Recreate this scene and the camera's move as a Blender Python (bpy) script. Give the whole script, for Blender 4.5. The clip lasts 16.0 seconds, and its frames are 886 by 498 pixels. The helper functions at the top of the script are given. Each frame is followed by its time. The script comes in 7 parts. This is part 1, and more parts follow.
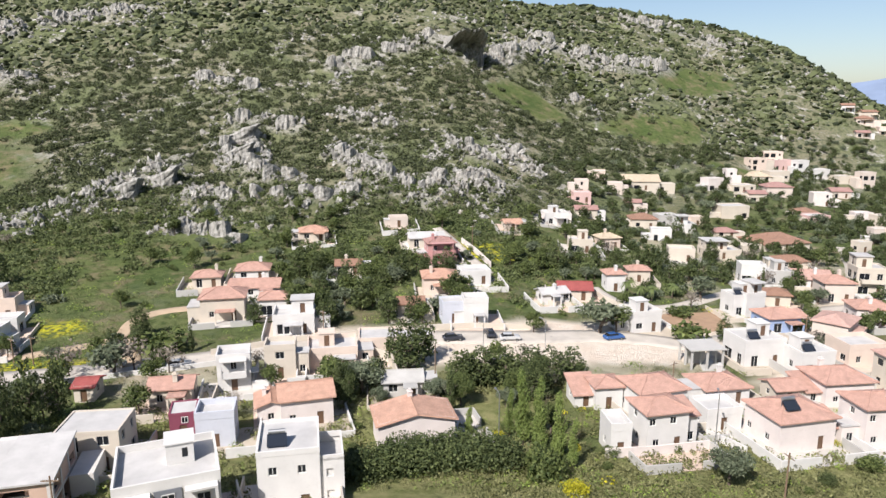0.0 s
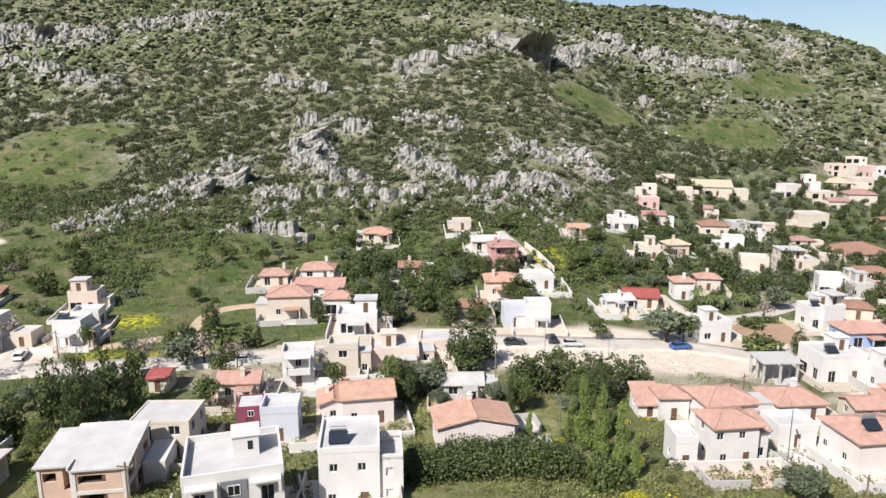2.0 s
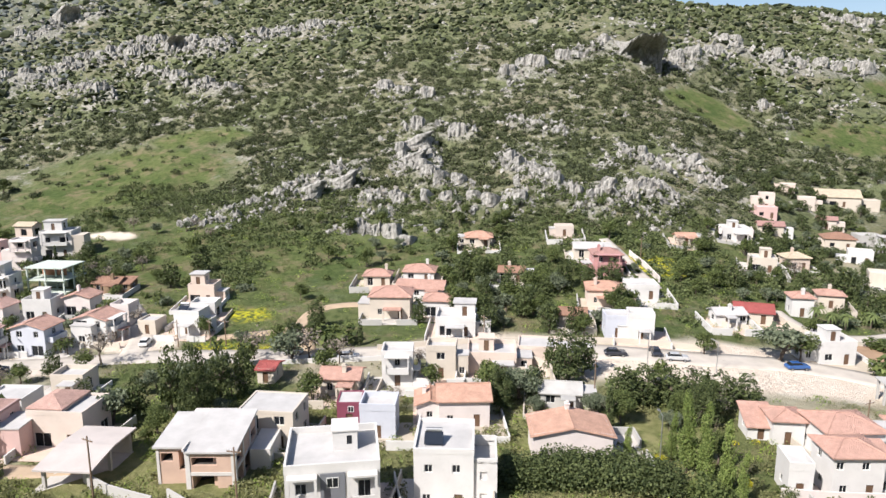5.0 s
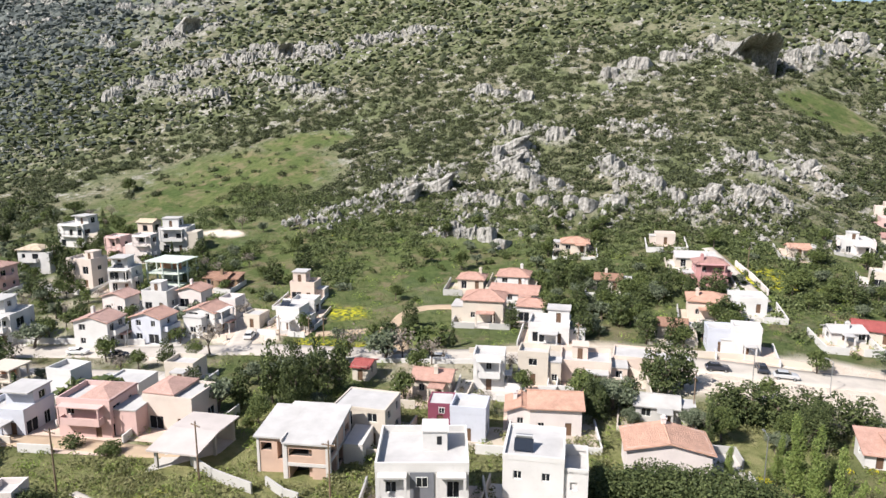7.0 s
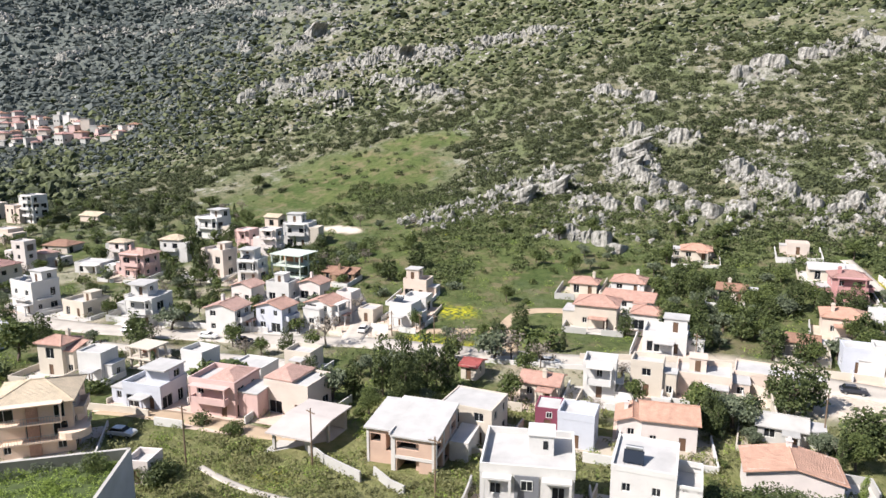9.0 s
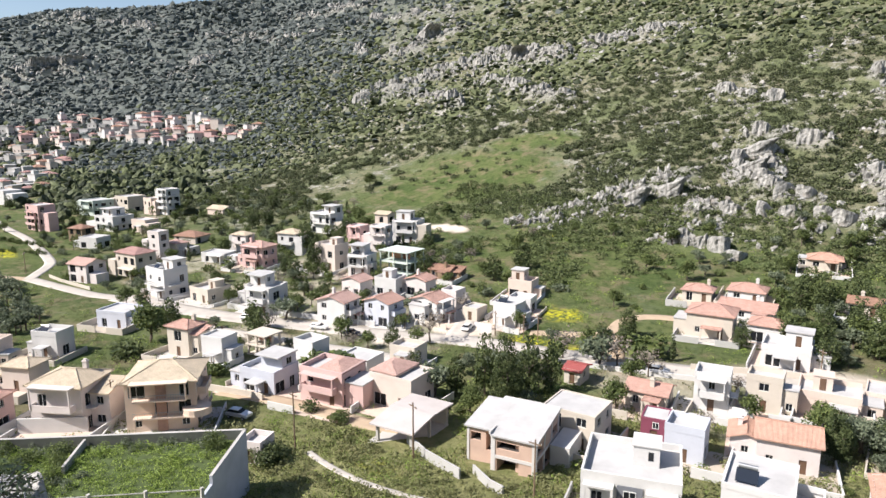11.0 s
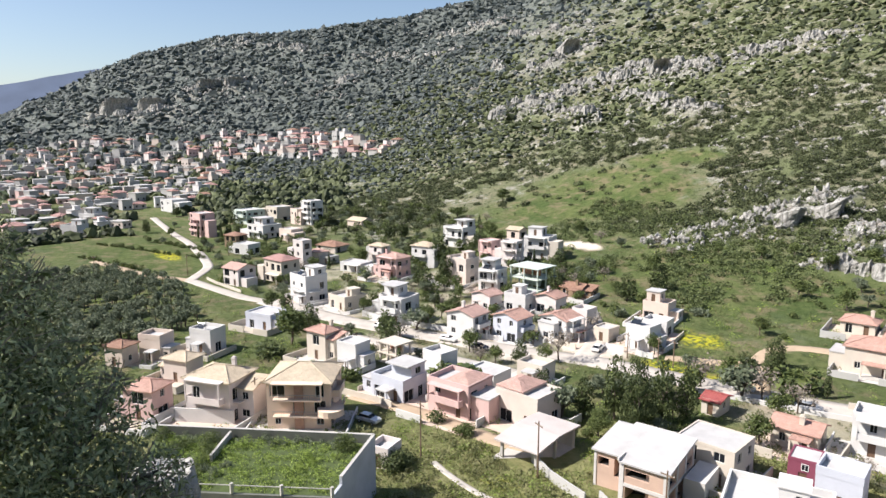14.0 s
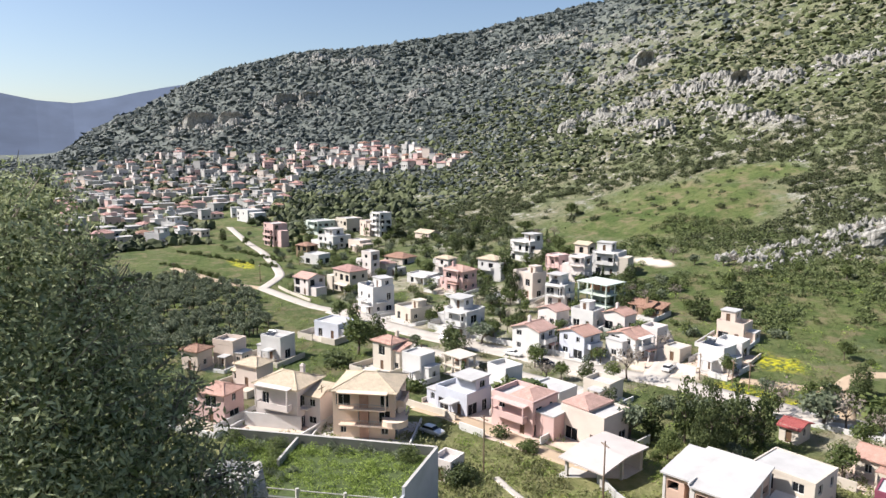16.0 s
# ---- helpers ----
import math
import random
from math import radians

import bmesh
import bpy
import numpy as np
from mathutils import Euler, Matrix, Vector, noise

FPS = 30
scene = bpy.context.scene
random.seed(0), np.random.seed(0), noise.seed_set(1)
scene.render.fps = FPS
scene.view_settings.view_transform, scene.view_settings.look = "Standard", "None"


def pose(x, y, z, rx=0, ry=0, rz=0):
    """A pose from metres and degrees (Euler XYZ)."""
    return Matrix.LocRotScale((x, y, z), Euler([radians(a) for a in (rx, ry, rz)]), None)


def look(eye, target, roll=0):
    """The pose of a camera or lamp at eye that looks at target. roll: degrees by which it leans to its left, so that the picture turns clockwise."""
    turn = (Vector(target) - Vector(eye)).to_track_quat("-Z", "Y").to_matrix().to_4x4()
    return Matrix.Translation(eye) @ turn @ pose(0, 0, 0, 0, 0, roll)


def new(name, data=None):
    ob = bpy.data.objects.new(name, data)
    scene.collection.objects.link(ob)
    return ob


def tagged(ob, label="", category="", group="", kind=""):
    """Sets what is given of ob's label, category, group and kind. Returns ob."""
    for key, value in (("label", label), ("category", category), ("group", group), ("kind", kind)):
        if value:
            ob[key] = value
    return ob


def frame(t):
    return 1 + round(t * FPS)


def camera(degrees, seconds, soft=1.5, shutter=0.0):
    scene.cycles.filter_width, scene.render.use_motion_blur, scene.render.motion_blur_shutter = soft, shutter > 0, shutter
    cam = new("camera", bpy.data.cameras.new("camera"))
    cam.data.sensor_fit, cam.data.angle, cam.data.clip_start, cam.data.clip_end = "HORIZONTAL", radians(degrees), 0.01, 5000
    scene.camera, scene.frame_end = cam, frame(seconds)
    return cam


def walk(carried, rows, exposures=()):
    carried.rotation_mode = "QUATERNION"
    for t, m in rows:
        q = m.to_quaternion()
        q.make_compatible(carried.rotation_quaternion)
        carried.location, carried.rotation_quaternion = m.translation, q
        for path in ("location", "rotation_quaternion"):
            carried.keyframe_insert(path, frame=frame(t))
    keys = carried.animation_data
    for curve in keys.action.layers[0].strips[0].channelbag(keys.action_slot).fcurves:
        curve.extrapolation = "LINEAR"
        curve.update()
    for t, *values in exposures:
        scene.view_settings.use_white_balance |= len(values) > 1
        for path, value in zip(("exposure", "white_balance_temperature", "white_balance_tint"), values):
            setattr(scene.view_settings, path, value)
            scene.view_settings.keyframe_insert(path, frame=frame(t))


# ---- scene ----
cam = camera(66.27, 16.0)
EYE = 50.0
ARM = 0.05  # the camera is held at arm's length from the turning body
TURNS = [
    (0.0, -0.00, -11.92, 0.00),
    (0.5, 1.25, -11.88, 0.09),
    (1.0, 2.65, -11.82, 0.07),
    (1.5, 4.05, -11.76, 0.04),
    (2.0, 5.41, -11.67, 0.01),
    (2.5, 6.74, -11.59, -0.03),
    (3.0, 8.07, -11.56, 0.02),
    (3.5, 9.53, -11.51, -0.01),
    (4.0, 10.95, -11.47, -0.04),
    (6.5, 19.84, -10.99, -0.05),
    (7.0, 22.17, -10.95, -0.09),
    (7.5, 24.68, -10.88, 0.01),
    (8.0, 27.11, -10.86, -0.03),
    (8.5, 29.49, -10.86, -0.01),
    (9.0, 31.79, -10.87, -0.00),
    (11.5, 43.31, -10.76, -0.01),
    (12.0, 45.76, -10.53, -0.03),
    (12.5, 47.77, -10.26, -0.02),
    (13.0, 49.38, -10.03, -0.07),
    (13.5, 50.81, -9.85, -0.08),
    (14.0, 52.07, -9.60, -0.05),
    (14.5, 53.46, -9.35, -0.01),
    (15.0, 54.91, -9.01, 0.09),
    (15.5, 56.37, -8.71, 0.14),
    (16.0, 57.76, -8.50, 0.10),
]


def held(yaw, pitch, roll):
    a = radians(yaw)
    return pose(-ARM * math.sin(a), ARM * math.cos(a) - ARM, EYE, 90 + pitch, 0, yaw) @ pose(0, 0, 0, 0, 0, roll)


walk(cam, [(t, held(yaw, pitch, roll)) for t, yaw, pitch, roll in TURNS], [(0.0, 0.65, 6250, 14), (4.0, 0.73, 6250, 14), (8.0, 0.81, 6250, 14), (16.0, 0.90, 6250, 14)])

# ---- light ----
SUN_FROM, SUN_UP = 147.0, 45.0  # degrees to the left of the first view, and above the horizon
world = bpy.data.worlds.new("sky")
scene.world = world
world.use_nodes = True
wn, wl = world.node_tree.nodes, world.node_tree.links
sky = wn.new("ShaderNodeTexSky")
sky.sky_type = "NISHITA"
sky.sun_disc = False
sky.sun_elevation = radians(SUN_UP)
sky.sun_rotation = radians(-SUN_FROM)
sky.air_density, sky.dust_density, sky.ozone_density = 1.0, 0.9, 1.0
wl.new(sky.outputs[0], wn["Background"].inputs["Color"])
wn["Background"].inputs["Strength"].default_value = 0.074
sun = new("sun", bpy.data.lights.new("sun", "SUN"))
sun.data.energy, sun.data.angle, sun.data.color = 5.0, radians(0.6), (1.0, 0.94, 0.84)
sa, se = radians(SUN_FROM), radians(SUN_UP)
sun.matrix_world = look((0, 0, 0), (math.sin(sa) * math.cos(se), -math.cos(sa) * math.cos(se), -math.sin(se)))


# ---- materials ----
def shader(name, rough=0.8, metal=0.0):
    m = bpy.data.materials.new(name)
    m.use_nodes = True
    nt = m.node_tree
    b = nt.nodes["Principled BSDF"]
    b.inputs["Roughness"].default_value, b.inputs["Metallic"].default_value = rough, metal
    return m, nt, b


def noise_at(nt, scale, detail=4.0, coord="Object", rough=0.55):
    tc, n = nt.nodes.new("ShaderNodeTexCoord"), nt.nodes.new("ShaderNodeTexNoise")
    n.inputs["Scale"].default_value, n.inputs["Detail"].default_value, n.inputs["Roughness"].default_value = scale, detail, rough
    nt.links.new(tc.outputs[coord], n.inputs["Vector"])
    return n.outputs["Fac"]


def blend(nt, fac, a, b, mode="MIX"):
    """A colour mix; fac, a and b are numbers, colours or sockets."""
    mx = nt.nodes.new("ShaderNodeMix")
    mx.data_type, mx.blend_type = "RGBA", mode
    for key, v in (("Factor", fac), ("A", a), ("B", b)):
        socket = [s for s in mx.inputs if s.name == key and s.enabled][0]
        if isinstance(v, bpy.types.NodeSocket):
            nt.links.new(v, socket)
        else:
            socket.default_value = v if not isinstance(v, tuple) else (*v, 1)
    return [s for s in mx.outputs if s.enabled][0]


def curve(nt, v, lo, hi, a=0.0, b=1.0):
    r = nt.nodes.new("ShaderNodeMapRange")
    nt.links.new(v, r.inputs["Value"])
    for key, q in (("From Min", lo), ("From Max", hi), ("To Min", a), ("To Max", b)):
        r.inputs[key].default_value = q
    return r.outputs["Result"]


def bump(nt, b, height, strength=0.4, dist=0.05):
    n = nt.nodes.new("ShaderNodeBump")
    n.inputs["Strength"].default_value, n.inputs["Distance"].default_value = strength, dist
    nt.links.new(height, n.inputs["Height"])
    nt.links.new(n.outputs[0], b.inputs["Normal"])


def random_of(nt):
    return nt.nodes.new("ShaderNodeObjectInfo").outputs["Random"]


def island_of(nt):
    return nt.nodes.new("ShaderNodeNewGeometry").outputs["Random Per Island"]


def plaster(name, col, stain=0.88):
    m, nt, b = shader(name, 0.85)
    c = blend(nt, curve(nt, noise_at(nt, 0.35, 5), 0.35, 0.75), col, tuple(v * stain for v in col))
    c = blend(nt, curve(nt, noise_at(nt, 2.2, 6, rough=0.7), 0.55, 0.8, 0, 0.5), c, tuple(v * 0.72 for v in col))
    nt.links.new(c, b.inputs["Base Color"])
    bump(nt, b, noise_at(nt, 25, 3), 0.25, 0.02)
    return m


def tiled(name, col, across=4.2):
    """Clay pantiles: courses as fine relief, with tiles of uneven firing."""
    m, nt, b = shader(name, 0.8)
    c = blend(nt, curve(nt, noise_at(nt, 0.9, 6, rough=0.7), 0.3, 0.75), tuple(v * 1.15 for v in col), tuple(v * 0.72 for v in col))
    c = blend(nt, curve(nt, noise_at(nt, 7, 2), 0.45, 0.75, 0, 0.6), c, tuple(v * 0.6 for v in col))
    nt.links.new(c, b.inputs["Base Color"])
    tc, w = nt.nodes.new("ShaderNodeTexCoord"), nt.nodes.new("ShaderNodeTexWave")
    w.inputs["Scale"].default_value, w.inputs["Distortion"].default_value = across / 2, 0.4
    nt.links.new(tc.outputs["Object"], w.inputs["Vector"])
    bump(nt, b, w.outputs["Fac"], 0.8, 0.08)
    return m


def plain(name, col, rough=0.7, metal=0.0, scale=3.0, depth=0.25):
    m, nt, b = shader(name, rough, metal)
    c = blend(nt, curve(nt, noise_at(nt, scale, 5), 0.3, 0.75), col, tuple(v * (1 - depth) for v in col))
    nt.links.new(c, b.inputs["Base Color"])
    return m


def leaves(name, dark, light, spread=0.3, through_leaf=0.25):
    m, nt, b = shader(name, 0.65)
    c = blend(nt, curve(nt, island_of(nt), 0, 1), dark, light)
    c = blend(nt, curve(nt, random_of(nt), 0, 1, 0, spread), c, tuple(v * 0.6 for v in dark))
    nt.links.new(c, b.inputs["Base Color"])
    b.inputs["Specular IOR Level"].default_value = 0.25
    t, mx = nt.nodes.new("ShaderNodeBsdfTranslucent"), nt.nodes.new("ShaderNodeMixShader")
    nt.links.new(c, t.inputs["Color"])
    mx.inputs[0].default_value = through_leaf
    nt.links.new(b.outputs[0], mx.inputs[1]), nt.links.new(t.outputs[0], mx.inputs[2])
    nt.links.new(mx.outputs[0], nt.nodes["Material Output"].inputs["Surface"])
    return m


WALLS = {
    "white": (0.577, 0.565, 0.547), "pinkwhite": (0.623, 0.563, 0.535), "cream": (0.53, 0.474, 0.4), "peach": (0.595, 0.493, 0.419), "pink": (0.558, 0.391, 0.363),
    "rose": (0.48, 0.26, 0.25), "beige": (0.558, 0.484, 0.428), "blue": (0.28, 0.36, 0.54), "bluewhite": (0.493, 0.512, 0.567), "maroon": (0.19, 0.045, 0.075),
    "grey": (0.42, 0.41, 0.39), "brown": (0.23, 0.16, 0.1), "palegreen": (0.484, 0.539, 0.484), "orangewall": (0.707, 0.549, 0.428)}
ROOFS = {"red": (0.52, 0.315, 0.25), "orange": (0.56, 0.335, 0.245), "crimson": (0.36, 0.09, 0.08), "brown": (0.33, 0.19, 0.13), "rose": (0.41, 0.24, 0.21), "pinkred": (0.53, 0.34, 0.285), "tan": (0.58, 0.48, 0.35)}
WALL_MAT = {k: plaster("plaster_" + k, v) for k, v in WALLS.items()}
ROOF_MAT = {k: tiled("tiles_" + k, v) for k, v in ROOFS.items()}
ROOF_MAT["grey"] = plaster("roof_screed", (0.46, 0.45, 0.44), 0.74)
ROOF_MAT["slate"] = plaster("roof_sheets", (0.42, 0.41, 0.39), 0.7)
CONCRETE = plaster("concrete", (0.46, 0.44, 0.41), 0.75)
BRICK = plaster("hollow_brick", (0.48, 0.24, 0.15), 0.8)
GLASS, _nt, _b = shader("window_glass", 0.08)
_b.inputs["Base Color"].default_value = (0.015, 0.017, 0.02, 1)
_b.inputs["Specular IOR Level"].default_value = 0.3
FRAME = plain("window_paint", (0.70, 0.70, 0.68), 0.5)
WOOD = plain("weathered_wood", (0.19, 0.13, 0.085), 0.8, scale=6)
METAL = plain("galvanised_metal", (0.45, 0.46, 0.47), 0.4, 0.8)
BARK = plain("bark", (0.13, 0.10, 0.075), 0.9, scale=8, depth=0.5)
DARK = plain("dark_rubber", (0.03, 0.03, 0.03), 0.8)
HERB = leaves("dry_herbs", (0.10, 0.11, 0.045), (0.27, 0.27, 0.12), 0.3)
PINE = leaves("pine_needles", (0.032, 0.050, 0.018), (0.150, 0.180, 0.068))
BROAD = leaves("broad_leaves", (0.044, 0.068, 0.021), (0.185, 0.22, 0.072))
OLIVE = leaves("olive_leaves", (0.075, 0.098, 0.058), (0.22, 0.25, 0.16))
NEAR_OLIVE = leaves("silvery_olive_leaves", (0.075, 0.10, 0.035), (0.46, 0.50, 0.29), 0.0, 0.35)
GARDEN_GREEN = leaves("garden_green", (0.13, 0.20, 0.035), (0.34, 0.42, 0.10), 0.2)
FRESH = leaves("fresh_weeds", (0.13, 0.17, 0.05), (0.34, 0.37, 0.13), 0.2)
POPLAR = leaves("light_leaves", (0.11, 0.165, 0.04), (0.30, 0.36, 0.11))
BUSHES = leaves("slope_bushes", (0.036, 0.054, 0.020), (0.175, 0.208, 0.080), 0.0)
YELLOW = leaves("yellow_blossom", (0.25, 0.26, 0.02), (0.62, 0.55, 0.03), 0.2)
TWIG = leaves("bare_twigs", (0.20, 0.17, 0.14), (0.32, 0.28, 0.23), 0.3)
SHRUB = leaves("hill_shrubs", (0.022, 0.031, 0.016), (0.150, 0.172, 0.078), 0.0)
# Blue-grey leaf colour carries the distance haze of the western ridge.
HAZED_MAQUIS = leaves("hazed_maquis", (0.058, 0.072, 0.069), (0.165, 0.186, 0.170), 0.0)

ROCK, _nt, _b = shader("limestone", 0.9)
_c = blend(_nt, curve(_nt, noise_at(_nt, 0.7, 7, rough=0.75), 0.40, 0.66), (0.50, 0.485, 0.45), (0.20, 0.195, 0.178))
_map = _nt.nodes.new("ShaderNodeMapping")
_map.inputs["Scale"].default_value = (1.0, 1.0, 0.16)
_nt.links.new(_nt.nodes.new("ShaderNodeTexCoord").outputs["Object"], _map.inputs["Vector"])
_streak = _nt.nodes.new("ShaderNodeTexNoise")
_streak.inputs["Scale"].default_value, _streak.inputs["Detail"].default_value, _streak.inputs["Roughness"].default_value = 0.9, 6, 0.7
_nt.links.new(_map.outputs[0], _streak.inputs["Vector"])
_c = blend(_nt, curve(_nt, _streak.outputs["Fac"], 0.50, 0.64, 0, 0.85), _c, (0.085, 0.083, 0.074))
_c = blend(_nt, curve(_nt, island_of(_nt), 0, 1, 0, 0.5), _c, (0.17, 0.165, 0.145))
_c = blend(_nt, curve(_nt, noise_at(_nt, 0.22, 5, rough=0.65), 0.56, 0.70, 0, 0.5), _c, (0.29, 0.23, 0.17))
_nt.links.new(_c, _b.inputs["Base Color"])
bump(_nt, _b, noise_at(_nt, 1.4, 6, rough=0.7), 0.9, 0.5)


def attribute_of(nt, name):
    a = nt.nodes.new("ShaderNodeAttribute")
    a.attribute_name = name
    return a.outputs["Fac"]


SOIL, _nt, _b = shader("ground_cover", 0.95)
_b.inputs["Specular IOR Level"].default_value = 0.1
_grass = blend(_nt, curve(_nt, noise_at(_nt, 0.06, 6), 0.35, 0.68), (0.074, 0.104, 0.034), (0.128, 0.148, 0.056))
_grass = blend(_nt, curve(_nt, noise_at(_nt, 0.5, 6, rough=0.7), 0.45, 0.7), _grass, (0.042, 0.068, 0.018))
_scrub = blend(_nt, curve(_nt, noise_at(_nt, 0.028, 5, rough=0.6), 0.40, 0.60), (0.138, 0.156, 0.078), (0.205, 0.192, 0.130))
_scrub = blend(_nt, curve(_nt, noise_at(_nt, 0.25, 7, rough=0.75), 0.50, 0.60), _scrub, (0.072, 0.084, 0.046))
_scrub = blend(_nt, curve(_nt, noise_at(_nt, 0.09, 8, rough=0.78), 0.545, 0.60), _scrub, (0.34, 0.325, 0.29))
_scrub = blend(_nt, curve(_nt, noise_at(_nt, 0.9, 5, rough=0.7), 0.52, 0.66, 0, 0.85), _scrub, (0.042, 0.056, 0.024))
_crag = blend(_nt, curve(_nt, noise_at(_nt, 0.5, 7, rough=0.75), 0.42, 0.60), (0.36, 0.345, 0.315), (0.10, 0.105, 0.075))
_dirt = blend(_nt, curve(_nt, noise_at(_nt, 0.3, 6), 0.35, 0.7), (0.66, 0.56, 0.46), (0.70, 0.63, 0.54))
_grass = blend(_nt, curve(_nt, noise_at(_nt, 0.13, 7, rough=0.7), 0.50, 0.62, 0, 0.75), _grass, (0.20, 0.165, 0.10))
_c = blend(_nt, attribute_of(_nt, "lush"), _scrub, _grass)
_flower = blend(_nt, curve(_nt, noise_at(_nt, 0.9, 4), 0.40, 0.6), _grass, (0.50, 0.47, 0.03))
# Western hillside cover: distance haze painted into its blue-grey colour.
_haze_tint = blend(_nt, curve(_nt, noise_at(_nt, 0.12, 7, rough=0.75), 0.35, 0.62), (0.075, 0.090, 0.082), (0.165, 0.178, 0.160))
_c = blend(_nt, attribute_of(_nt, "maquis"), _c, _haze_tint)
_c = blend(_nt, curve(_nt, attribute_of(_nt, "rocky"), 0.35, 0.8, 0, 0.85), _c, _crag)
_c = blend(_nt, attribute_of(_nt, "blossom"), _c, _flower)
_dry = blend(_nt, curve(_nt, noise_at(_nt, 0.4, 7, rough=0.75), 0.38, 0.62), (0.30, 0.285, 0.135), (0.16, 0.18, 0.065))
_c = blend(_nt, attribute_of(_nt, "dry"), _c, _dry)
_c = blend(_nt, attribute_of(_nt, "bare"), _c, _dirt)
_nt.links.new(_c, _b.inputs["Base Color"])
bump(_nt, _b, noise_at(_nt, 0.9, 7, rough=0.75), 1.0, 0.8)

# ---- ground ----
FOOT_Y = 230.0


def ramp(v, a, b):
    t = np.clip((v - a) / (b - a), 0, 1)
    return t * t * (3 - 2 * t)


def foot_line(x):
    """Where the far hillside begins, as y for each x."""
    return FOOT_Y + 0.6 * np.clip(x, 0, 200) - 0.8 * np.clip(-600 - x, 0, 900)


CREST_AT = [-60, -45, -36, -32.6, -30, -28, -26, -22, -18, -14, -9.7, -4.3, 5, 20, 35, 44, 50, 55, 62, 69, 75, 78, 81, 83.3, 85, 87.2, 89, 95, 120]
CREST = [20, 4, 18, 43, 67, 82, 99, 116, 129, 134, 134, 126, 142, 189, 246, 254, 221, 193, 175, 162, 137, 114, 81, 62, 42, 11, 4, 4, 4]


def land(x, y):
    """Height of the ground without its small relief."""
    x, y = np.asarray(x, float), np.asarray(y, float)
    r = np.hypot(x, y) - 9 * np.logaddexp(0, -y / 6 - 2)
    near = EYE - 2.9 - 0.65 * r
    near = 2.5 + 4 * np.logaddexp(0, (near - 2.5) / 4) - 0.03 * np.clip(r - 70, 0, 80)
    floor = 0.06 * np.clip(y - 110, 0, 130) * ramp(-x, -80, 0) + 0.03 * np.clip(-x - 350, 0, 700)
    s = (y - foot_line(x)) * (1 - 0.22 * ramp(-x, 580, 700))
    hill = 0.25 * (np.sqrt(s * s + 45 * 45) + s)
    crest = np.interp(np.degrees(np.arctan2(-x, y)), CREST_AT, CREST)
    soft = np.clip(crest / 5, 1, 14)
    hill = -soft * np.logaddexp(-hill / soft, -crest / soft)
    return np.maximum(near, 0) + floor + hill


def value_noise(x, y, seed=0):
    xi, yi = np.floor(x), np.floor(y)
    fx, fy = x - xi, y - yi
    fx, fy = fx * fx * (3 - 2 * fx), fy * fy * (3 - 2 * fy)

    def h(a, b):
        v = np.sin(a * 127.1 + b * 311.7 + seed * 74.7) * 43758.5453
        return v - np.floor(v)

    return (h(xi, yi) * (1 - fx) + h(xi + 1, yi) * fx) * (1 - fy) + (h(xi, yi + 1) * (1 - fx) + h(xi + 1, yi + 1) * fx) * fy


def fbm(x, y, size, octaves=4, seed=0):
    total, amp, norm = 0, 1.0, 0
    for k in range(octaves):
        total = total + amp * value_noise(x / size * 2 ** k, y / size * 2 ** k, seed + k)
        norm, amp = norm + amp, amp * 0.5
    return total / norm


# outcrops of limestone along the hillside: three points of a line, its width, and how bold it is
BANDS_LOWER = [
    ((-140, 203), (-121, 222), (-112, 234), 6.5, 0.8),
    ((-112, 234), (-105, 243), (-99, 252), 6.5, 0.85),
    ((-80, 225), (-59, 223), (-44, 223), 7, 1),
    ((-42, 224), (-28, 225), (-20, 228), 6, 0.8),
    ((-41, 257), (-27, 246), (-18, 236), 6, 0.9),
    ((-22, 235), (-10, 231), (2, 232), 8, 1),
    ((-3, 238), (8, 237), (16, 240), 8, 0.9),
    ((-81, 205), (-68, 200), (-54, 195), 4, 1),
    ((-87, 265), (-63, 238), (-50, 236), 6, 0.6),
    ((-84, 287), (-76, 276), (-64, 241), 5, 0.7),
    ((-43, 295), (-35, 292), (-25, 291), 6, 0.8),
    ((6, 272), (11, 266), (16, 265), 7, 0.7),
    ((26, 278), (30, 274), (34, 270), 7, 0.8),
]
BANDS_HIGH = [
    ((1, 375), (11, 371), (21, 378), 8, 1),
    ((21, 378), (37, 394), (54, 411), 9, 1),
    ((57, 431), (62, 431), (70, 430), 6, 1),
    ((84, 426), (111, 435), (141, 453), 11, 0.8),
    ((136, 529), (182, 558), (206, 540), 14, 0.7),
    ((-53, 343), (-45, 347), (-37, 351), 7, 0.9),
    ((-24, 371), (-14, 374), (-7, 383), 7, 0.8),
    ((-116, 328), (-100, 325), (-84, 319), 6, 0.5),
    ((64, 371), (76, 374), (79, 361), 6, 0.5),
]
BANDS_WEST = [
    ((-367, 333), (-347, 355), (-328, 367), 9, 1),
    ((-328, 367), (-303, 397), (-235, 385), 9, 1),
    ((-327, 339), (-297, 337), (-267, 321), 7, 0.8),
    ((-275, 360), (-225, 337), (-195, 325), 8, 0.8),
    ((-221, 397), (-202, 409), (-182, 416), 8, 0.8),
    ((-725, 433), (-710, 459), (-669, 468), 12, 0.8),
    ((-690, 539), (-639, 543), (-571, 535), 12, 1),
    ((-394, 418), (-398, 445), (-378, 446), 12, 0.9),
    ((-484, 431), (-426, 407), (-397, 408), 9, 0.6),
    ((-85, 286), (-72, 284), (-60, 280), 6, 0.8),
    ((-54, 347), (-44, 350), (-35, 349), 7, 0.8),
    ((-31, 367), (-22, 371), (-14, 369), 6, 0.7),
]
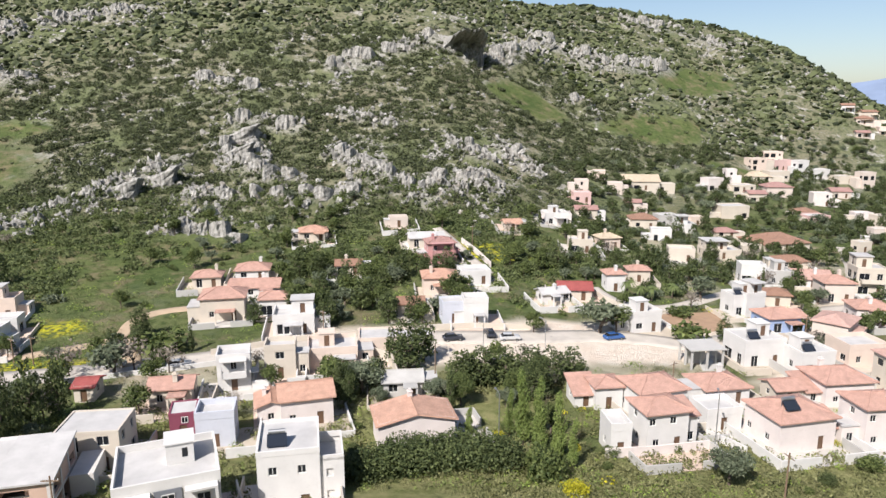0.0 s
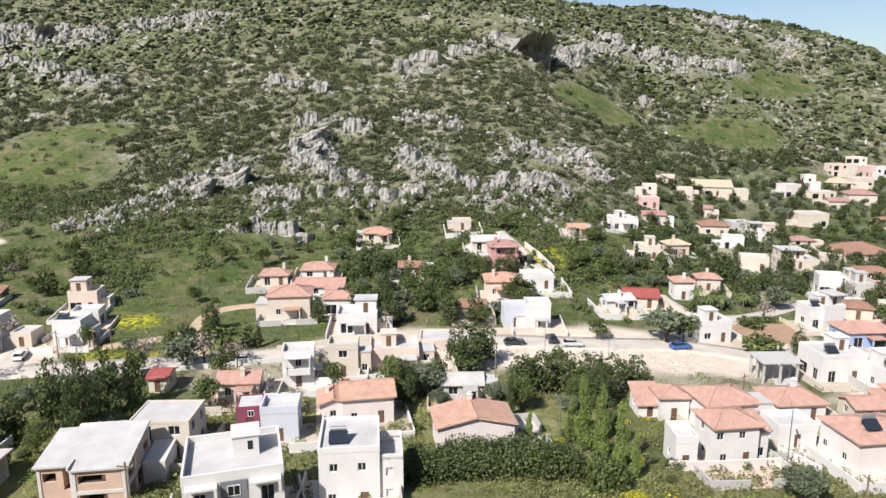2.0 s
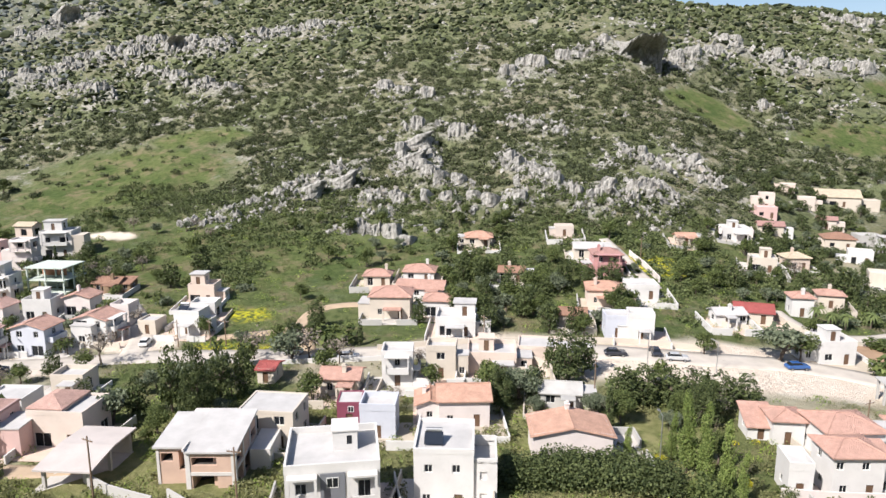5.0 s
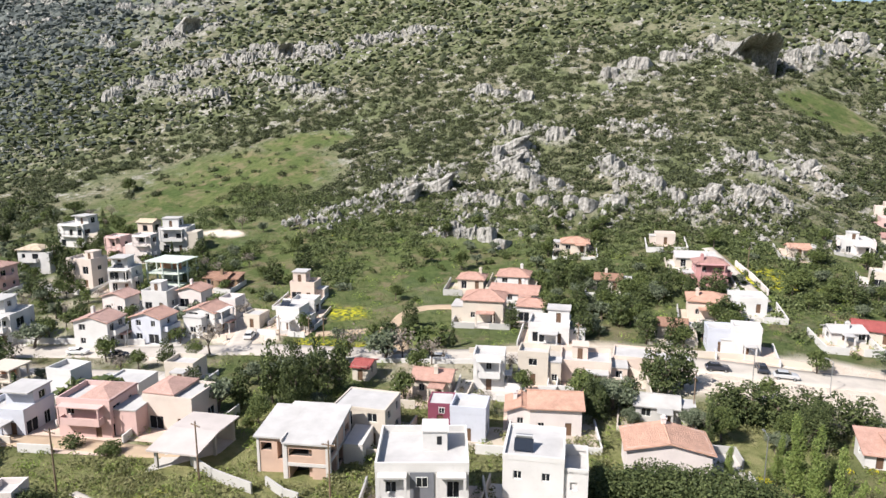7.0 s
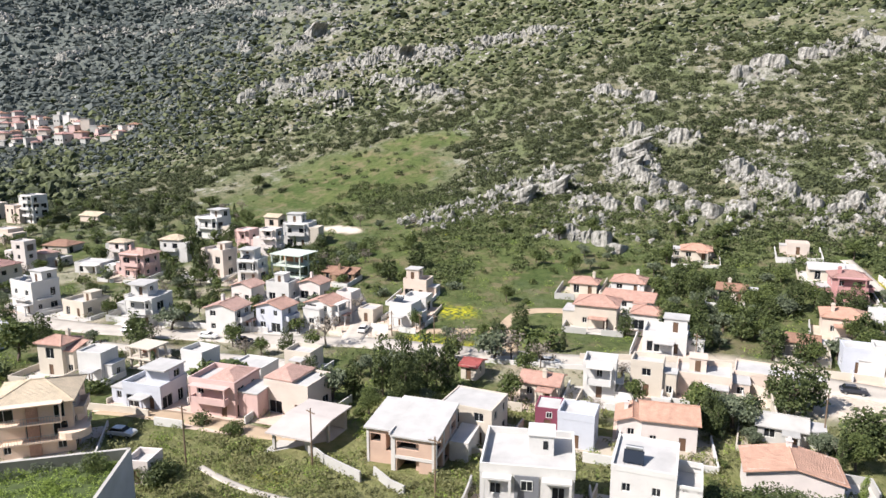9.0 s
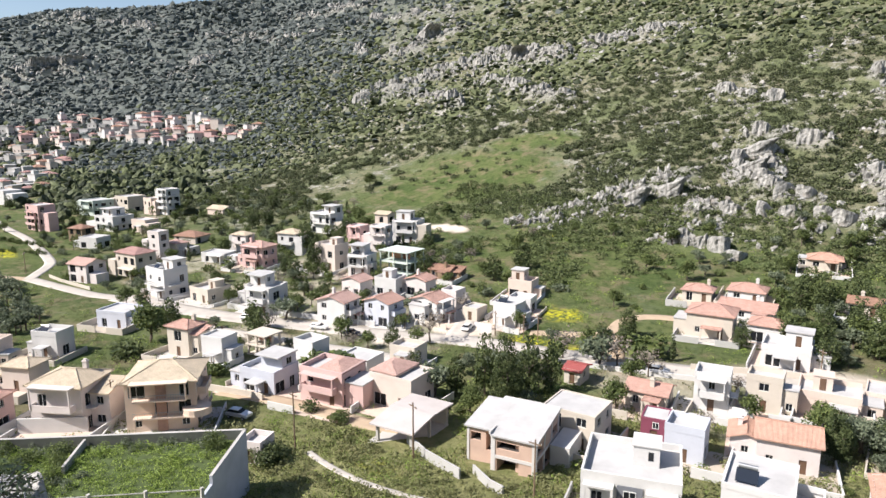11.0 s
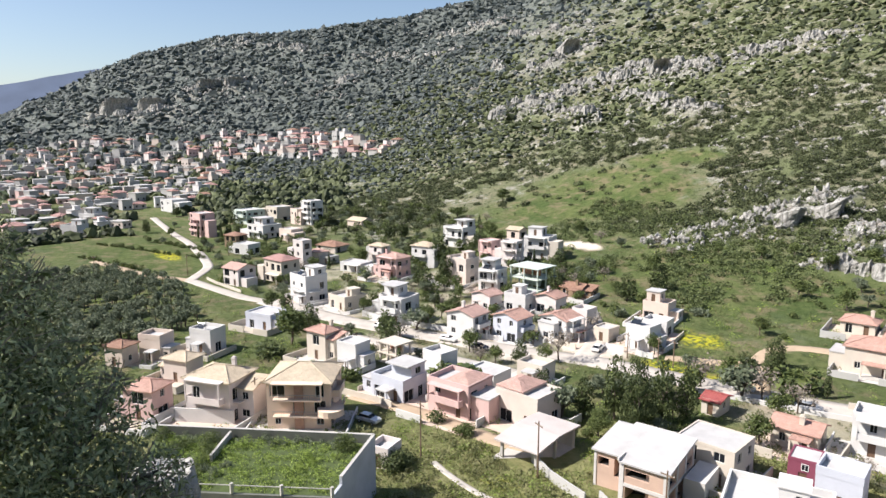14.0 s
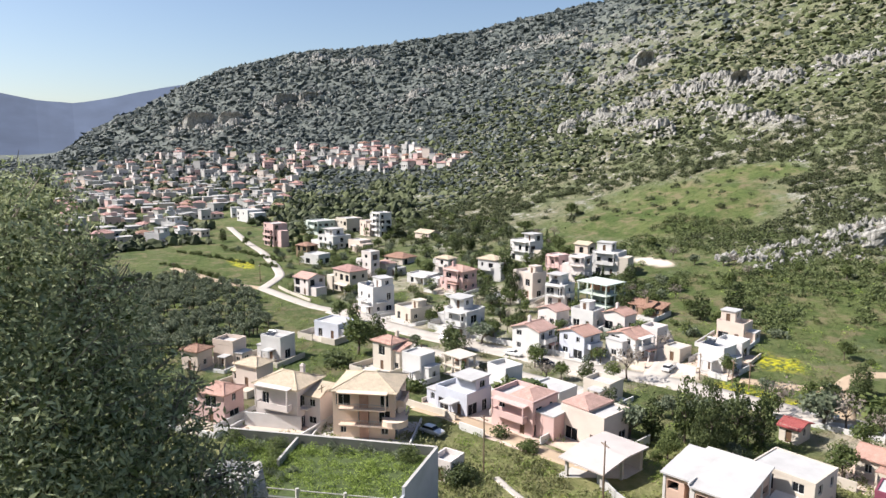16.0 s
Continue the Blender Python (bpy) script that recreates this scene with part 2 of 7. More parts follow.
BANDS_FAR = [
    ((-838, 168), (-801, 191), (-767, 217), 22, 1),
    ((-789, 253), (-787, 280), (-761, 305), 18, 1),
    ((-671, 361), (-662, 384), (-664, 407), 14, 0.7),
    ((-378, 322), (-351, 334), (-339, 360), 10, 0.8),
    ((-928, 340), (-863, 379), (-791, 410), 16, 0.5),
    ((-681, 441), (-628, 451), (-571, 462), 12, 0.6),
    ((-298, 384), (-270, 385), (-241, 382), 9, 0.9),
    ((-537, 485), (-487, 498), (-434, 500), 12, 0.6),
]
BANDS = BANDS_LOWER + BANDS_HIGH + BANDS_WEST + BANDS_FAR


def to_segment(x, y, a, b):
    ax, ay, dx, dy = a[0], a[1], b[0] - a[0], b[1] - a[1]
    t = np.clip(((x - ax) * dx + (y - ay) * dy) / (dx * dx + dy * dy), 0, 1)
    return np.hypot(x - ax - t * dx, y - ay - t * dy)


def outcrop(x, y, spread=1.0):
    """How rocky the ground is, 0 to 1."""
    x, y = np.asarray(x, float), np.asarray(y, float)
    best = np.zeros_like(x)
    for a, b, c, w, bold in BANDS:
        d = np.minimum(to_segment(x, y, a, b), to_segment(x, y, b, c))
        best = np.maximum(best, np.exp(-(d / (w * spread)) ** 4) * min(bold, 1))
    return best


def on_hill(x, y):
    return ramp(np.asarray(y) - foot_line(np.asarray(x)), -40, 15)


def ground_at(x, y):
    """Height of the ground with its relief."""
    x, y = np.asarray(x, float), np.asarray(y, float)
    wild = on_hill(x, y)
    rough = 9 * (fbm(x, y, 120, 3, 5) - 0.5) + 3.2 * (fbm(x, y, 26, 3, 9) - 0.5)
    rough = rough + 2.2 * (fbm(x, y, 9, 3, 17) - 0.5)
    far = np.hypot(x, y)
    z = land(x, y) + wild * rough * ramp(far, 150, 300)
    if np.any(wild > 0.01):
        z = z + 5.0 * outcrop(x, y) * (0.35 + 1.2 * fbm(x, y, 11, 2, 3)) * wild - 13 * np.exp(-(((x - 13) / 11) ** 4 + ((y - 379) / 10) ** 4))
    return z


def blob(x, y, cx, cy, rx, ry=None, turn=0.0):
    ry = ry or rx
    c, s = math.cos(turn), math.sin(turn)
    u, v = (x - cx) * c + (y - cy) * s, -(x - cx) * s + (y - cy) * c
    return ramp(-np.hypot(u / rx, v / ry) - 0.25 * fbm(x, y, 9, 3, 21), -1.25, -0.95)


def lush_at(x, y):
    v = (1 - on_hill(x, y)) * 0.9
    for cx, cy, rx, ry, turn in ((-212, 236, 62, 36, 0.3), (-186, 282, 26, 10, 0.2), (165, 455, 45, 16, 0.8), (42, 350, 22, 16, 0), (115, 372, 40, 14, 0.5), (-105, 175, 40, 30, 0), (15, 195, 26, 26, 0), (160, 330, 40, 12, -0.6), (-285, 72, 50, 24, 0.1)):
        v = np.maximum(v, blob(x, y, cx, cy, rx, ry, turn))
    return v * (1 - 0.85 * ramp(-x, 215, 260) * ramp(y, 125, 165))


def blossom_at(x, y):
    v = np.zeros_like(x)
    for cx, cy, rx, ry in ((-72, 117, 9, 3.5), (-81, 136, 6, 4), (12, 190, 14, 8), (-282, 78, 14, 4), (30, 160, 8, 5), (-62, 58, 4, 2)):
        v = np.maximum(v, blob(x, y, cx, cy, rx, ry))
    return v


def bare_at(x, y):
    v = np.zeros_like(x)
    for cx, cy, rx, ry in ((55, 144, 11, 8), (-162, 190, 9, 4), (-95, 116, 9, 6), (-8, 126, 30, 10), (30, 130, 32, 12), (80, 110, 26, 12), (-110, 100, 18, 3.5)):
        v = np.maximum(v, blob(x, y, cx, cy, rx, ry))
    return v


def trodden_at(x, y):
    """Worn earth and gravel between the houses, 0 to 1."""
    v = np.zeros_like(x)
    for cx, cy, rx, ry in ((-125, 100, 34, 22), (-165, 112, 36, 28), (-98, 76, 30, 12), (-200, 108, 32, 22), (-30, 112, 34, 14), (95, 190, 40, 50), (60, 120, 40, 18)):
        v = np.maximum(v, blob(x, y, cx, cy, rx, ry))
    return v * ramp(fbm(x, y, 7, 4, 81), 0.36, 0.58)


def solid(name, verts, faces, material=None, smooth=False):
    me = bpy.data.meshes.new(name)
    me.from_pydata(verts, [], faces)
    if material:
        me.materials.append(material)
    if smooth:
        me.polygons.foreach_set("use_smooth", [True] * len(me.polygons))
    me.update()
    return me


def arrays(name, verts, tris, material, smooth=False):
    """A mesh of triangles from numpy arrays."""
    me = bpy.data.meshes.new(name)
    me.vertices.add(len(verts))
    me.vertices.foreach_set("co", np.asarray(verts, np.float32).ravel())
    n = len(tris)
    me.loops.add(3 * n)
    me.loops.foreach_set("vertex_index", np.asarray(tris, np.int32).ravel())
    me.polygons.add(n)
    me.polygons.foreach_set("loop_start", np.arange(0, 3 * n, 3, dtype=np.int32))
    me.polygons.foreach_set("use_smooth", np.full(n, smooth))
    me.materials.append(material)
    me.update(calc_edges=True)
    return me


def build_ground():
    az = np.radians(np.concatenate([np.arange(-200, -40, 4), np.arange(-40, 98, 0.3), np.arange(98, 160, 4)]))
    rad = np.concatenate([[0.0], 1.2 * 1.023 ** np.arange(221), 180 * 1.0105 ** np.arange(1, 182), 1205 * 1.023 ** np.arange(1, 29)])
    rad = np.append(rad, [2800, 3400, 4000, 4600])
    A, R = np.meshgrid(az, rad)
    x, y = -R * np.sin(A), R * np.cos(A)
    z = ground_at(x, y)
    nr, na = x.shape
    verts = np.stack([x, y, z], -1).reshape(-1, 3)
    i, j = np.meshgrid(np.arange(nr - 1), np.arange(na), indexing="ij")
    a, b = i * na + j, i * na + (j + 1) % na
    c, d = b + na, a + na
    tris = np.concatenate([np.stack([a, c, b], -1).reshape(-1, 3), np.stack([a, d, c], -1).reshape(-1, 3)])
    me = arrays("ground", verts, tris, SOIL, True)
    X, Y = x.ravel(), y.ravel()
    # maquis masks the haze-tinted ground of the western hillside
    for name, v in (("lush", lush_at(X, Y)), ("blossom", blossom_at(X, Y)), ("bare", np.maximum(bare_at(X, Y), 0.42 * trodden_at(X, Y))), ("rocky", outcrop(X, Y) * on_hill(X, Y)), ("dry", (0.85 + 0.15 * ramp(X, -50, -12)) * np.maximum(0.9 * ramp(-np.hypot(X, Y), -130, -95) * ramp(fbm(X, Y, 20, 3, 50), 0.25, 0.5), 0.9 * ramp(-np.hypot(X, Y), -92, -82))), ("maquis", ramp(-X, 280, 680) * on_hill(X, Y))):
        me.attributes.new(name, "FLOAT", "POINT").data.foreach_set("value", np.asarray(v, np.float32))
    return tagged(new("ground", me), "grassy valley floor rising into a scrub-covered limestone hillside", "ground", kind="structure")


build_ground()


ROAD_LINES = []


def height(x, y):
    return float(ground_at(x, y))


def ribbon(name, label, points, width, material, lift=0.12, category="road"):
    """A strip of paving laid on the ground along a line."""
    ROAD_LINES.extend((a, b, width) for a, b in zip(points, points[1:]))
    pts = [Vector((*p, 0)) for p in points]
    line = []
    for a, b in zip(pts, pts[1:]):
        n = max(2, int((b - a).length / 2.5))
        line += [a.lerp(b, k / n) for k in range(n)]
    line.append(pts[-1])
    for _ in range(6):
        line = [line[0]] + [(line[k - 1] + line[k] * 2 + line[k + 1]) / 4 for k in range(1, len(line) - 1)] + [line[-1]]
    verts, faces = [], []
    for k, p in enumerate(line):
        d = (line[min(k + 1, len(line) - 1)] - line[max(k - 1, 0)]).normalized()
        s = Vector((d.y, -d.x, 0))
        for q in (-1, -0.5, 0, 0.5, 1):
            v = p + s * (q * width / 2)
            verts.append((v.x, v.y, height(v.x, v.y) + lift))
        for e in (-1, 1):
            v = p + s * (e * (width / 2 + 0.05))
            verts.append((v.x, v.y, height(v.x, v.y) - 0.4))
    for k in range(len(line) - 1):
        o, n = 7 * k, 7 * (k + 1)
        for q in range(4):
            faces.append((o + q, o + q + 1, n + q + 1, n + q))
        faces += [(o + 5, o, n, n + 5), (o + 4, o + 6, n + 6, n + 4)]
    return tagged(new(name, solid(name, verts, faces, material, True)), label, category, kind="structure")


PAVING = plaster("pale_paving", (0.46, 0.42, 0.37), 0.75)
TRACK = plaster("dirt_track", (0.42, 0.32, 0.22), 0.75)
for pts, w, m, what in (
    ([(-185, 78), (-150, 86), (-128, 94), (-102, 104), (-90, 110), (-69, 114), (-48, 119), (-27, 126), (-6, 130), (17, 131), (36, 134), (50, 130)], 6.5, PAVING, "pale worn village road"),
    ([(50, 130), (66, 138), (81, 152), (96, 158), (120, 160), (160, 170)], 5, PAVING, "pale worn village road"),
    ([(-92, 110), (-96, 120), (-105, 129), (-114, 137)], 5, PAVING, "narrow pale village lane"),
    ([(-228, 70), (-211, 72), (-190, 75), (-185, 78)], 4, PAVING, "pale country road"),
    ([(-401, 105), (-340, 98), (-307, 95), (-268, 88), (-246, 83), (-228, 70)], 3.6, PAVING, "pale country road past a green field"),
    ([(-287, 52), (-246, 61), (-228, 70)], 3.5, TRACK, "dirt track beside an olive grove"),
    ([(-80, 122), (-66, 129), (-64, 131), (-68, 138), (-67, 144), (-58, 148), (-48, 147)], 3, TRACK, "reddish dirt track to the villas"),
    ([(-64, 131), (-61, 124), (-57, 117)], 4, TRACK, "reddish dirt track"),
    ([(38, 167), (40, 158), (44, 153), (52, 153), (62, 160), (72, 169), (84, 174)], 3.5, PAVING, "pale side lane"),
    ([(-2, 207), (4, 195), (8, 182), (12, 172)], 3, PAVING, "pale lane along a wall"),
    ([(-73, 55), (-66.3, 53.5), (-61.6, 53.5), (-56, 53.7), (-50, 54.2), (-46, 55.5)], 1.0, PAVING, "concrete footpath down the slope"),
    ([(-104, 60), (-93, 64), (-82, 66), (-74, 66), (-66, 70)], 3.5, TRACK, "dirt drive between houses"),
    ([(-146, 78), (-125, 84), (-110, 88), (-95, 92)], 3.5, PAVING, "pale side lane"),
    ([(70, 240), (80, 256), (90, 268)], 3.5, PAVING, "pale lane up the village"),
    ([(110, 175), (124, 200), (136, 226)], 4, PAVING, "pale village lane"),
):
    ribbon("road", what, pts, w, m)


# ---- building kit ----
class Kit:
    """Collects faces for one mesh."""

    def __init__(self):
        self.v, self.f = [], []

    def face(self, *pts):
        o = len(self.v)
        self.v += [tuple(p) for p in pts]
        self.f.append(tuple(range(o, o + len(pts))))

    def box(self, x0, y0, z0, x1, y1, z1):
        o = len(self.v)
        self.v += [(x, y, z) for z in (z0, z1) for x, y in ((x0, y0), (x1, y0), (x1, y1), (x0, y1))]
        self.f += [tuple(o + k for k in q) for q in ((3, 2, 1, 0), (4, 5, 6, 7), (0, 1, 5, 4), (1, 2, 6, 5), (2, 3, 7, 6), (3, 0, 4, 7))]

    def tube(self, a, b, r0, r1=None, n=7):
        a, b, r1 = Vector(a), Vector(b), r0 if r1 is None else r1
        q = (b - a).to_track_quat("Z", "Y")
        o = len(self.v)
        for p, r in ((a, r0), (b, r1)):
            for k in range(n):
                w = 2 * math.pi * k / n
                self.v.append(tuple(p + q @ Vector((r * math.cos(w), r * math.sin(w), 0))))
        self.f += [(o + k, o + (k + 1) % n, o + n + (k + 1) % n, o + n + k) for k in range(n)]
        self.f += [tuple(o + n + k for k in range(n)), tuple(o + k for k in reversed(range(n)))]

    def mesh(self, name, material, smooth=False):
        return solid(name, self.v, self.f, material, smooth)


def part(name, kit, material, parent, label="", at=None):
    me = kit if isinstance(kit, bpy.types.Mesh) else kit.mesh(name, material)
    ob = new(name, me)
    ob.parent = parent
    if at is not None:
        ob.matrix_basis = at
    if label:
        ob["label"] = label
    return ob


def thing(name, x, y, turn=0.0, z=None, label="", category="", group=""):
    ob = new(name)
    ob.empty_display_size = 0.5
    ob.matrix_basis = pose(x, y, height(x, y) if z is None else z, 0, 0, turn)
    return tagged(ob, label, category, group)


SHARED = {}


def shared(key, make):
    if key not in SHARED:
        SHARED[key] = make()
    return SHARED[key]


def window_frame(w, h):
    k = Kit()
    t = 0.07
    k.box(0, -0.03, 0, t, 0.05, h), k.box(w - t, -0.03, 0, w, 0.05, h), k.box(t, -0.03, 0, w - t, 0.05, t), k.box(t, -0.03, h - t, w - t, 0.05, h)
    k.box(w / 2 - 0.03, -0.02, t, w / 2 + 0.03, 0.04, h - t)
    return k.mesh("window", FRAME)


def window_pane(w, h):
    k = Kit()
    k.box(0.05, 0.0, 0.05, w - 0.05, 0.02, h - 0.05)
    return k.mesh("pane", GLASS)


def shutter_leaf(w, h):
    k = Kit()
    k.box(0, -0.04, 0, w, 0, h)
    for q in range(5):
        k.box(0.05, -0.06, 0.08 + q * (h - 0.12) / 5, w - 0.05, -0.035, 0.04 + (q + 0.7) * (h - 0.1) / 5)
    return k.mesh("shutter", SHUTTER)


SHUTTER = plain("brown_shutters", (0.16, 0.09, 0.055), 0.6)
DOOR = plain("brown_door", (0.13, 0.075, 0.045), 0.55)


def facade(kit, frame_at, width, z0, z1, holes, depth=0.22):
    """One wall face with real openings. frame_at maps (along, in, up) to the house."""
    us = sorted({0.0, width, *(h[0] for h in holes), *(h[0] + h[2] for h in holes)})
    zs = sorted({z0, z1, *(h[1] for h in holes), *(h[1] + h[3] for h in holes)})
    P = lambda u, d, z: tuple(frame_at @ Vector((u, d, z)))
    for a, b in zip(us, us[1:]):
        for c, d in zip(zs, zs[1:]):
            mu, mz = (a + b) / 2, (c + d) / 2
            if not any(h[0] < mu < h[0] + h[2] and h[1] < mz < h[1] + h[3] for h in holes):
                kit.face(P(a, 0, c), P(b, 0, c), P(b, 0, d), P(a, 0, d))
    for u, z, w, h in holes:
        kit.face(P(u, 0, z), P(u, 0, z + h), P(u, depth, z + h), P(u, depth, z))
        kit.face(P(u + w, 0, z + h), P(u + w, 0, z), P(u + w, depth, z), P(u + w, depth, z + h))
        kit.face(P(u, 0, z), P(u, depth, z), P(u + w, depth, z), P(u + w, 0, z))
        kit.face(P(u, 0, z + h), P(u + w, 0, z + h), P(u + w, depth, z + h), P(u, depth, z + h))
        kit.face(P(u, depth, z), P(u, depth, z + h), P(u + w, depth, z + h), P(u + w, depth, z))


def sides_of(w, d):
    """The four wall faces of a block: a matrix and a length each; the first faces the front."""
    return [(pose(-w / 2, -d / 2, 0), w), (pose(w / 2, -d / 2, 0, 0, 0, 90), d), (pose(w / 2, d / 2, 0, 0, 0, 180), w), (pose(-w / 2, d / 2, 0, 0, 0, 270), d)]


def slab_roof(kit, pts, thick=0.18):
    """Roof planes with thickness: each a list of corners, outer side up."""
    for p in pts:
        kit.face(*p)
        low = [(x, y, z - thick) for x, y, z in p]
        kit.face(*reversed(low))
        for k in range(len(p)):
            n = (k + 1) % len(p)
            kit.face(p[k], low[k], low[n], p[n])


def pitched(style, w, d, h, rise, over=0.45):
    X, Y, e = w / 2 + over, d / 2 + over, h - over * 0.35
    k = Kit()
    a, b, c, f = (-X, -Y, e), (X, -Y, e), (X, Y, e), (-X, Y, e)
    ridge = []
    if style == "hip":
        if w >= d:
            r, s = (-(X - Y * 0.9), 0, h + rise), (X - Y * 0.9, 0, h + rise)
            slab_roof(k, [(a, b, s, r), (c, f, r, s), (b, c, s), (f, a, r)])
        else:
            r, s = (0, -(Y - X * 0.9), h + rise), (0, Y - X * 0.9, h + rise)
            slab_roof(k, [(b, c, s, r), (f, a, r, s), (a, b, r), (c, f, s)])
        ridge = [(r, s), (a, r), (f, s if w < d else r), (b, s if w >= d else r), (c, s)]
    elif style == "gable":
        r, s = (-X, 0, h + rise), (X, 0, h + rise)
        slab_roof(k, [(a, b, s, r), (c, f, r, s)])
        ridge = [(r, s)]
    elif style == "mono":
        slab_roof(k, [(a, b, (X, Y, h + rise), (-X, Y, h + rise))])
    return k, ridge


def openings(length, storeys, rng, door=False, storey=3.0, share=1.0):
    """Windows along a wall face, storey by storey: (along, up, width, height, kind)."""
    out = []
    n = max(1, int(length / 3.1))
    for s in range(storeys):
        for k in range(n):
            if rng.random() > share:
                continue
            mid = length * (k + 0.5) / n
            tall = rng.random() < 0.5 and length > 4
            w, h, z = (rng.choice((1.4, 1.9, 2.5)), 2.15, s * storey + 0.12) if tall else (rng.choice((1.0, 1.2, 1.5)), 1.3, s * storey + 0.95)
            kind = "window"
            if door and s == 0 and k == n // 2:
                w, h, z, kind = 1.0, 2.1, 0.1, "door"
            w = min(w, length / n - 0.4)
            if w > 0.5:
                out.append((mid - w / 2, z, w, h, kind))
    return out


WORDS = {"white": "white", "pinkwhite": "pale pinkish-white", "cream": "cream", "peach": "peach", "pink": "pink", "rose": "deep rose", "beige": "beige", "blue": "blue", "bluewhite": "bluish-white", "maroon": "maroon",
         "grey": "grey", "brown": "brown", "palegreen": "pale green", "orangewall": "orange-tan"}
TOPS = {"red": "red clay tiles", "orange": "orange clay tiles", "crimson": "dark red tiles", "brown": "brown tiles", "rose": "rose tiles", "pinkred": "pinkish clay tiles", "tan": "tan tiles", "grey": "a flat terrace roof", "slate": "grey sheet roofing"}
HOUSES = []


def free(x, y, gap):
    return all((x - a) ** 2 + (y - b) ** 2 > (r + gap) ** 2 for a, b, r in HOUSES)


def fill_openings(house, at, holes, rng, detail, shutters):
    for u, z, w, h, kind in holes:
        m = at @ pose(u, 0.15, z)
        if kind == "door":
            k = Kit()
            k.box(0, 0, 0, w, 0.05, h), k.box(0.12, -0.02, 0.15, w - 0.12, 0, h * 0.45), k.box(0.12, -0.02, h * 0.52, w - 0.12, 0, h - 0.15)
            part("door", shared(("door", w, h), lambda: k.mesh("door", DOOR)), None, house, "", m)
            continue
        if detail:
            wn = part("window", shared(("frame", round(w, 2), h), lambda: window_frame(round(w, 2), h)), None, house, "", m)
            part("pane", shared(("pane", round(w, 2), h), lambda: window_pane(round(w, 2), h)), None, wn)
            if shutters and h < 2 and w < 1.2:
                leaf = shared(("leaf", h), lambda: shutter_leaf(0.5, h))
                for dx in (-0.52, w + 0.02):
                    part("shutter", leaf, None, house, "", at @ pose(u + dx, -0.01, z))
        else:
            part("window", shared(("pane", round(w, 2), h), lambda: window_pane(round(w, 2), h)), None, house, "", m)


def balcony(house, at, u, z, w, deep, wall_mat, solid_rail):
    k = Kit()
    k.box(u, -deep, z - 0.18, u + w, 0.0, z)
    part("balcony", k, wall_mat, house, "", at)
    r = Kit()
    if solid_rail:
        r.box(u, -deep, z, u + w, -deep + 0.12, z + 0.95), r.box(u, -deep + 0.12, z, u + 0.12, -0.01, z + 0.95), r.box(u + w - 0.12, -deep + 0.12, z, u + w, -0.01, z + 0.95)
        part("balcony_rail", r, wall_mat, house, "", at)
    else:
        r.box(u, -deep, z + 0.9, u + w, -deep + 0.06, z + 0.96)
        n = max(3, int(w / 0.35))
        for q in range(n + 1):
            x = u + (w - 0.05) * q / n
            r.box(x, -deep, z, x + 0.04, -deep + 0.05, z + 0.9)
        part("balcony_rail", r, METAL, house, "metal balcony rail", at)


def massing(ob, w, d, h, storey, storeys, mat, roof, top, rng):
    """A lower wing at one side and a porch in front, as the village houses have."""
    if rng.random() < 0.75:
        s = rng.choice((-1, 1))
        w2, d2, h2 = rng.uniform(0.28, 0.42) * w, rng.uniform(0.55, 0.8) * d, max(2.7, h - storey * rng.choice((1, 1, 0.4)))
        h2 = min(h2, h - 0.3)
        cx = s * (w / 2 + w2 / 2 - 0.01)
        cy = rng.uniform(-0.1, 0.1) * d
        k = Kit()
        for n, (at, length) in enumerate(sides_of(w2, d2)):
            holes = openings(length, max(1, int(h2 / 2.7)), rng, False, h2 / max(1, int(h2 / 2.7)), 0.7) if n == 0 or n == 2 + s * -1 else []
            holes = [q for q in holes if q[1] + q[3] < h2 - 0.15]
            at = pose(cx, cy, 0) @ at
            facade(k, at, length, -2.5, h2, [q[:4] for q in holes])
            fill_openings(ob, at, holes, rng, 1, False)
        part("wing_wall", k, mat, ob)
        k = Kit()
        if rng.random() < 0.5 or roof == "flat":
            k.box(cx - w2 / 2 - 0.12, cy - d2 / 2 - 0.12, h2, cx + w2 / 2 + 0.12, cy + d2 / 2 + 0.12, h2 + 0.2)
            part("wing_roof", k, ROOF_MAT["grey"], ob)
        else:
            X0, X1, Y0, Y1 = cx - w2 / 2 - 0.3, cx + w2 / 2 + 0.3, cy - d2 / 2 - 0.4, cy + d2 / 2 + 0.3
            slab_roof(k, [((X0, Y0, h2 - 0.1), (X1, Y0, h2 - 0.1), (X1, Y1, h2 + 0.25 * d2), (X0, Y1, h2 + 0.25 * d2))])
            part("wing_roof", k, ROOF_MAT[top], ob)
            k = Kit()
            k.box(cx - w2 / 2, cy + d2 / 2 - 0.2, h2, cx + w2 / 2, cy + d2 / 2, h2 + 0.2 * d2)
            part("wing_back_wall", k, mat, ob)
    if rng.random() < 0.55:
        u, pw = rng.uniform(-0.25, 0.05) * w, rng.uniform(0.35, 0.5) * w
        k = Kit()
        k.box(u, -d / 2 - 2.4, 2.5, u + pw, -d / 2, 2.68)
        part("porch_roof", k, ROOF_MAT["grey"] if roof == "flat" else ROOF_MAT[top], ob)
        for px in (u + 0.15, u + pw - 0.15):
            k = Kit()
            k.box(px - 0.14, -d / 2 - 2.3, -1.0, px + 0.14, -d / 2 - 2.02, 2.5)
            part("porch_column", k, mat, ob)
        k = Kit()
        k.box(u - 0.2, -d / 2 - 2.6, -1.2, u + pw + 0.2, -d / 2, 0.08)
        part("porch_floor", k, CONCRETE, ob)


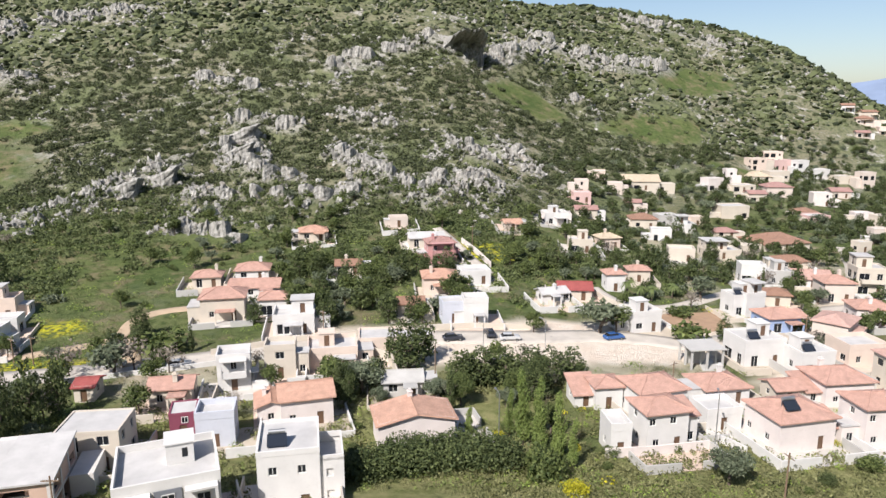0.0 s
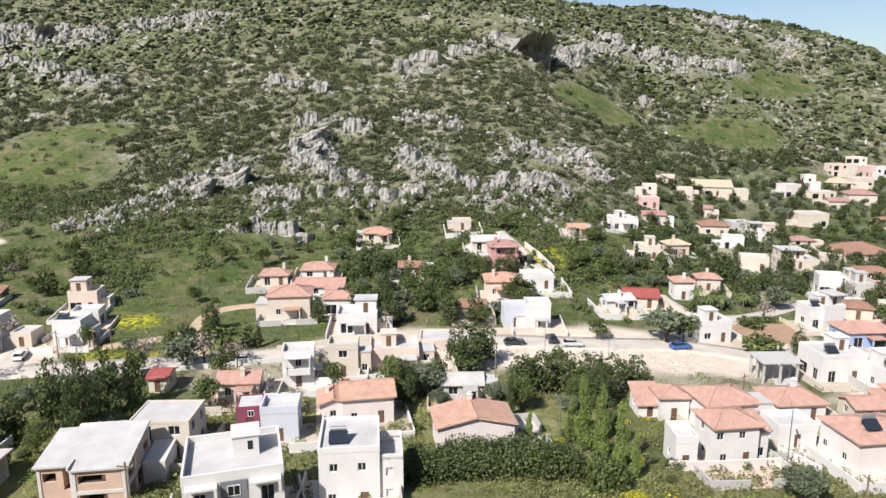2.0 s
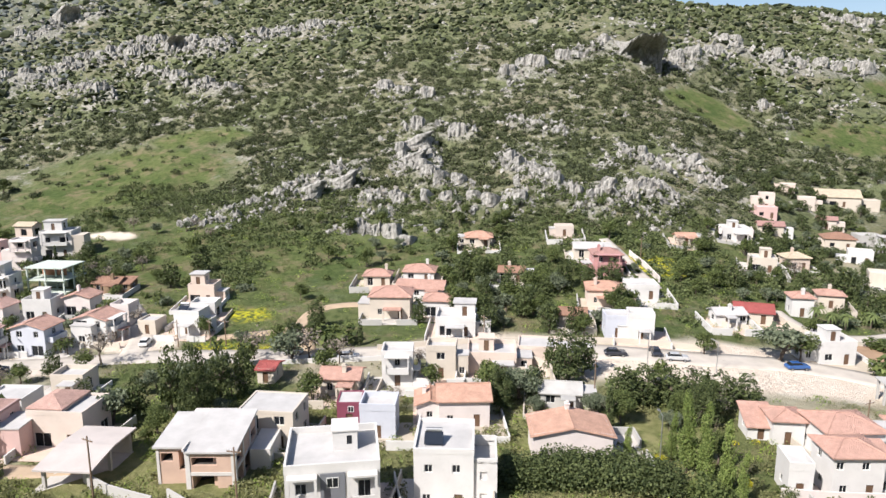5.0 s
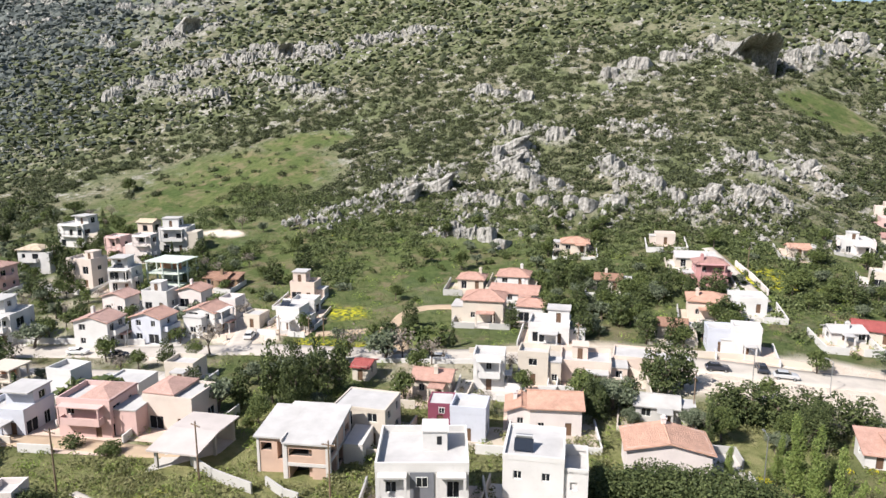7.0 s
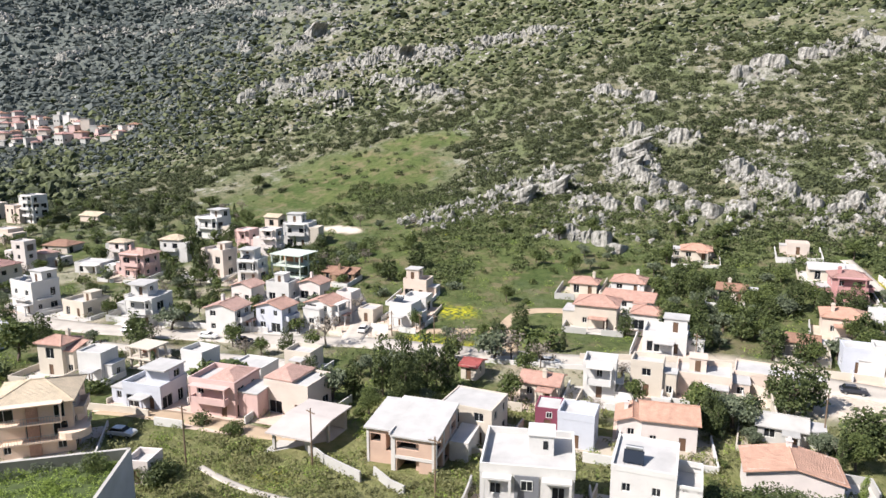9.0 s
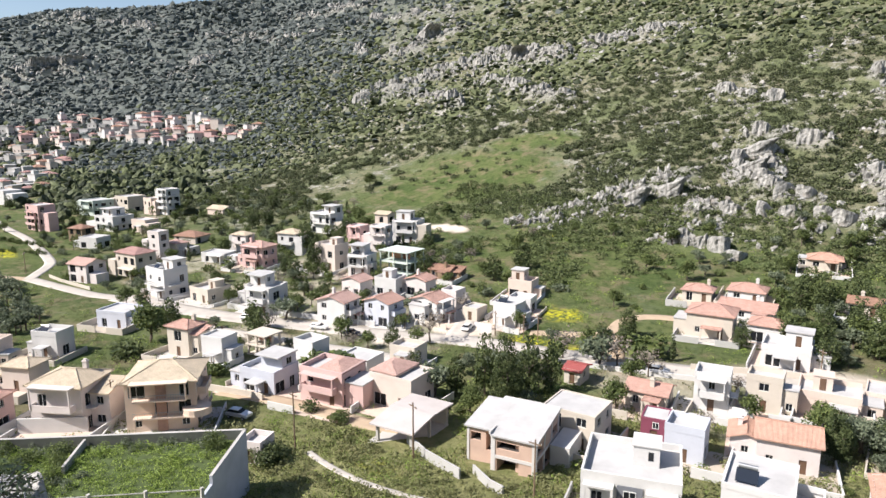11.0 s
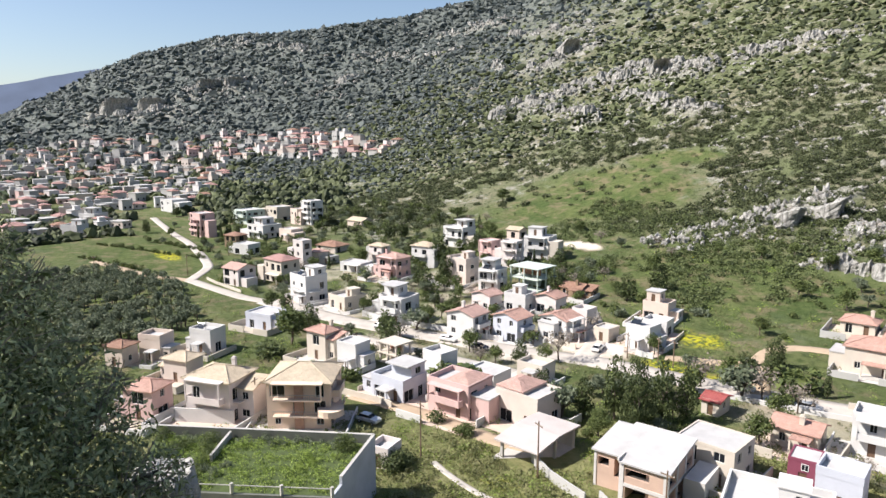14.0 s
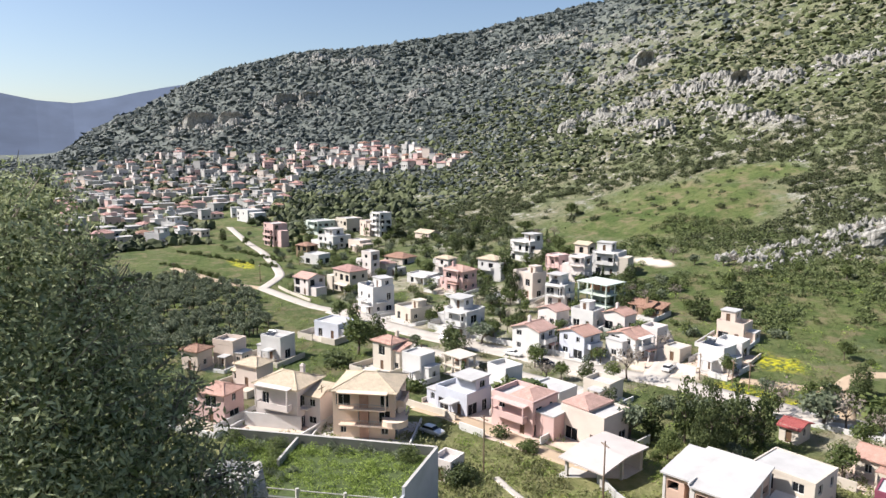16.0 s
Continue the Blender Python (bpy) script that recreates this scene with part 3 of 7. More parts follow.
YARD_MATS = [plaster("yard_concrete", (0.52, 0.49, 0.45), 0.7), plaster("yard_gravel", (0.46, 0.40, 0.32), 0.7), plaster("yard_tiles", (0.56, 0.44, 0.36), 0.75)]
WALL_LABELS = {"white": "low whitewashed garden wall round a yard", "cream": "low cream plastered garden wall round a yard", "grey": "low bare concrete garden wall round a yard"}


def clear_of_roads(x, y, gap):
    for (ax, ay), (bx, by), w in ROAD_LINES:
        dx, dy = bx - ax, by - ay
        t = min(1, max(0, ((x - ax) * dx + (y - ay) * dy) / (dx * dx + dy * dy)))
        if (x - ax - t * dx) ** 2 + (y - ay - t * dy) ** 2 < (w / 2 + gap) ** 2:
            return False
    return True


def open_ground(x, y, gap, road_gap):
    """For many points at once: clear of all houses and roads."""
    keep = np.ones(len(x), bool)
    for hx, hy, hr in HOUSES:
        keep &= (x - hx) ** 2 + (y - hy) ** 2 > (hr + gap) ** 2
    for a, b, w in ROAD_LINES:
        keep &= to_segment(x, y, a, b) > w / 2 + road_gap
    return keep


def wall_run(x, y, turn, runs, tall, thick, wall):
    """A low wall of straight sections that steps with the ground; runs are local corner pairs."""
    base = pose(x, y, 0, 0, 0, turn)
    secs = []
    for a, b in runs:
        A, B = base @ Vector((*a, 0)), base @ Vector((*b, 0))
        n = max(1, int((B - A).length / 3.2))
        for q in range(n):
            p0, p1 = A.lerp(B, q / n), A.lerp(B, (q + 1) / n)
            m = (p0 + p1) / 2
            if clear_of_roads(m.x, m.y, 1.2) and all((m.x - hx) ** 2 + (m.y - hy) ** 2 > (hr * 0.9) ** 2 for hx, hy, hr in HOUSES):
                secs.append((p0, p1))
    if not secs:
        return
    ob = thing("garden_wall", secs[0][0].x, secs[0][0].y, 0, None, WALL_LABELS[wall], "garden wall", "garden walls")
    o = ob.matrix_basis.translation
    for p0, p1 in secs:
        d = (p1 - p0).normalized()
        s = Vector((-d.y, d.x, 0)) * thick / 2
        g0, g1 = height(p0.x, p0.y), height(p1.x, p1.y)
        k = Kit()
        low, hi = [], []
        for p, g, e in ((p0 - s, g0, 0), (p1 - s, g1, 0), (p1 + s, g1, 0), (p0 + s, g0, 0)):
            low.append((p.x - o.x, p.y - o.y, g - 0.8 - o.z)), hi.append((p.x - o.x, p.y - o.y, g + tall - o.z))
        k.v, k.f = low + hi, [(3, 2, 1, 0), (4, 5, 6, 7), (0, 1, 5, 4), (1, 2, 6, 5), (2, 3, 7, 6), (3, 0, 4, 7)]
        part("section", k, WALL_MAT[wall], ob)


YARDS = []


def yard(x, y, turn, w, d, rng):
    W, D, f = w + rng.uniform(3, 7), d + rng.uniform(3, 6), rng.uniform(1, 4)
    YARDS.append((x, y, turn, W, D, f, rng.choice(("white", "cream", "grey", "white")), rng.uniform(0.8, 1.6), rng.randrange(3)))


def build_yards():
    for x, y, turn, W, D, f, wall, tall, which in YARDS:
        base = pose(x, y, 0, 0, 0, turn) @ pose(0, -f, 0)
        n, k = 7, Kit()
        for i in range(n + 1):
            for j in range(n + 1):
                p = base @ Vector(((i / n - 0.5) * W, (j / n - 0.5) * D, 0))
                k.v.append((p.x, p.y, height(p.x, p.y) + 0.07))
        for i in range(n):
            for j in range(n):
                a = i * (n + 1) + j
                k.f.append((a, a + n + 1, a + n + 2, a + 1))
        tagged(new("yard", k.mesh("yard", YARD_MATS[which], True)), "pale paved yard beside a house", "yard", kind="structure")
        X, Y = W / 2, D / 2
        c = base.translation
        wall_run(c.x, c.y, turn, [((-X, -Y), (-0.2 * X, -Y)), ((0.3 * X, -Y), (X, -Y)), ((X, -Y), (X, Y)), ((-X, -Y), (-X, Y))], tall, 0.22, wall)


def house(x, y, turn, w, d, h, roof="flat", wall="white", top="red", *extras, detail=1, seed=None, lift=0.0):
    """A house on the ground: x, y is its middle, turn its heading; h the height of its walls."""
    rng = random.Random(seed if seed is not None else int(x * 91 + y * 57))
    storeys = max(1, int(h / 2.7))
    storey = h / storeys if storeys else h
    z = min(height(x + sx * w / 2, y + sy * d / 2) for sx in (-1, 0, 1) for sy in (-1, 0, 1)) * 0.5 + height(x, y) * 0.5 + lift
    names = {1: "single-storey", 2: "two-storey", 3: "three-storey", 4: "four-storey"}
    label = "%s plastered %s house with %s" % (WORDS[wall], names[min(storeys, 4)], TOPS[top])
    if "balcony" in extras:
        label += " and balconies"
    ob = thing("house", x, y, turn, z, label, "house", "village houses")
    mat = WALL_MAT[wall]
    HOUSES.append((x, y, max(w, d) * 0.62))
    k = Kit()
    share = 0.92 if detail else 0.75
    for n, (at, length) in enumerate(sides_of(w, d)):
        holes = openings(length, storeys, rng, n == 0, storey, share) if n != 2 else []
        if "blank" in extras and n == 0:
            holes = holes[:1]
        if "small" in extras:
            holes = [(u, v if o == "door" else max(v, (v // storey) * storey + 1.1), min(a, 0.95), b if o == "door" else min(b, 1.0), o) for u, v, a, b, o in holes]
        holes = [q for q in holes if q[1] + q[3] < h - 0.15]
        facade(k, at, length, -2.5, h, [q[:4] for q in holes])
        fill_openings(ob, at, holes, rng, detail, "shutters" in extras)
        if "balcony" in extras and n in (0, 1) and storeys > 1 and length > 4.5:
            for s in range(1, storeys):
                balcony(ob, at, length * 0.12, s * storey, length * (0.76 if n == 0 else 0.5), 1.3, mat, rng.random() < 0.6)
    part("wall", k, mat, ob)
    if "balcony" in extras and storeys > 1 and rng.random() < 0.6:
        k = Kit()
        k.box(-w / 2 + w * 0.1, -d / 2 - 1.45, h - 0.16, w / 2 - w * 0.1, -d / 2 - 0.004, h + 0.02)
        part("balcony_canopy", k, mat, ob)
        for px in (-w * 0.4 + 0.12, w * 0.4 - 0.32):
            k = Kit()
            k.box(px, -d / 2 - 1.4, (storeys - 1) * storey, px + 0.2, -d / 2 - 1.2, h - 0.165)
            part("canopy_post", k, mat, ob)
    if roof in ("hip", "gable", "mono"):
        rise = (min(w, d) if roof != "mono" else d) * (0.5 if roof != "mono" else 1.0) * 0.36
        rk, ridge = pitched(roof, w, d, h, rise)
        part("roof", rk, ROOF_MAT[top], ob)
        g = Kit()
        if roof == "gable":
            for sx in (-1, 1):
                X = sx * w / 2
                g.face((X, -d / 2, h), (X, d / 2, h), (X, 0, h + rise * 0.96)) if sx > 0 else g.face((X, d / 2, h), (X, -d / 2, h), (X, 0, h + rise * 0.96))
        if roof == "mono":
            g.face((-w / 2, d / 2, h), (-w / 2, -d / 2, h), (-w / 2, d / 2, h + rise * 0.9)), g.face((w / 2, -d / 2, h), (w / 2, d / 2, h), (w / 2, d / 2, h + rise * 0.9)), g.face((w / 2, d / 2, h), (-w / 2, d / 2, h), (-w / 2, d / 2, h + rise * 0.9), (w / 2, d / 2, h + rise * 0.9))
        if g.f and roof == "mono":
            part("gable_wall", g, mat, ob)
        elif g.f:
            for q in range(2):
                one = Kit()
                one.v, one.f = g.v[3 * q:3 * q + 3], [(0, 1, 2)]
                part("gable_wall", one, mat, ob)
        if detail:
            c = Kit()
            for a, b in ridge:
                c.tube(Vector(a) + Vector((0, 0, 0.02)), Vector(b) + Vector((0, 0, 0.02)), 0.11, n=5)
            part("ridge_tiles", c, ROOF_MAT[top], ob)
            if "chimney" in extras or rng.random() < 0.55:
                cx, cy = rng.uniform(-0.3, 0.3) * w, rng.choice((-0.22, 0.22)) * d
                if "chimney" in extras:
                    cx, cy = w * 0.5 - 0.4, 0
                q = Kit()
                q.box(cx - 0.35, cy - 0.3, h - 0.2, cx + 0.35, cy + 0.3, h + rise + 0.7), q.box(cx - 0.45, cy - 0.4, h + rise + 0.7, cx + 0.45, cy + 0.4, h + rise + 0.82)
                q.box(cx - 0.25, cy - 0.2, h + rise + 0.82, cx + 0.25, cy + 0.2, h + rise + 1.1)
                part("chimney", q, mat, ob)
    else:
        s = Kit()
        s.box(-w / 2 + 0.2, -d / 2 + 0.2, h - 0.25, w / 2 - 0.2, d / 2 - 0.2, h - 0.02)
        part("roof", s, ROOF_MAT["grey"], ob)
        p = Kit()
        up = 0.8 if (detail and rng.random() < 0.7) else 0.35
        up = 0.12 if "slab" in extras else up
        X, Y, t = w / 2 + 0.04, d / 2 + 0.04, 0.24
        p.box(-X, -Y, h - 0.3, X, -Y + t, h + up), p.box(-X, Y - t, h - 0.3, X, Y, h + up), p.box(-X, -Y + t, h - 0.3, -X + t, Y - t, h + up), p.box(X - t, -Y + t, h - 0.3, X, Y - t, h + up)
        part("parapet", p, mat, ob)
        if (detail and w > 6 and "bare_top" not in extras and "upper_hip" not in extras and "upper" not in extras and "slab" not in extras and rng.random() < 0.6) or "villa" in extras:
            sx, sy = rng.uniform(-0.2, 0.2) * w, d * 0.12
            q = Kit()
            q.box(sx - 1.4, sy - 1.4, h - 0.1, sx + 1.4, sy + 1.6, h + 2.3), q.box(sx - 1.55, sy - 1.55, h + 2.3, sx + 1.55, sy + 1.75, h + 2.45)
            part("stair_house", q, mat, ob)
            q = Kit()
            if "villa" in extras:
                q.box(sx + 0.2, sy - 1.44, h + 0.75, sx + 0.75, sy - 1.41, h + 1.75)
                part("stair_window", q, GLASS, ob)
            else:
                q.box(sx - 0.45, sy - 1.45, h + 0.02, sx + 0.45, sy - 1.41, h + 2.0)
                part("stair_door", q, DOOR, ob)
    if "upper" in extras or "upper_hip" in extras:
        uw, ud, uh = w * rng.uniform(0.5, 0.68), d * rng.uniform(0.5, 0.7), 2.8
        if "upper_hip" in extras:
            uw, ud, uh = w * 0.58, d * 0.92, 0.75
        ux, uy = rng.choice((-1, 1)) * (w - uw) / 2 * 0.9, (d - ud) / 2 * 0.85
        k = Kit()
        for n, (at, length) in enumerate(sides_of(uw, ud)):
            holes = openings(length, 1, rng, n == 0, 2.8, 0.9) if n != 2 and uh > 2 else []
            at = pose(ux, uy, h) @ at
            facade(k, at, length, -0.2, uh, [q[:4] for q in holes])
            fill_openings(ob, at, holes, rng, 1, False)
        part("upper_wall", k, mat, ob)
        k = Kit()
        if "upper_hip" in extras:
            k, _ = pitched("hip", uw, ud, 0, min(uw, ud) * 0.2, 0.35)
            k.v = [(px + ux, py + uy, pz + h + uh) for px, py, pz in k.v]
            part("upper_roof", k, ROOF_MAT["pinkred"], ob, "pinkish tiled roof")
        else:
            k.box(ux - uw / 2 - 0.25, uy - ud / 2 - rng.choice((0.25, 1.4)), h + uh, ux + uw / 2 + 0.25, uy + ud / 2 + 0.25, h + uh + 0.22)
            part("upper_roof", k, ROOF_MAT["grey"], ob)
    if "veranda" in extras:
        s, deep = rng.choice((-1, 1)), rng.uniform(1.6, 2.6)
        vw, vz = w * rng.uniform(0.45, 0.8), min(h - 0.3, 2.75)
        x0 = s * (w - vw) / 2
        k = Kit()
        k.box(x0 - vw / 2, -d / 2 - deep, vz, x0 + vw / 2, -d / 2 - 0.004, vz + 0.2)
        part("veranda_roof", k, ROOF_MAT[top] if rng.random() < 0.6 else mat, ob)
        for px in (x0 - vw / 2 + 0.15, x0 + vw / 2 - 0.15):
            k = Kit()
            k.box(px - 0.13, -d / 2 - deep + 0.1, -2, px + 0.13, -d / 2 - deep + 0.36, vz)
            part("post", k, mat, ob)
    if not detail and rng.random() < 0.8:
        s, w2, h2 = rng.choice((-1, 1)), w * rng.uniform(0.35, 0.55), max(2.4, h - rng.choice((1.0, 2.8)))
        k = Kit()
        k.box(min(s * w / 2, s * (w / 2 + w2)), -d * rng.uniform(0.3, 0.62), -2.5, max(s * w / 2, s * (w / 2 + w2)), d * rng.uniform(0.1, 0.45), h2)
        part("wing", k, mat if rng.random() < 0.6 else WALL_MAT[rng.choice(("cream", "grey", "white"))], ob)
    if detail and w > 5:
        if "plain" not in extras:
            massing(ob, w, d, h, storey, storeys, mat, roof, top, rng)
        yard(x, y, turn, w, d, rng)
    if "solar" in extras or (detail and roof == "flat" and "slab" not in extras and h > 4 and w > 5.5 and rng.random() < 0.4):
        solar_heater(x, y, turn, z + h + (0.0 if roof not in ("hip", "gable") else min(w, d) * 0.09), w, d)
    return ob


BLACK_PANEL, _nt, _b = shader("solar_panel", 0.15)
_b.inputs["Base Color"].default_value = (0.02, 0.025, 0.035, 1)


def solar_heater(x, y, turn, z, w, d):
    m = pose(x, y, z, 0, 0, turn) @ pose(-w * 0.18, -d * 0.25, 0, 0, 0, 0)
    ob = new("solar_water_heater")
    ob.matrix_basis = m
    tagged(ob, "rooftop solar water heater with a metal tank and dark panels", "water heater", "rooftop water heaters")
    k = Kit()
    k.face((-1.1, -0.7, 0.25), (1.1, -0.7, 0.25), (1.1, 0.6, 1.15), (-1.1, 0.6, 1.15)), k.face((-1.1, 0.6, 1.07), (1.1, 0.6, 1.07), (1.1, -0.7, 0.17), (-1.1, -0.7, 0.17))
    part("panel", k, BLACK_PANEL, ob)
    k = Kit()
    k.tube((-0.95, 0.75, 1.35), (0.95, 0.75, 1.35), 0.28, n=12)
    part("tank", k, METAL, ob)
    for px in (-0.95, 0.95):
        k = Kit()
        k.box(px - 0.03, 0.72, -0.02, px + 0.03, 0.78, 1.1), k.box(px - 0.03, -0.68, -0.02, px + 0.03, -0.62, 0.2), k.box(px - 0.03, -0.62, -0.02, px + 0.03, 0.72, 0.04)
        part("stand", k, METAL, ob)


def frame_house(x, y, turn, w, d, h, wall="grey", lift=0.0):
    """An unfinished concrete skeleton: slabs on columns, with some brick infill."""
    storeys = max(1, round(h / 3.0))
    ob = thing("unfinished_house", x, y, turn, None, "unfinished %s concrete house skeleton with open storeys" % WORDS[wall], "house", "village houses")
    HOUSES.append((x, y, max(w, d) * 0.62))
    s = h / storeys
    for n in range(storeys + 1):
        k = Kit()
        k.box(-w / 2 - 0.3, -d / 2 - 0.3, n * s - 0.22 if n else -2.0, w / 2 + 0.3, d / 2 + 0.3, n * s)
        part("slab", k, WALL_MAT[wall], ob)
    nx, ny = max(2, int(w / 3.5)), max(2, int(d / 4))
    for n in range(storeys):
        for i in range(nx + 1):
            for j in range(ny + 1):
                px, py = (i / nx - 0.5) * (w - 0.4), (j / ny - 0.5) * (d - 0.4)
                k = Kit()
                k.box(px - 0.17, py - 0.17, n * s, px + 0.17, py + 0.17, (n + 1) * s - 0.22)
                part("column", k, WALL_MAT[wall], ob)
        k = Kit()
        k.box(-w / 2 + 0.4, d * 0.15, n * s, w * 0.2, d * 0.15 + 0.2, (n + 1) * s - 0.22)
        part("inner_wall", k, BRICK if n % 2 else WALL_MAT[wall], ob)
    return ob


def pergola_house(x, y, turn, w, d, h, wall="cream"):
    ob = frame_house(x, y, turn, w, d, h, wall)
    ob.name = "open_pavilion"
    return tagged(ob, "cream concrete building with an open columned upper storey", "house", "village houses")


def carport(x, y, turn, w, d, h):
    ob = thing("carport", x, y, turn, None, "open concrete carport with a shallow sloping screed roof on columns", "carport")
    HOUSES.append((x, y, max(w, d) * 0.62))
    k = Kit()
    X, Y = w / 2 + 0.5, d / 2 + 0.5
    slab_roof(k, [((-X, -Y, h), (X, -Y, h), (X, 0, h + 0.75), (-X, 0, h + 0.75)), ((-X, 0.0, h + 0.75), (X, 0.0, h + 0.75), (X, Y, h + 0.5), (-X, Y, h + 0.5))], 0.22)
    part("roof", k, CARPORT_SCREED, ob)
    for i in (-0.45, 0.45):
        for j in (-0.46, 0, 0.46):
            k = Kit()
            k.box(i * w - 0.2, j * d - 0.2, -1.5, i * w + 0.2, j * d + 0.2, h - 0.2)
            part("column", k, CONCRETE, ob)
    k = Kit()
    k.box(-w / 2, d * 0.46, -1.5, w / 2, d * 0.46 + 0.2, h - 0.1)
    part("back_wall", k, CONCRETE, ob)
    k = Kit()
    k.box(-w / 2 - 0.8, -d / 2 - 0.8, -1.6, w / 2, d / 2, 0.06)
    part("floor_slab", k, CONCRETE, ob)


CARPORT_SCREED = plaster("pinkish_screed", (0.47, 0.425, 0.40), 0.85)
RAW_WALL = plaster("faded_hollow_brick", (0.52, 0.37, 0.29), 0.8)
# Near-black colour stands in for the shade inside the open rooms.
ROOM_SHADE = plaster("room_shade", (0.06, 0.055, 0.05), 0.8)


def raw_block(ob, x0, y0, x1, y1, z1, front, side):
    """A block of bare brickwork with deep empty openings in its front and right side, lined with shade-coloured panels.
    """
    at = pose((x0 + x1) / 2, (y0 + y1) / 2, 0)
    k = Kit()
    for n, (m, length) in enumerate(sides_of(x1 - x0, y1 - y0)):
        holes = front if n == 0 else side if n == 1 else []
        facade(k, at @ m, length, -2, z1, holes, 3.0)
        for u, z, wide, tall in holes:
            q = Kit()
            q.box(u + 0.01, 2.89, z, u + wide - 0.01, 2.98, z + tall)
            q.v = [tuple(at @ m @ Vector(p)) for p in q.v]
            part("inner_wall", q, ROOM_SHADE, ob, "inner wall panel coloured dark as room shade")
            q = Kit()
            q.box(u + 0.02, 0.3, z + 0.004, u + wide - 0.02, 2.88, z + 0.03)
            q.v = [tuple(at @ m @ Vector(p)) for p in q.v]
            part("shade_floor", q, ROOM_SHADE, ob, "inner floor panel coloured dark as room shade")
    part("wall", k, RAW_WALL, ob, "bare hollow-brick infill")


def brick_shell(x, y, turn, w, d, h):
    """The unfinished near house: brick infill between concrete columns under pale sloping roofs."""
    ob = thing("unfinished_house", x, y, turn, None, "unfinished concrete and brick house with empty openings", "house", "village houses")
    HOUSES.append((x, y, max(w, d) * 0.62))
    s = -0.1 * w
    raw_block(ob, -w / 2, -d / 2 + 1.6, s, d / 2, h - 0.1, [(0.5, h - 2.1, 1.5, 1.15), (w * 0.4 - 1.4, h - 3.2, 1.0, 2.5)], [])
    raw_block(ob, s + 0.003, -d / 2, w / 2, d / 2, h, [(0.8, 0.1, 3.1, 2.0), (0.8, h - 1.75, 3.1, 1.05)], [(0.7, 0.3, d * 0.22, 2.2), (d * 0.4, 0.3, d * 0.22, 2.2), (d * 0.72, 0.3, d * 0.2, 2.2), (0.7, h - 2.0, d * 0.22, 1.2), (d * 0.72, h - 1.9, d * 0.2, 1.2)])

    def bar(name, x0, y0, z0, x1, y1, z1):
        q = Kit()
        q.box(x0, y0, z0, x1, y1, z1)
        part(name, q, PALE_BEAM, ob)

    for px in (s + 0.3, w / 2 - 0.2):
        bar("column", px - 0.3, -d / 2 - 0.1, -2, px + 0.3, -d / 2 + 0.03, h)
    bar("column", -w / 2 - 0.05, -d / 2 + 1.5, -2, -w / 2 + 0.3, -d / 2 + 1.65, h - 0.1)
    for j in (0.0, 0.34, 0.67, 1.0):
        py = -d / 2 + 0.2 + j * (d - 0.4)
        bar("column", w / 2 - 0.03, py - 0.2, -2, w / 2 + 0.1, py + 0.2, h + 0.9 * j)
    bar("beam", s + 0.61, -d / 2 - 0.09, 2.1, w / 2 - 0.51, -d / 2 + 0.03, 2.55)
    bar("beam", w / 2 - 0.02, -d / 2 + 0.41, 2.6, w / 2 + 0.09, d / 2 - 0.41, 2.95)
    for x0, x1, y0, tilt, z in ((-w / 2 - 0.35, s - 0.02, -d / 2 + 1.2, 0.85, h + 0.05), (s + 0.02, w / 2 + 0.3, -d / 2 - 0.4, 1.1, h + 0.22)):
        q = Kit()
        slab_roof(q, [((x0, y0, z), (x1, y0, z), (x1, d / 2 + 0.3, z + tilt), (x0, d / 2 + 0.3, z + tilt))], 0.22)
        part("roof", q, ROOF_MAT["grey"], ob)
    bar("roof_kerb", s - 0.15, -d / 2 - 0.4, h + 0.25, s + 0.06, -d / 2 + 1.8, h + 0.62)
    q = Kit()
    q.face((w / 2, -d / 2, h), (w / 2, d / 2, h), (w / 2, d / 2, h + 1.05), (w / 2, -d / 2, h + 0.1))
    part("gable_wall", q, RAW_WALL, ob)
    bar("annexe", -w * 0.42, d / 2 + 0.1, -1.5, w * 0.15, d / 2 + 4.0, h - 0.3)
    bar("annexe", w / 2 + 0.3, 0.2, -1.5, w / 2 + 3.0, d / 2 + 1.5, h - 2.2)


PALE_BEAM = plaster("pale_concrete", (0.56, 0.535, 0.51), 0.8)


def stair_front(ob, w, d, h):
    """The bright orange stair bay and round chimney of the large tan house."""
    k = Kit()
    k.box(-w * 0.06, -d / 2 - 0.35, -1, w * 0.08, -d / 2 - 0.003, h - 0.2)
    part("stair_bay", k, ROOF_MAT["orange"], ob, "bright orange painted stair bay")
    k = Kit()
    k.tube((w * 0.5, -d * 0.5, 2.9), (w * 0.5, -d * 0.5, 3.1), 2.2, n=16)
    part("corner_balcony", k, WALL_MAT["orangewall"], ob)
    k = Kit()
    k.tube((w * 0.5, -d * 0.5, 3.1), (w * 0.5, -d * 0.5, 3.95), 2.15, n=16)
    part("corner_rail", k, WALL_MAT["orangewall"], ob)




# ---- houses ----
house(30.1, 88.1, 13, 6.2, 5.3, 6.1, "hip", "white", "red", "small")
house(23.7, 86.1, 6, 2.9, 4.5, 4.1, "flat", "white", "grey", "small")
house(32.7, 99.2, 15, 7.9, 6.7, 4.9, "hip", "white", "red", "small")
house(25.8, 101.5, 7, 4.4, 4.5, 4.1, "hip", "white", "red", "small")
house(22.4, 102.4, 7, 3.7, 4.5, 2.4, "mono", "white", "red", "small")
house(45.2, 105.0, 11, 7.6, 6.5, 3.1, "hip", "white", "red", "small")
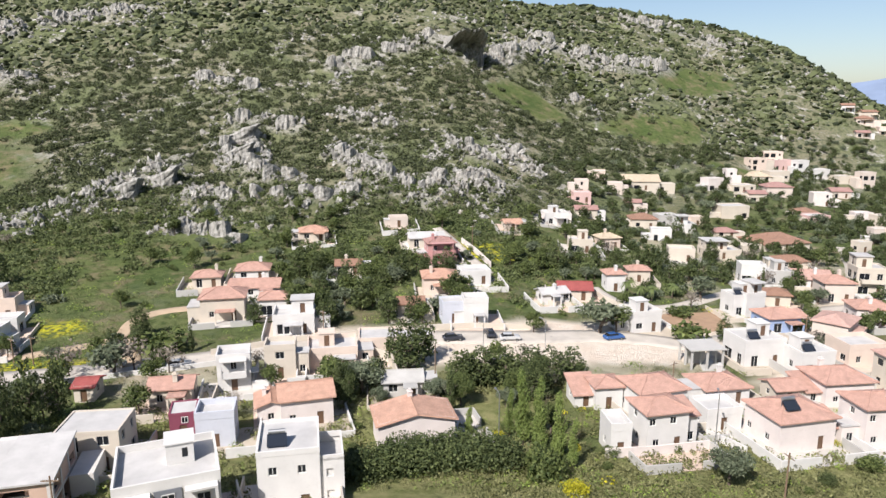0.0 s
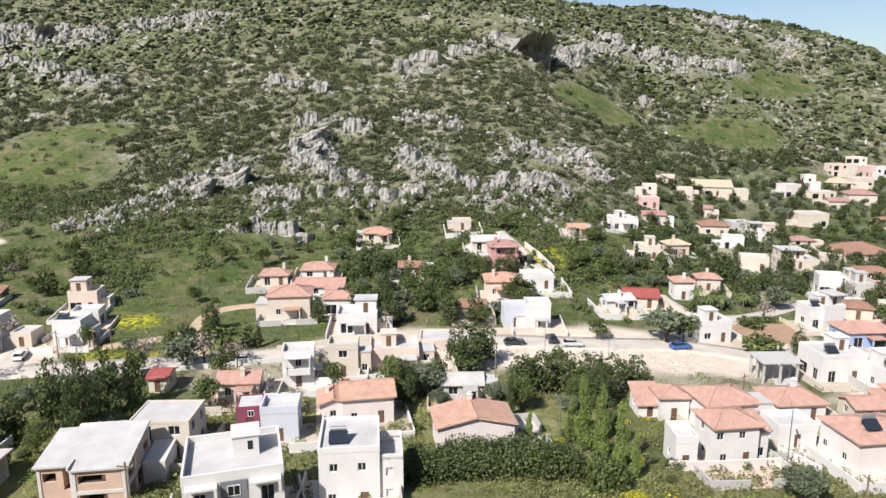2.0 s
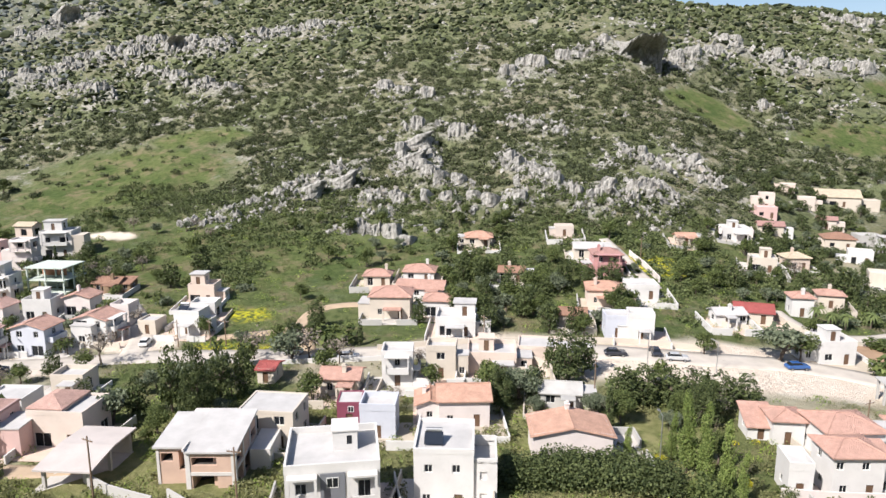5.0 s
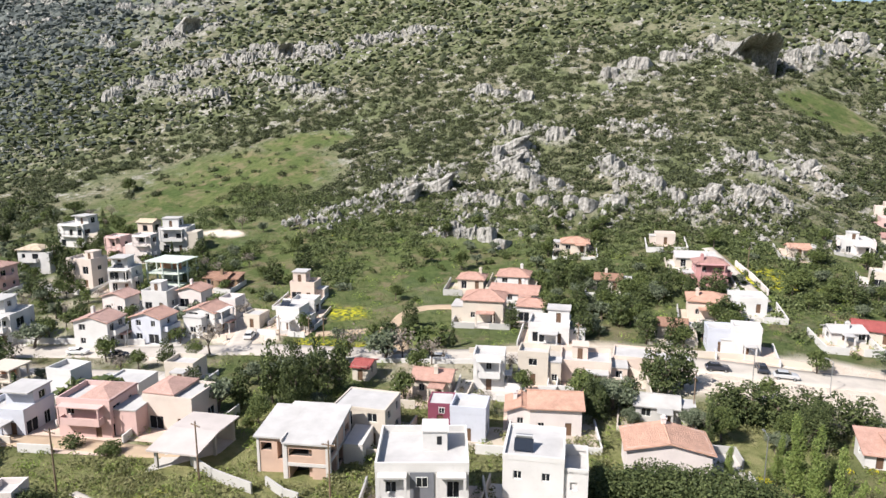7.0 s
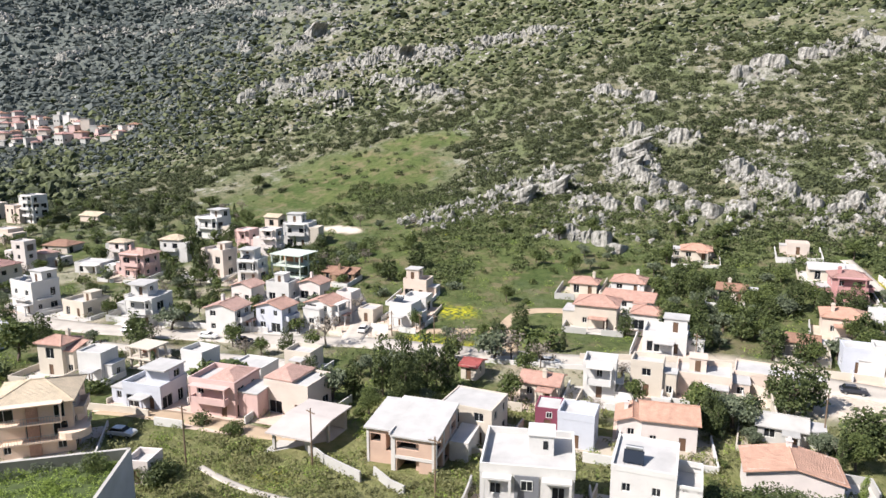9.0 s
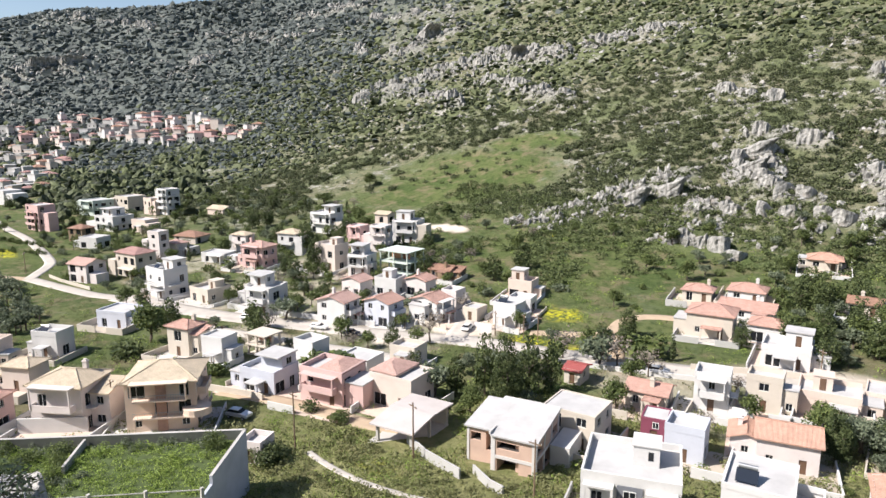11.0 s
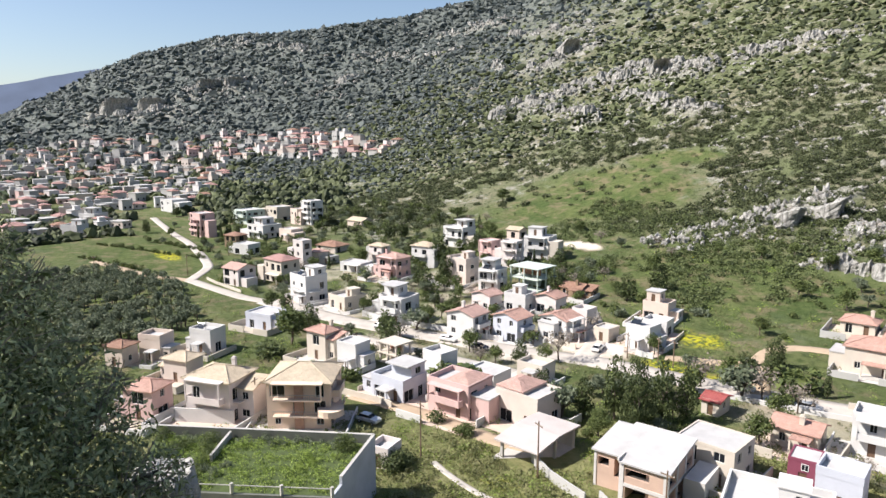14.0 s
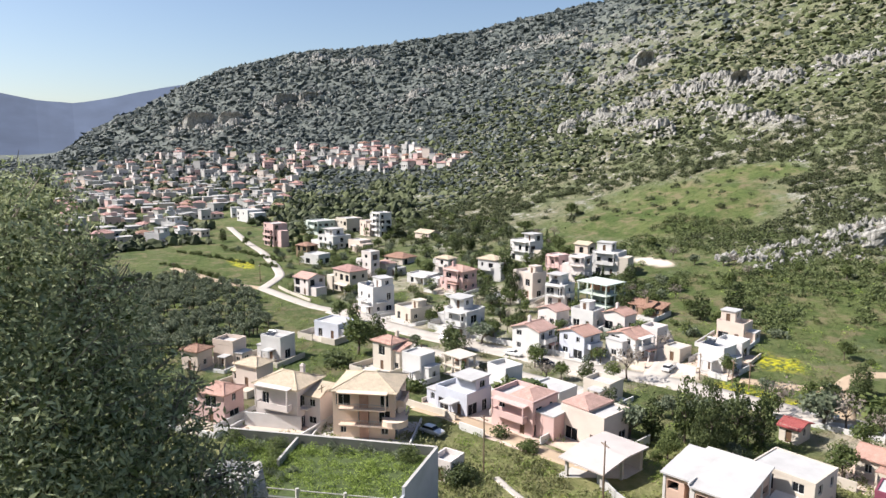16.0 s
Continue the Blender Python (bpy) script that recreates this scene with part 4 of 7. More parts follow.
house(49.7, 90.3, 13, 8.9, 7.6, 5.0, "hip", "pinkwhite", "red", "solar", "small")
house(55.7, 104.5, 8, 4.6, 4.5, 2.9, "gable", "cream", "red", "small")
house(65.0, 105.5, 7, 8.3, 7.1, 4.5, "hip", "pinkwhite", "red", "small")
house(61.9, 90.5, 7, 6.8, 5.7, 6.5, "hip", "pinkwhite", "red", "small")
house(40.9, 94.8, 11, 5.7, 4.9, 2.9, "flat", "white", "grey")
house(59.4, 123.1, 10, 8.4, 7.2, 5.0, "flat", "white", "grey", "solar")
house(67.4, 118.6, 10, 6.8, 5.8, 4.3, "flat", "white", "grey", "solar")
house(79.7, 124.2, 7, 8.1, 6.9, 3.8, "flat", "peach", "grey")
frame_house(48.0, 119.5, 6, 6.3, 5.3, 4.0, "grey")
house(42.2, 139.5, 15, 6.9, 5.8, 4.0, "flat", "white", "grey")
house(73.6, 143.2, 9, 8.0, 6.8, 3.6, "hip", "blue", "red", "balcony")
house(69.4, 153.2, 10, 6.2, 5.3, 4.9, "flat", "white", "grey", "balcony")
house(97.9, 147.6, 5, 6.0, 5.1, 3.9, "hip", "cream", "red", "balcony")
house(25.1, 154.2, 14, 5.1, 4.5, 2.9, "gable", "white", "grey")
house(-0.9, 179.6, 12, 7.3, 6.2, 6.2, "hip", "rose", "rose", "balcony")
house(-6.3, 193.6, 11, 7.5, 6.0, 2.9, "gable", "cream", "grey")
house(-0.8, 159.3, 6, 8.2, 7.0, 4.2, "hip", "peach", "orange", "balcony")
house(7.7, 166.1, 10, 7.4, 6.3, 2.9, "flat", "white", "grey")
house(2.0, 140.1, 10, 5.0, 4.5, 4.5, "flat", "bluewhite", "grey", "balcony")
house(6.8, 139.9, 5, 5.2, 4.5, 5.0, "flat", "white", "grey")
house(-7.4, 144.6, 6, 6.0, 4.8, 2.9, "gable", "cream", "brown")
house(21.9, 214.2, 11, 5.4, 4.5, 2.9, "gable", "cream", "orange")
house(38.2, 231.0, 8, 8.5, 7.3, 3.5, "flat", "white", "grey")
house(-38.6, 198.7, 12, 7.9, 6.7, 3.0, "hip", "cream", "orange")
house(-14.0, 209.1, 11, 5.5, 4.5, 2.6, "flat", "beige", "grey")
house(-24.4, 171.1, 7, 6.3, 5.0, 2.9, "gable", "cream", "brown")
house(-58.1, 162.8, 10, 6.7, 5.7, 2.9, "hip", "cream", "red")
house(-48.3, 168.1, 9, 8.0, 6.8, 2.9, "hip", "white", "red")
house(-48.0, 143.4, 11, 9.1, 7.7, 5.3, "hip", "cream", "red", "balcony")
house(-43.0, 156.2, 5, 8.5, 6.8, 2.9, "gable", "white", "red")
house(-30.9, 135.3, 9, 8.3, 7.1, 3.5, "flat", "white", "grey", "balcony", "upper")
house(-37.4, 145.5, 8, 6.4, 5.4, 3.9, "hip", "white", "red")
house(-35.4, 108.7, 14, 5.4, 4.8, 5.8, "flat", "white", "grey", "balcony", "plain")
house(-28.6, 113.4, 9, 5.3, 4.5, 5.5, "flat", "cream", "grey")
house(-20.4, 118.8, 10, 8.9, 7.5, 3.3, "flat", "peach", "grey")
house(-12.5, 125.0, 6, 7.5, 6.4, 2.9, "flat", "peach", "grey")
house(-43.6, 102.8, 10, 6.5, 5.2, 3.3, "gable", "cream", "red")
house(-58.3, 104.6, 7, 3.0, 4.5, 2.9, "gable", "cream", "crimson")
maroon = house(-37.5, 91.4, 15, 3.7, 4.5, 3.9, "flat", "maroon", "grey", "plain", "blank", "slab")
house(-31.8, 88.5, 11, 5.2, 4.5, 4.7, "flat", "bluewhite", "grey", "plain")
house(-20.9, 96.2, 16, 7.6, 6.6, 4.6, "gable", "pinkwhite", "orange", "plain", "small")
house(-26.0, 95.6, 106, 5.2, 4.2, 3.4, "gable", "pinkwhite", "orange", "plain", "small")
house(-6.8, 106.0, 6, 6.3, 5.0, 2.9, "gable", "grey", "slate")
house(-4.2, 88.6, 103, 6.2, 10.6, 4.3, "gable", "pinkwhite", "orange", "chimney", "plain", "small")
white_block = house(-18.0, 73.0, 11, 6.9, 7.9, 7.5, "flat", "white", "grey", "solar", "plain", "small", "bare_top")
villa = house(-29.5, 66.2, 22, 10.2, 9.2, 7.4, "flat", "white", "grey", "villa", "plain")
house(-46.1, 83.3, 7, 8.0, 6.8, 5.7, "flat", "cream", "grey", "plain", "slab")
brick_shell(-50.0, 72.2, 14, 10.4, 9.6, 5.2)
carport(-66.0, 69.2, 10, 6.6, 10.4, 3.0)
house(-86.4, 71.0, 14, 8.6, 7.0, 5.5, "flat", "pink", "grey", "upper_hip", "balcony")
house(-76.0, 77.2, 9, 8.4, 6.8, 5.3, "flat", "beige", "grey", "upper_hip")
house(-99.3, 67.0, 14, 7.7, 6.5, 3.6, "flat", "bluewhite", "grey", "balcony", "upper")
house(-119.5, 69.3, 17, 5.2, 4.5, 5.3, "flat", "white", "grey")
pergola_house(-116.6, 77.8, 10, 5.2, 4.5, 4.5, "cream")
house(-102.4, 79.0, 6, 5.2, 4.5, 5.0, "flat", "white", "grey")
house(-93.1, 83.5, 12, 6.7, 5.7, 2.9, "flat", "white", "grey")
house(-89.8, 93.2, 12, 5.7, 4.9, 2.9, "flat", "cream", "grey")
house(-121.7, 102.3, 104, 6.2, 7.8, 6.0, "gable", "white", "pinkred", "balcony")
house(-112.6, 108.6, 98, 5.8, 7.2, 6.0, "gable", "bluewhite", "red", "balcony")
house(-105.2, 117.2, 96, 6.0, 7.4, 5.4, "gable", "white", "red", "balcony")
house(-105.9, 126.3, 9, 4.2, 4.5, 4.3, "flat", "pinkwhite", "grey")
house(-142.9, 96.3, 17, 7.2, 6.1, 6.5, "flat", "white", "grey", "balcony", "upper")
house(-96.0, 142.7, 13, 6.3, 5.3, 4.1, "flat", "peach", "grey", "balcony", "upper")
house(-87.7, 124.8, 6, 5.8, 4.9, 5.1, "flat", "white", "grey")
frame_house(-140.7, 143.6, 8, 10.2, 8.7, 6.5, "palegreen")
house(-124.9, 144.8, 10, 6.6, 5.3, 2.9, "gable", "brown", "brown")
house(-96.5, 123.1, 6, 4.0, 4.5, 2.9, "flat", "cream", "grey")
orange = house(-100.0, 48.5, 50, 10.4, 9.5, 8.3, "hip", "orangewall", "tan", "balcony", "plain")
stair_front(orange, 10.4, 9.5, 8.3)
house(-111.2, 38.2, 33, 8.8, 7.5, 7.6, "hip", "pinkwhite", "tan", "balcony")
house(-118.6, 28.1, 35, 6.0, 5.1, 5.8, "hip", "pink", "red")
house(-152.7, 38.8, 36, 5.5, 4.7, 5.0, "flat", "peach", "grey")
house(-150.6, 49.4, 29, 5.9, 5.0, 4.8, "flat", "white", "grey")
house(-153.0, 31.6, 33, 4.7, 4.5, 4.6, "hip", "peach", "brown")
house(-134.3, 38.9, 30, 5.7, 4.8, 5.0, "hip", "beige", "tan")
house(-160.3, 68.0, 24, 8.3, 7.0, 3.8, "flat", "bluewhite", "grey")
house(-129.2, 67.5, 17, 5.6, 4.8, 6.5, "hip", "cream", "red")
house(-364.1, 59.1, 39, 9.2, 7.8, 5.0, "flat", "white", "grey", "upper")
house(-409.3, 76.3, 33, 11.0, 9.4, 4.1, "flat", "white", "grey", "upper")
house(-90.0, 133.7, 14, 5.6, 4.8, 3.1, "flat", "white", "grey")


house(-135.3, 120.6, 98, 5.2, 6.5, 4.6, "gable", "pinkwhite", "pinkred", "plain")
house(-127.4, 125.5, 14, 6.6, 5.6, 4.4, "flat", "white", "grey", "balcony", "plain")
house(-120.4, 130.0, 100, 5.1, 6.3, 4.6, "gable", "pinkwhite", "red", "plain")
house(31.8, 159.0, -5, 7.7, 6.2, 2.9, "gable", "cream", "crimson", "plain")
house(-77.0, 49.4, 24, 3.2, 3.6, 2.6, "flat", "pinkwhite", "grey", "plain", "small")
# the western quarter
house(-213.0, 81.4, 17, 7.6, 7.1, 5.7, "gable", "pinkwhite", "pinkred", "plain", detail=0)
house(-177.9, 88.6, 4, 8.8, 7.2, 7.4, "flat", "white", "grey", "balcony", "upper")
house(-226.2, 110.6, 15, 5.3, 4.3, 9.5, "flat", "pinkwhite", "grey", "plain", detail=0)
house(-226.2, 117.3, 7, 5.8, 4.7, 4.6, "hip", "cream", "pinkred", "plain", detail=0)
house(-208.5, 94.3, 10, 9.7, 7.2, 7.6, "hip", "cream", "rose", "veranda", detail=0)
house(-343.4, 138.5, 9, 11.4, 10.8, 6.8, "flat", "palegreen", "grey", "balcony", detail=0)
house(-296.2, 126.1, 12, 12.1, 10.2, 5.9, "flat", "white", "grey", "balcony", "upper", detail=0)
house(-334.2, 151.0, 8, 10.4, 9.8, 7.2, "flat", "cream", "grey", detail=0)
house(-313.9, 152.0, 4, 6.6, 5.2, 7.4, "flat", "peach", "grey", "plain", detail=0)
house(-305.8, 156.0, 4, 7.8, 6.9, 11.6, "flat", "white", "grey", "balcony", "plain", detail=0)
house(-326.3, 107.8, 10, 9.5, 7.7, 10.8, "flat", "pink", "grey", "balcony", detail=0)
house(-418.5, 122.0, 12, 13.7, 9.6, 7.0, "flat", "white", "grey", detail=0)
house(-283.7, 107.6, 20, 7.2, 6.1, 5.5, "hip", "brown", "brown", "plain", detail=0)
house(-278.1, 130.8, 12, 8.6, 6.5, 4.9, "flat", "peach", "grey", "veranda", detail=0)
house(-265.7, 105.2, 23, 8.2, 6.9, 3.9, "flat", "white", "grey", detail=0)
house(-208.7, 132.9, 16, 6.1, 4.6, 6.2, "hip", "pinkwhite", "tan", "balcony", "plain", detail=0)
house(-185.8, 124.0, 12, 8.7, 6.8, 7.0, "hip", "pink", "pinkred", "balcony")
house(-190.1, 140.0, 20, 7.1, 6.3, 7.4, "hip", "white", "tan", "balcony", "plain", detail=0)
house(-203.9, 167.1, 7, 10.3, 7.4, 7.4, "flat", "white", "grey", "balcony", "upper", detail=0)
house(-174.0, 156.4, 7, 5.4, 5.1, 7.7, "flat", "pink", "grey", "balcony", "plain", detail=0)
house(-163.5, 157.0, 16, 6.0, 4.8, 8.6, "flat", "pinkwhite", "grey", "balcony", "plain", detail=0)
house(-164.0, 170.9, 22, 9.1, 7.8, 7.6, "flat", "white", "grey", "balcony", "upper", detail=0)
house(-182.6, 177.6, 10, 5.8, 5.0, 6.8, "gable", "peach", "tan", "plain", detail=0)
house(-162.5, 134.6, 5, 8.5, 5.9, 7.3, "flat", "beige", "grey")
house(-148.8, 134.9, 19, 6.5, 6.0, 6.1, "flat", "white", "grey", "balcony", "upper", "plain")
house(-149.6, 101.3, 21, 8.9, 6.4, 4.9, "flat", "white", "grey", "balcony", "upper")
house(-204.4, 120.5, 20, 9.2, 6.7, 2.8, "flat", "white", "grey", "veranda", detail=0)
house(-240.2, 130.8, 18, 10.3, 8.1, 2.9, "hip", "beige", "brown", detail=0)
house(-279.9, 167.6, 10, 10.1, 7.2, 2.6, "gable", "peach", "tan", detail=0)
house(-163.8, 93.3, 6, 7.7, 7.3, 3.2, "flat", "cream", "grey", "plain")
house(-222.5, 118.9, 14, 7.0, 5.0, 2.7, "flat", "grey", "grey", "plain", detail=0)
# the quarter climbing the spur
house(67.2, 298.0, -13, 7.5, 7.0, 3.0, "flat", "peach", "grey", "plain", detail=0)
house(55.0, 269.8, -4, 5.2, 4.4, 5.8, "flat", "beige", "grey", "plain", detail=0)
house(53.8, 263.4, 0, 6.9, 5.6, 3.8, "flat", "pink", "grey", "plain", detail=0)
house(52.3, 246.8, -3, 7.8, 5.9, 3.3, "gable", "cream", "rose", "plain", detail=0)
house(38.5, 231.5, -5, 10.8, 8.5, 3.6, "flat", "pinkwhite", "grey", "balcony", detail=0)
house(72.8, 287.1, -10, 6.1, 5.4, 4.2, "flat", "beige", "grey", "plain", detail=0)
house(87.0, 300.9, -6, 15.4, 13.2, 4.1, "gable", "cream", "tan", "balcony", detail=0)
house(98.4, 300.0, -3, 7.2, 5.4, 3.6, "flat", "cream", "grey", "plain", detail=0)
house(75.7, 269.4, -10, 6.1, 5.1, 3.7, "gable", "beige", "rose", "plain", detail=0)
house(73.4, 247.2, -4, 9.2, 8.5, 3.8, "hip", "cream", "brown", detail=0)
house(83.4, 251.3, 7, 7.4, 6.4, 4.2, "flat", "grey", "grey", "balcony", "plain", detail=0)
house(74.9, 229.8, -12, 6.8, 5.2, 3.9, "flat", "white", "grey", "plain", detail=0)
house(88.0, 243.9, 1, 6.8, 6.4, 3.0, "flat", "white", "grey", "upper", "plain", detail=0)
house(95.5, 253.9, 10, 4.6, 4.0, 3.4, "flat", "peach", "grey", "plain", detail=0)
house(123.5, 311.6, 15, 7.6, 6.5, 5.3, "flat", "pinkwhite", "grey", "plain", detail=0)
house(115.8, 270.9, 5, 11.4, 8.5, 4.9, "flat", "cream", "grey", detail=0)
house(41.8, 203.0, -4, 7.1, 5.8, 3.9, "flat", "cream", "grey", "balcony", "plain")
house(52.1, 211.7, 12, 6.5, 5.7, 3.8, "hip", "peach", "tan", "balcony", "plain")
house(43.3, 167.2, 4, 4.7, 4.4, 4.8, "hip", "white", "red", "balcony", "plain")
house(52.2, 176.9, -3, 5.7, 4.3, 3.7, "hip", "cream", "red", "plain")
house(87.3, 210.0, 1, 10.9, 7.9, 2.6, "flat", "cream", "grey", "upper", detail=0)
house(99.9, 237.9, 0, 7.3, 5.9, 2.6, "hip", "cream", "rose", "plain", detail=0)
house(112.1, 226.0, 12, 17.1, 14.0, 2.6, "hip", "cream", "brown", "balcony", detail=0)
house(103.6, 197.9, -4, 8.3, 6.2, 2.8, "hip", "cream", "brown")
house(84.6, 181.4, -8, 6.3, 4.9, 4.7, "flat", "white", "grey", "plain")
house(91.1, 180.0, -6, 6.5, 5.9, 3.9, "flat", "grey", "grey", "balcony", "plain")
house(99.9, 180.0, -12, 9.6, 8.8, 2.6, "gable", "white", "pinkred")
house(98.7, 165.9, -4, 7.3, 6.6, 5.2, "hip", "beige", "red", "balcony", "plain")
house(111.1, 172.7, -10, 7.3, 6.7, 6.9, "flat", "cream", "grey", "balcony", "upper", "plain")
house(96.8, 148.2, -8, 7.8, 6.6, 4.1, "hip", "pinkwhite", "red", "balcony", "plain")
house(71.5, 152.7, 15, 5.1, 4.6, 5.0, "flat", "white", "grey", "balcony", "upper", "plain")
house(81.9, 161.5, -12, 5.9, 5.5, 3.1, "hip", "cream", "brown", "plain")
house(178.2, 371.5, -7, 10.0, 7.6, 5.9, "flat", "peach", "grey", detail=0)
house(179.7, 365.4, 11, 10.2, 8.7, 5.2, "flat", "pink", "grey", detail=0)
house(162.7, 355.5, 8, 8.4, 7.2, 5.8, "flat", "peach", "grey", detail=0)
house(157.3, 341.3, -13, 12.2, 11.1, 2.7, "hip", "cream", "tan", detail=0)
house(135.8, 322.2, 0, 5.0, 4.7, 7.1, "flat", "pinkwhite", "grey", "plain", detail=0)
house(169.8, 346.7, 4, 10.4, 7.4, 4.3, "flat", "cream", "grey", detail=0)
house(188.6, 360.3, 12, 6.6, 5.7, 7.5, "flat", "white", "grey", "plain", detail=0)
house(197.6, 359.5, 13, 10.0, 7.1, 4.6, "flat", "white", "grey", detail=0)
house(138.9, 315.7, -1, 10.3, 8.0, 2.8, "flat", "cream", "grey", detail=0)
house(155.7, 316.7, -4, 11.6, 10.0, 4.7, "hip", "beige", "rose", "balcony", detail=0)
house(190.7, 326.2, -7, 8.9, 7.9, 3.4, "gable", "beige", "rose", detail=0)
house(215.7, 347.0, 5, 6.9, 6.5, 7.8, "flat", "beige", "grey", "plain", detail=0)
house(149.2, 278.3, 0, 8.0, 7.3, 2.9, "hip", "beige", "brown", "plain", detail=0)
house(148.6, 269.1, 4, 9.4, 7.8, 3.0, "flat", "pink", "grey", detail=0)
house(171.1, 274.6, -7, 7.0, 5.4, 3.5, "flat", "pinkwhite", "grey", "plain", detail=0)
house(173.0, 266.2, 8, 5.3, 4.4, 4.1, "flat", "cream", "grey", "plain", detail=0)
house(153.6, 235.7, 0, 5.7, 4.2, 4.9, "flat", "beige", "grey", "plain", detail=0)
house(139.2, 301.1, -3, 7.5, 6.5, 4.2, "gable", "cream", "rose", "plain", detail=0)
house(170.2, 304.4, -9, 7.8, 5.9, 5.6, "flat", "pinkwhite", "grey", "plain", detail=0)
house(134.5, 302.2, 10, 6.7, 4.8, 2.6, "flat", "cream", "grey", "plain", detail=0)
house(207.3, 353.4, 5, 8.6, 7.7, 3.6, "flat", "cream", "grey", detail=0)
house(73.3, 204.7, -11, 7.7, 5.8, 3.4, "flat", "cream", "grey", "plain")
house(138.0, 219.4, 10, 4.5, 4.0, 3.6, "flat", "cream", "grey", "plain", detail=0)


def quarter(n, x0, x1, y0, y1, seed, size=(8, 13), tall=(3, 8.5), inside=None, gap=1.0):
    """A loose quarter of small village houses."""
    rng = random.Random(seed)
    made = 0
    for _ in range(n * 30):
        if made >= n:
            break
        x, y = rng.uniform(x0, x1), rng.uniform(y0, y1)
        w = rng.uniform(*size)
        if (inside and not inside(x, y)) or not free(x, y, w * 0.55 + gap):
            continue
        roof = rng.choice(("flat", "flat", "flat", "hip", "hip", "gable"))
        wall = rng.choice(("white", "grey", "pinkwhite", "beige", "cream", "cream", "peach", "beige", "beige", "pink", "grey"))
        house(round(x, 1), round(y, 1), 10 + rng.choice((-24, 0, 28)) + rng.uniform(-10, 10), w, w * rng.uniform(0.7, 0.95), rng.uniform(*tall), roof, wall,
              rng.choice(("rose", "brown", "red", "brown", "tan", "pinkred")) if roof != "flat" else "grey", *(("balcony",) if rng.random() < 0.75 else ()), "veranda", detail=0, seed=made + seed * 1000)
        made += 1


def far_town(n, x0, x1, y0, y1, inside, seed):
    """The crowded far town, too small to tell house from house: walls, roofs, windows and roof huts in one mesh."""
    rng = random.Random(seed)
    # Mostly greyed walls and roofs: the town's distance haze is put into these colours.
    walls = ["white", "pinkwhite", "beige", "beige", "grey", "peach", "grey", "pink", "grey", "grey"]
    tops = ["slate", "grey", "slate", "slate", "brown", "rose", "rose"]
    mats = [WALL_MAT[k] for k in walls] + [ROOF_MAT[k] for k in tops] + [GLASS]
    k, idx, spots = Kit(), [], []

    def put(m, boxes, mat):
        for b in boxes:
            o, f0 = len(k.v), len(k.f)
            k.box(*b)
            k.v[o:] = [tuple(m @ Vector(p)) for p in k.v[o:]]
            idx.extend([mat] * (len(k.f) - f0))

    for _ in range(n * 40):
        if len(spots) >= n:
            break
        x, y, w = rng.uniform(x0, x1), rng.uniform(y0, y1), rng.uniform(5.5, 10)
        if not inside(x, y) or not free(x, y, w * 0.5) or any((x - a) ** 2 + (y - b) ** 2 < (w * 0.5 + r) ** 2 for a, b, r in spots):
            continue
        spots.append((x, y, w * 0.5))
        d, h = w * rng.uniform(0.65, 0.95), rng.choice((2.9, 3.1, 3.3, 5.2, 5.8))
        m = pose(x, y, height(x, y), 0, 0, 10 + rng.choice((0, 90)) + rng.uniform(-25, 25))
        wall, top = rng.randrange(len(walls)), rng.randrange(len(tops))
        put(m, [(-w / 2, -d / 2, -3, w / 2, d / 2, h)], wall)
        if top < 4:
            put(m, [(-w / 2 - 0.2, -d / 2 - 0.2, h, w / 2 + 0.2, d / 2 + 0.2, h + 0.5)], len(walls) + top)
            if rng.random() < 0.25:
                sx = rng.uniform(-0.2, 0.2) * w
                put(m, [(sx - 1.6, -1.2, h + 0.5, sx + 1.6, 1.6, h + 2.7)], wall)
        else:
            rk, _ = pitched("hip", w, d, h, min(w, d) * 0.18)
            k.f += [tuple(len(k.v) + q for q in f) for f in rk.f]
            k.v += [tuple(m @ Vector(p)) for p in rk.v]
            idx.extend([len(walls) + top] * len(rk.f))
        for s in range(int(h / 3)):
            for q in range(max(2, int(w / 3))):
                u = -w / 2 + w * (q + 0.5) / max(2, int(w / 3))
                put(m, [(u - 0.6, -d / 2 - 0.03, s * 3 + 0.9, u + 0.6, -d / 2 + 0.1, s * 3 + 2.2)], len(mats) - 1)
            for q in range(2):
                v = d * (q - 0.5) * 0.5
                put(m, [(w / 2 - 0.1, v - 0.6, s * 3 + 0.9, w / 2 + 0.03, v + 0.6, s * 3 + 2.2)], len(mats) - 1)
    me = k.mesh("far_town_houses", mats[0])
    for q in mats[1:]:
        me.materials.append(q)
    me.polygons.foreach_set("material_index", idx)
    HOUSES.extend(spots)
    tagged(new("far_town_houses", me), "crowded small pale houses of the far town", "houses", kind="stuff")


# the far town along the foot of the hill, and the village quarter climbing the spur
def in_town(x, y):
    main = y > 14 + 0.05 * (-x - 380) and y < 146 + 0.6 * (-x - 440) and y - foot_line(x) < 62 and -x - 0.25 * y < 800 and x < -430
    return main or (x > -430 and y < 90 and x < -370)


def in_upper_town(x, y):
    return 6 + 0.2 * (x + 600) < y - foot_line(x) < 64 and -650 < x < -425


far_town(310, -900, -370, 10, 320, in_town, 1)
far_town(80, -650, -425, 225, 310, in_upper_town, 2)
quarter(7, 250, 300, 405, 450, 8, (7, 10), (3, 6))
quarter(10, 75, 130, 92, 140, 9, (7, 9.5), (3.5, 7), None, 0.2)


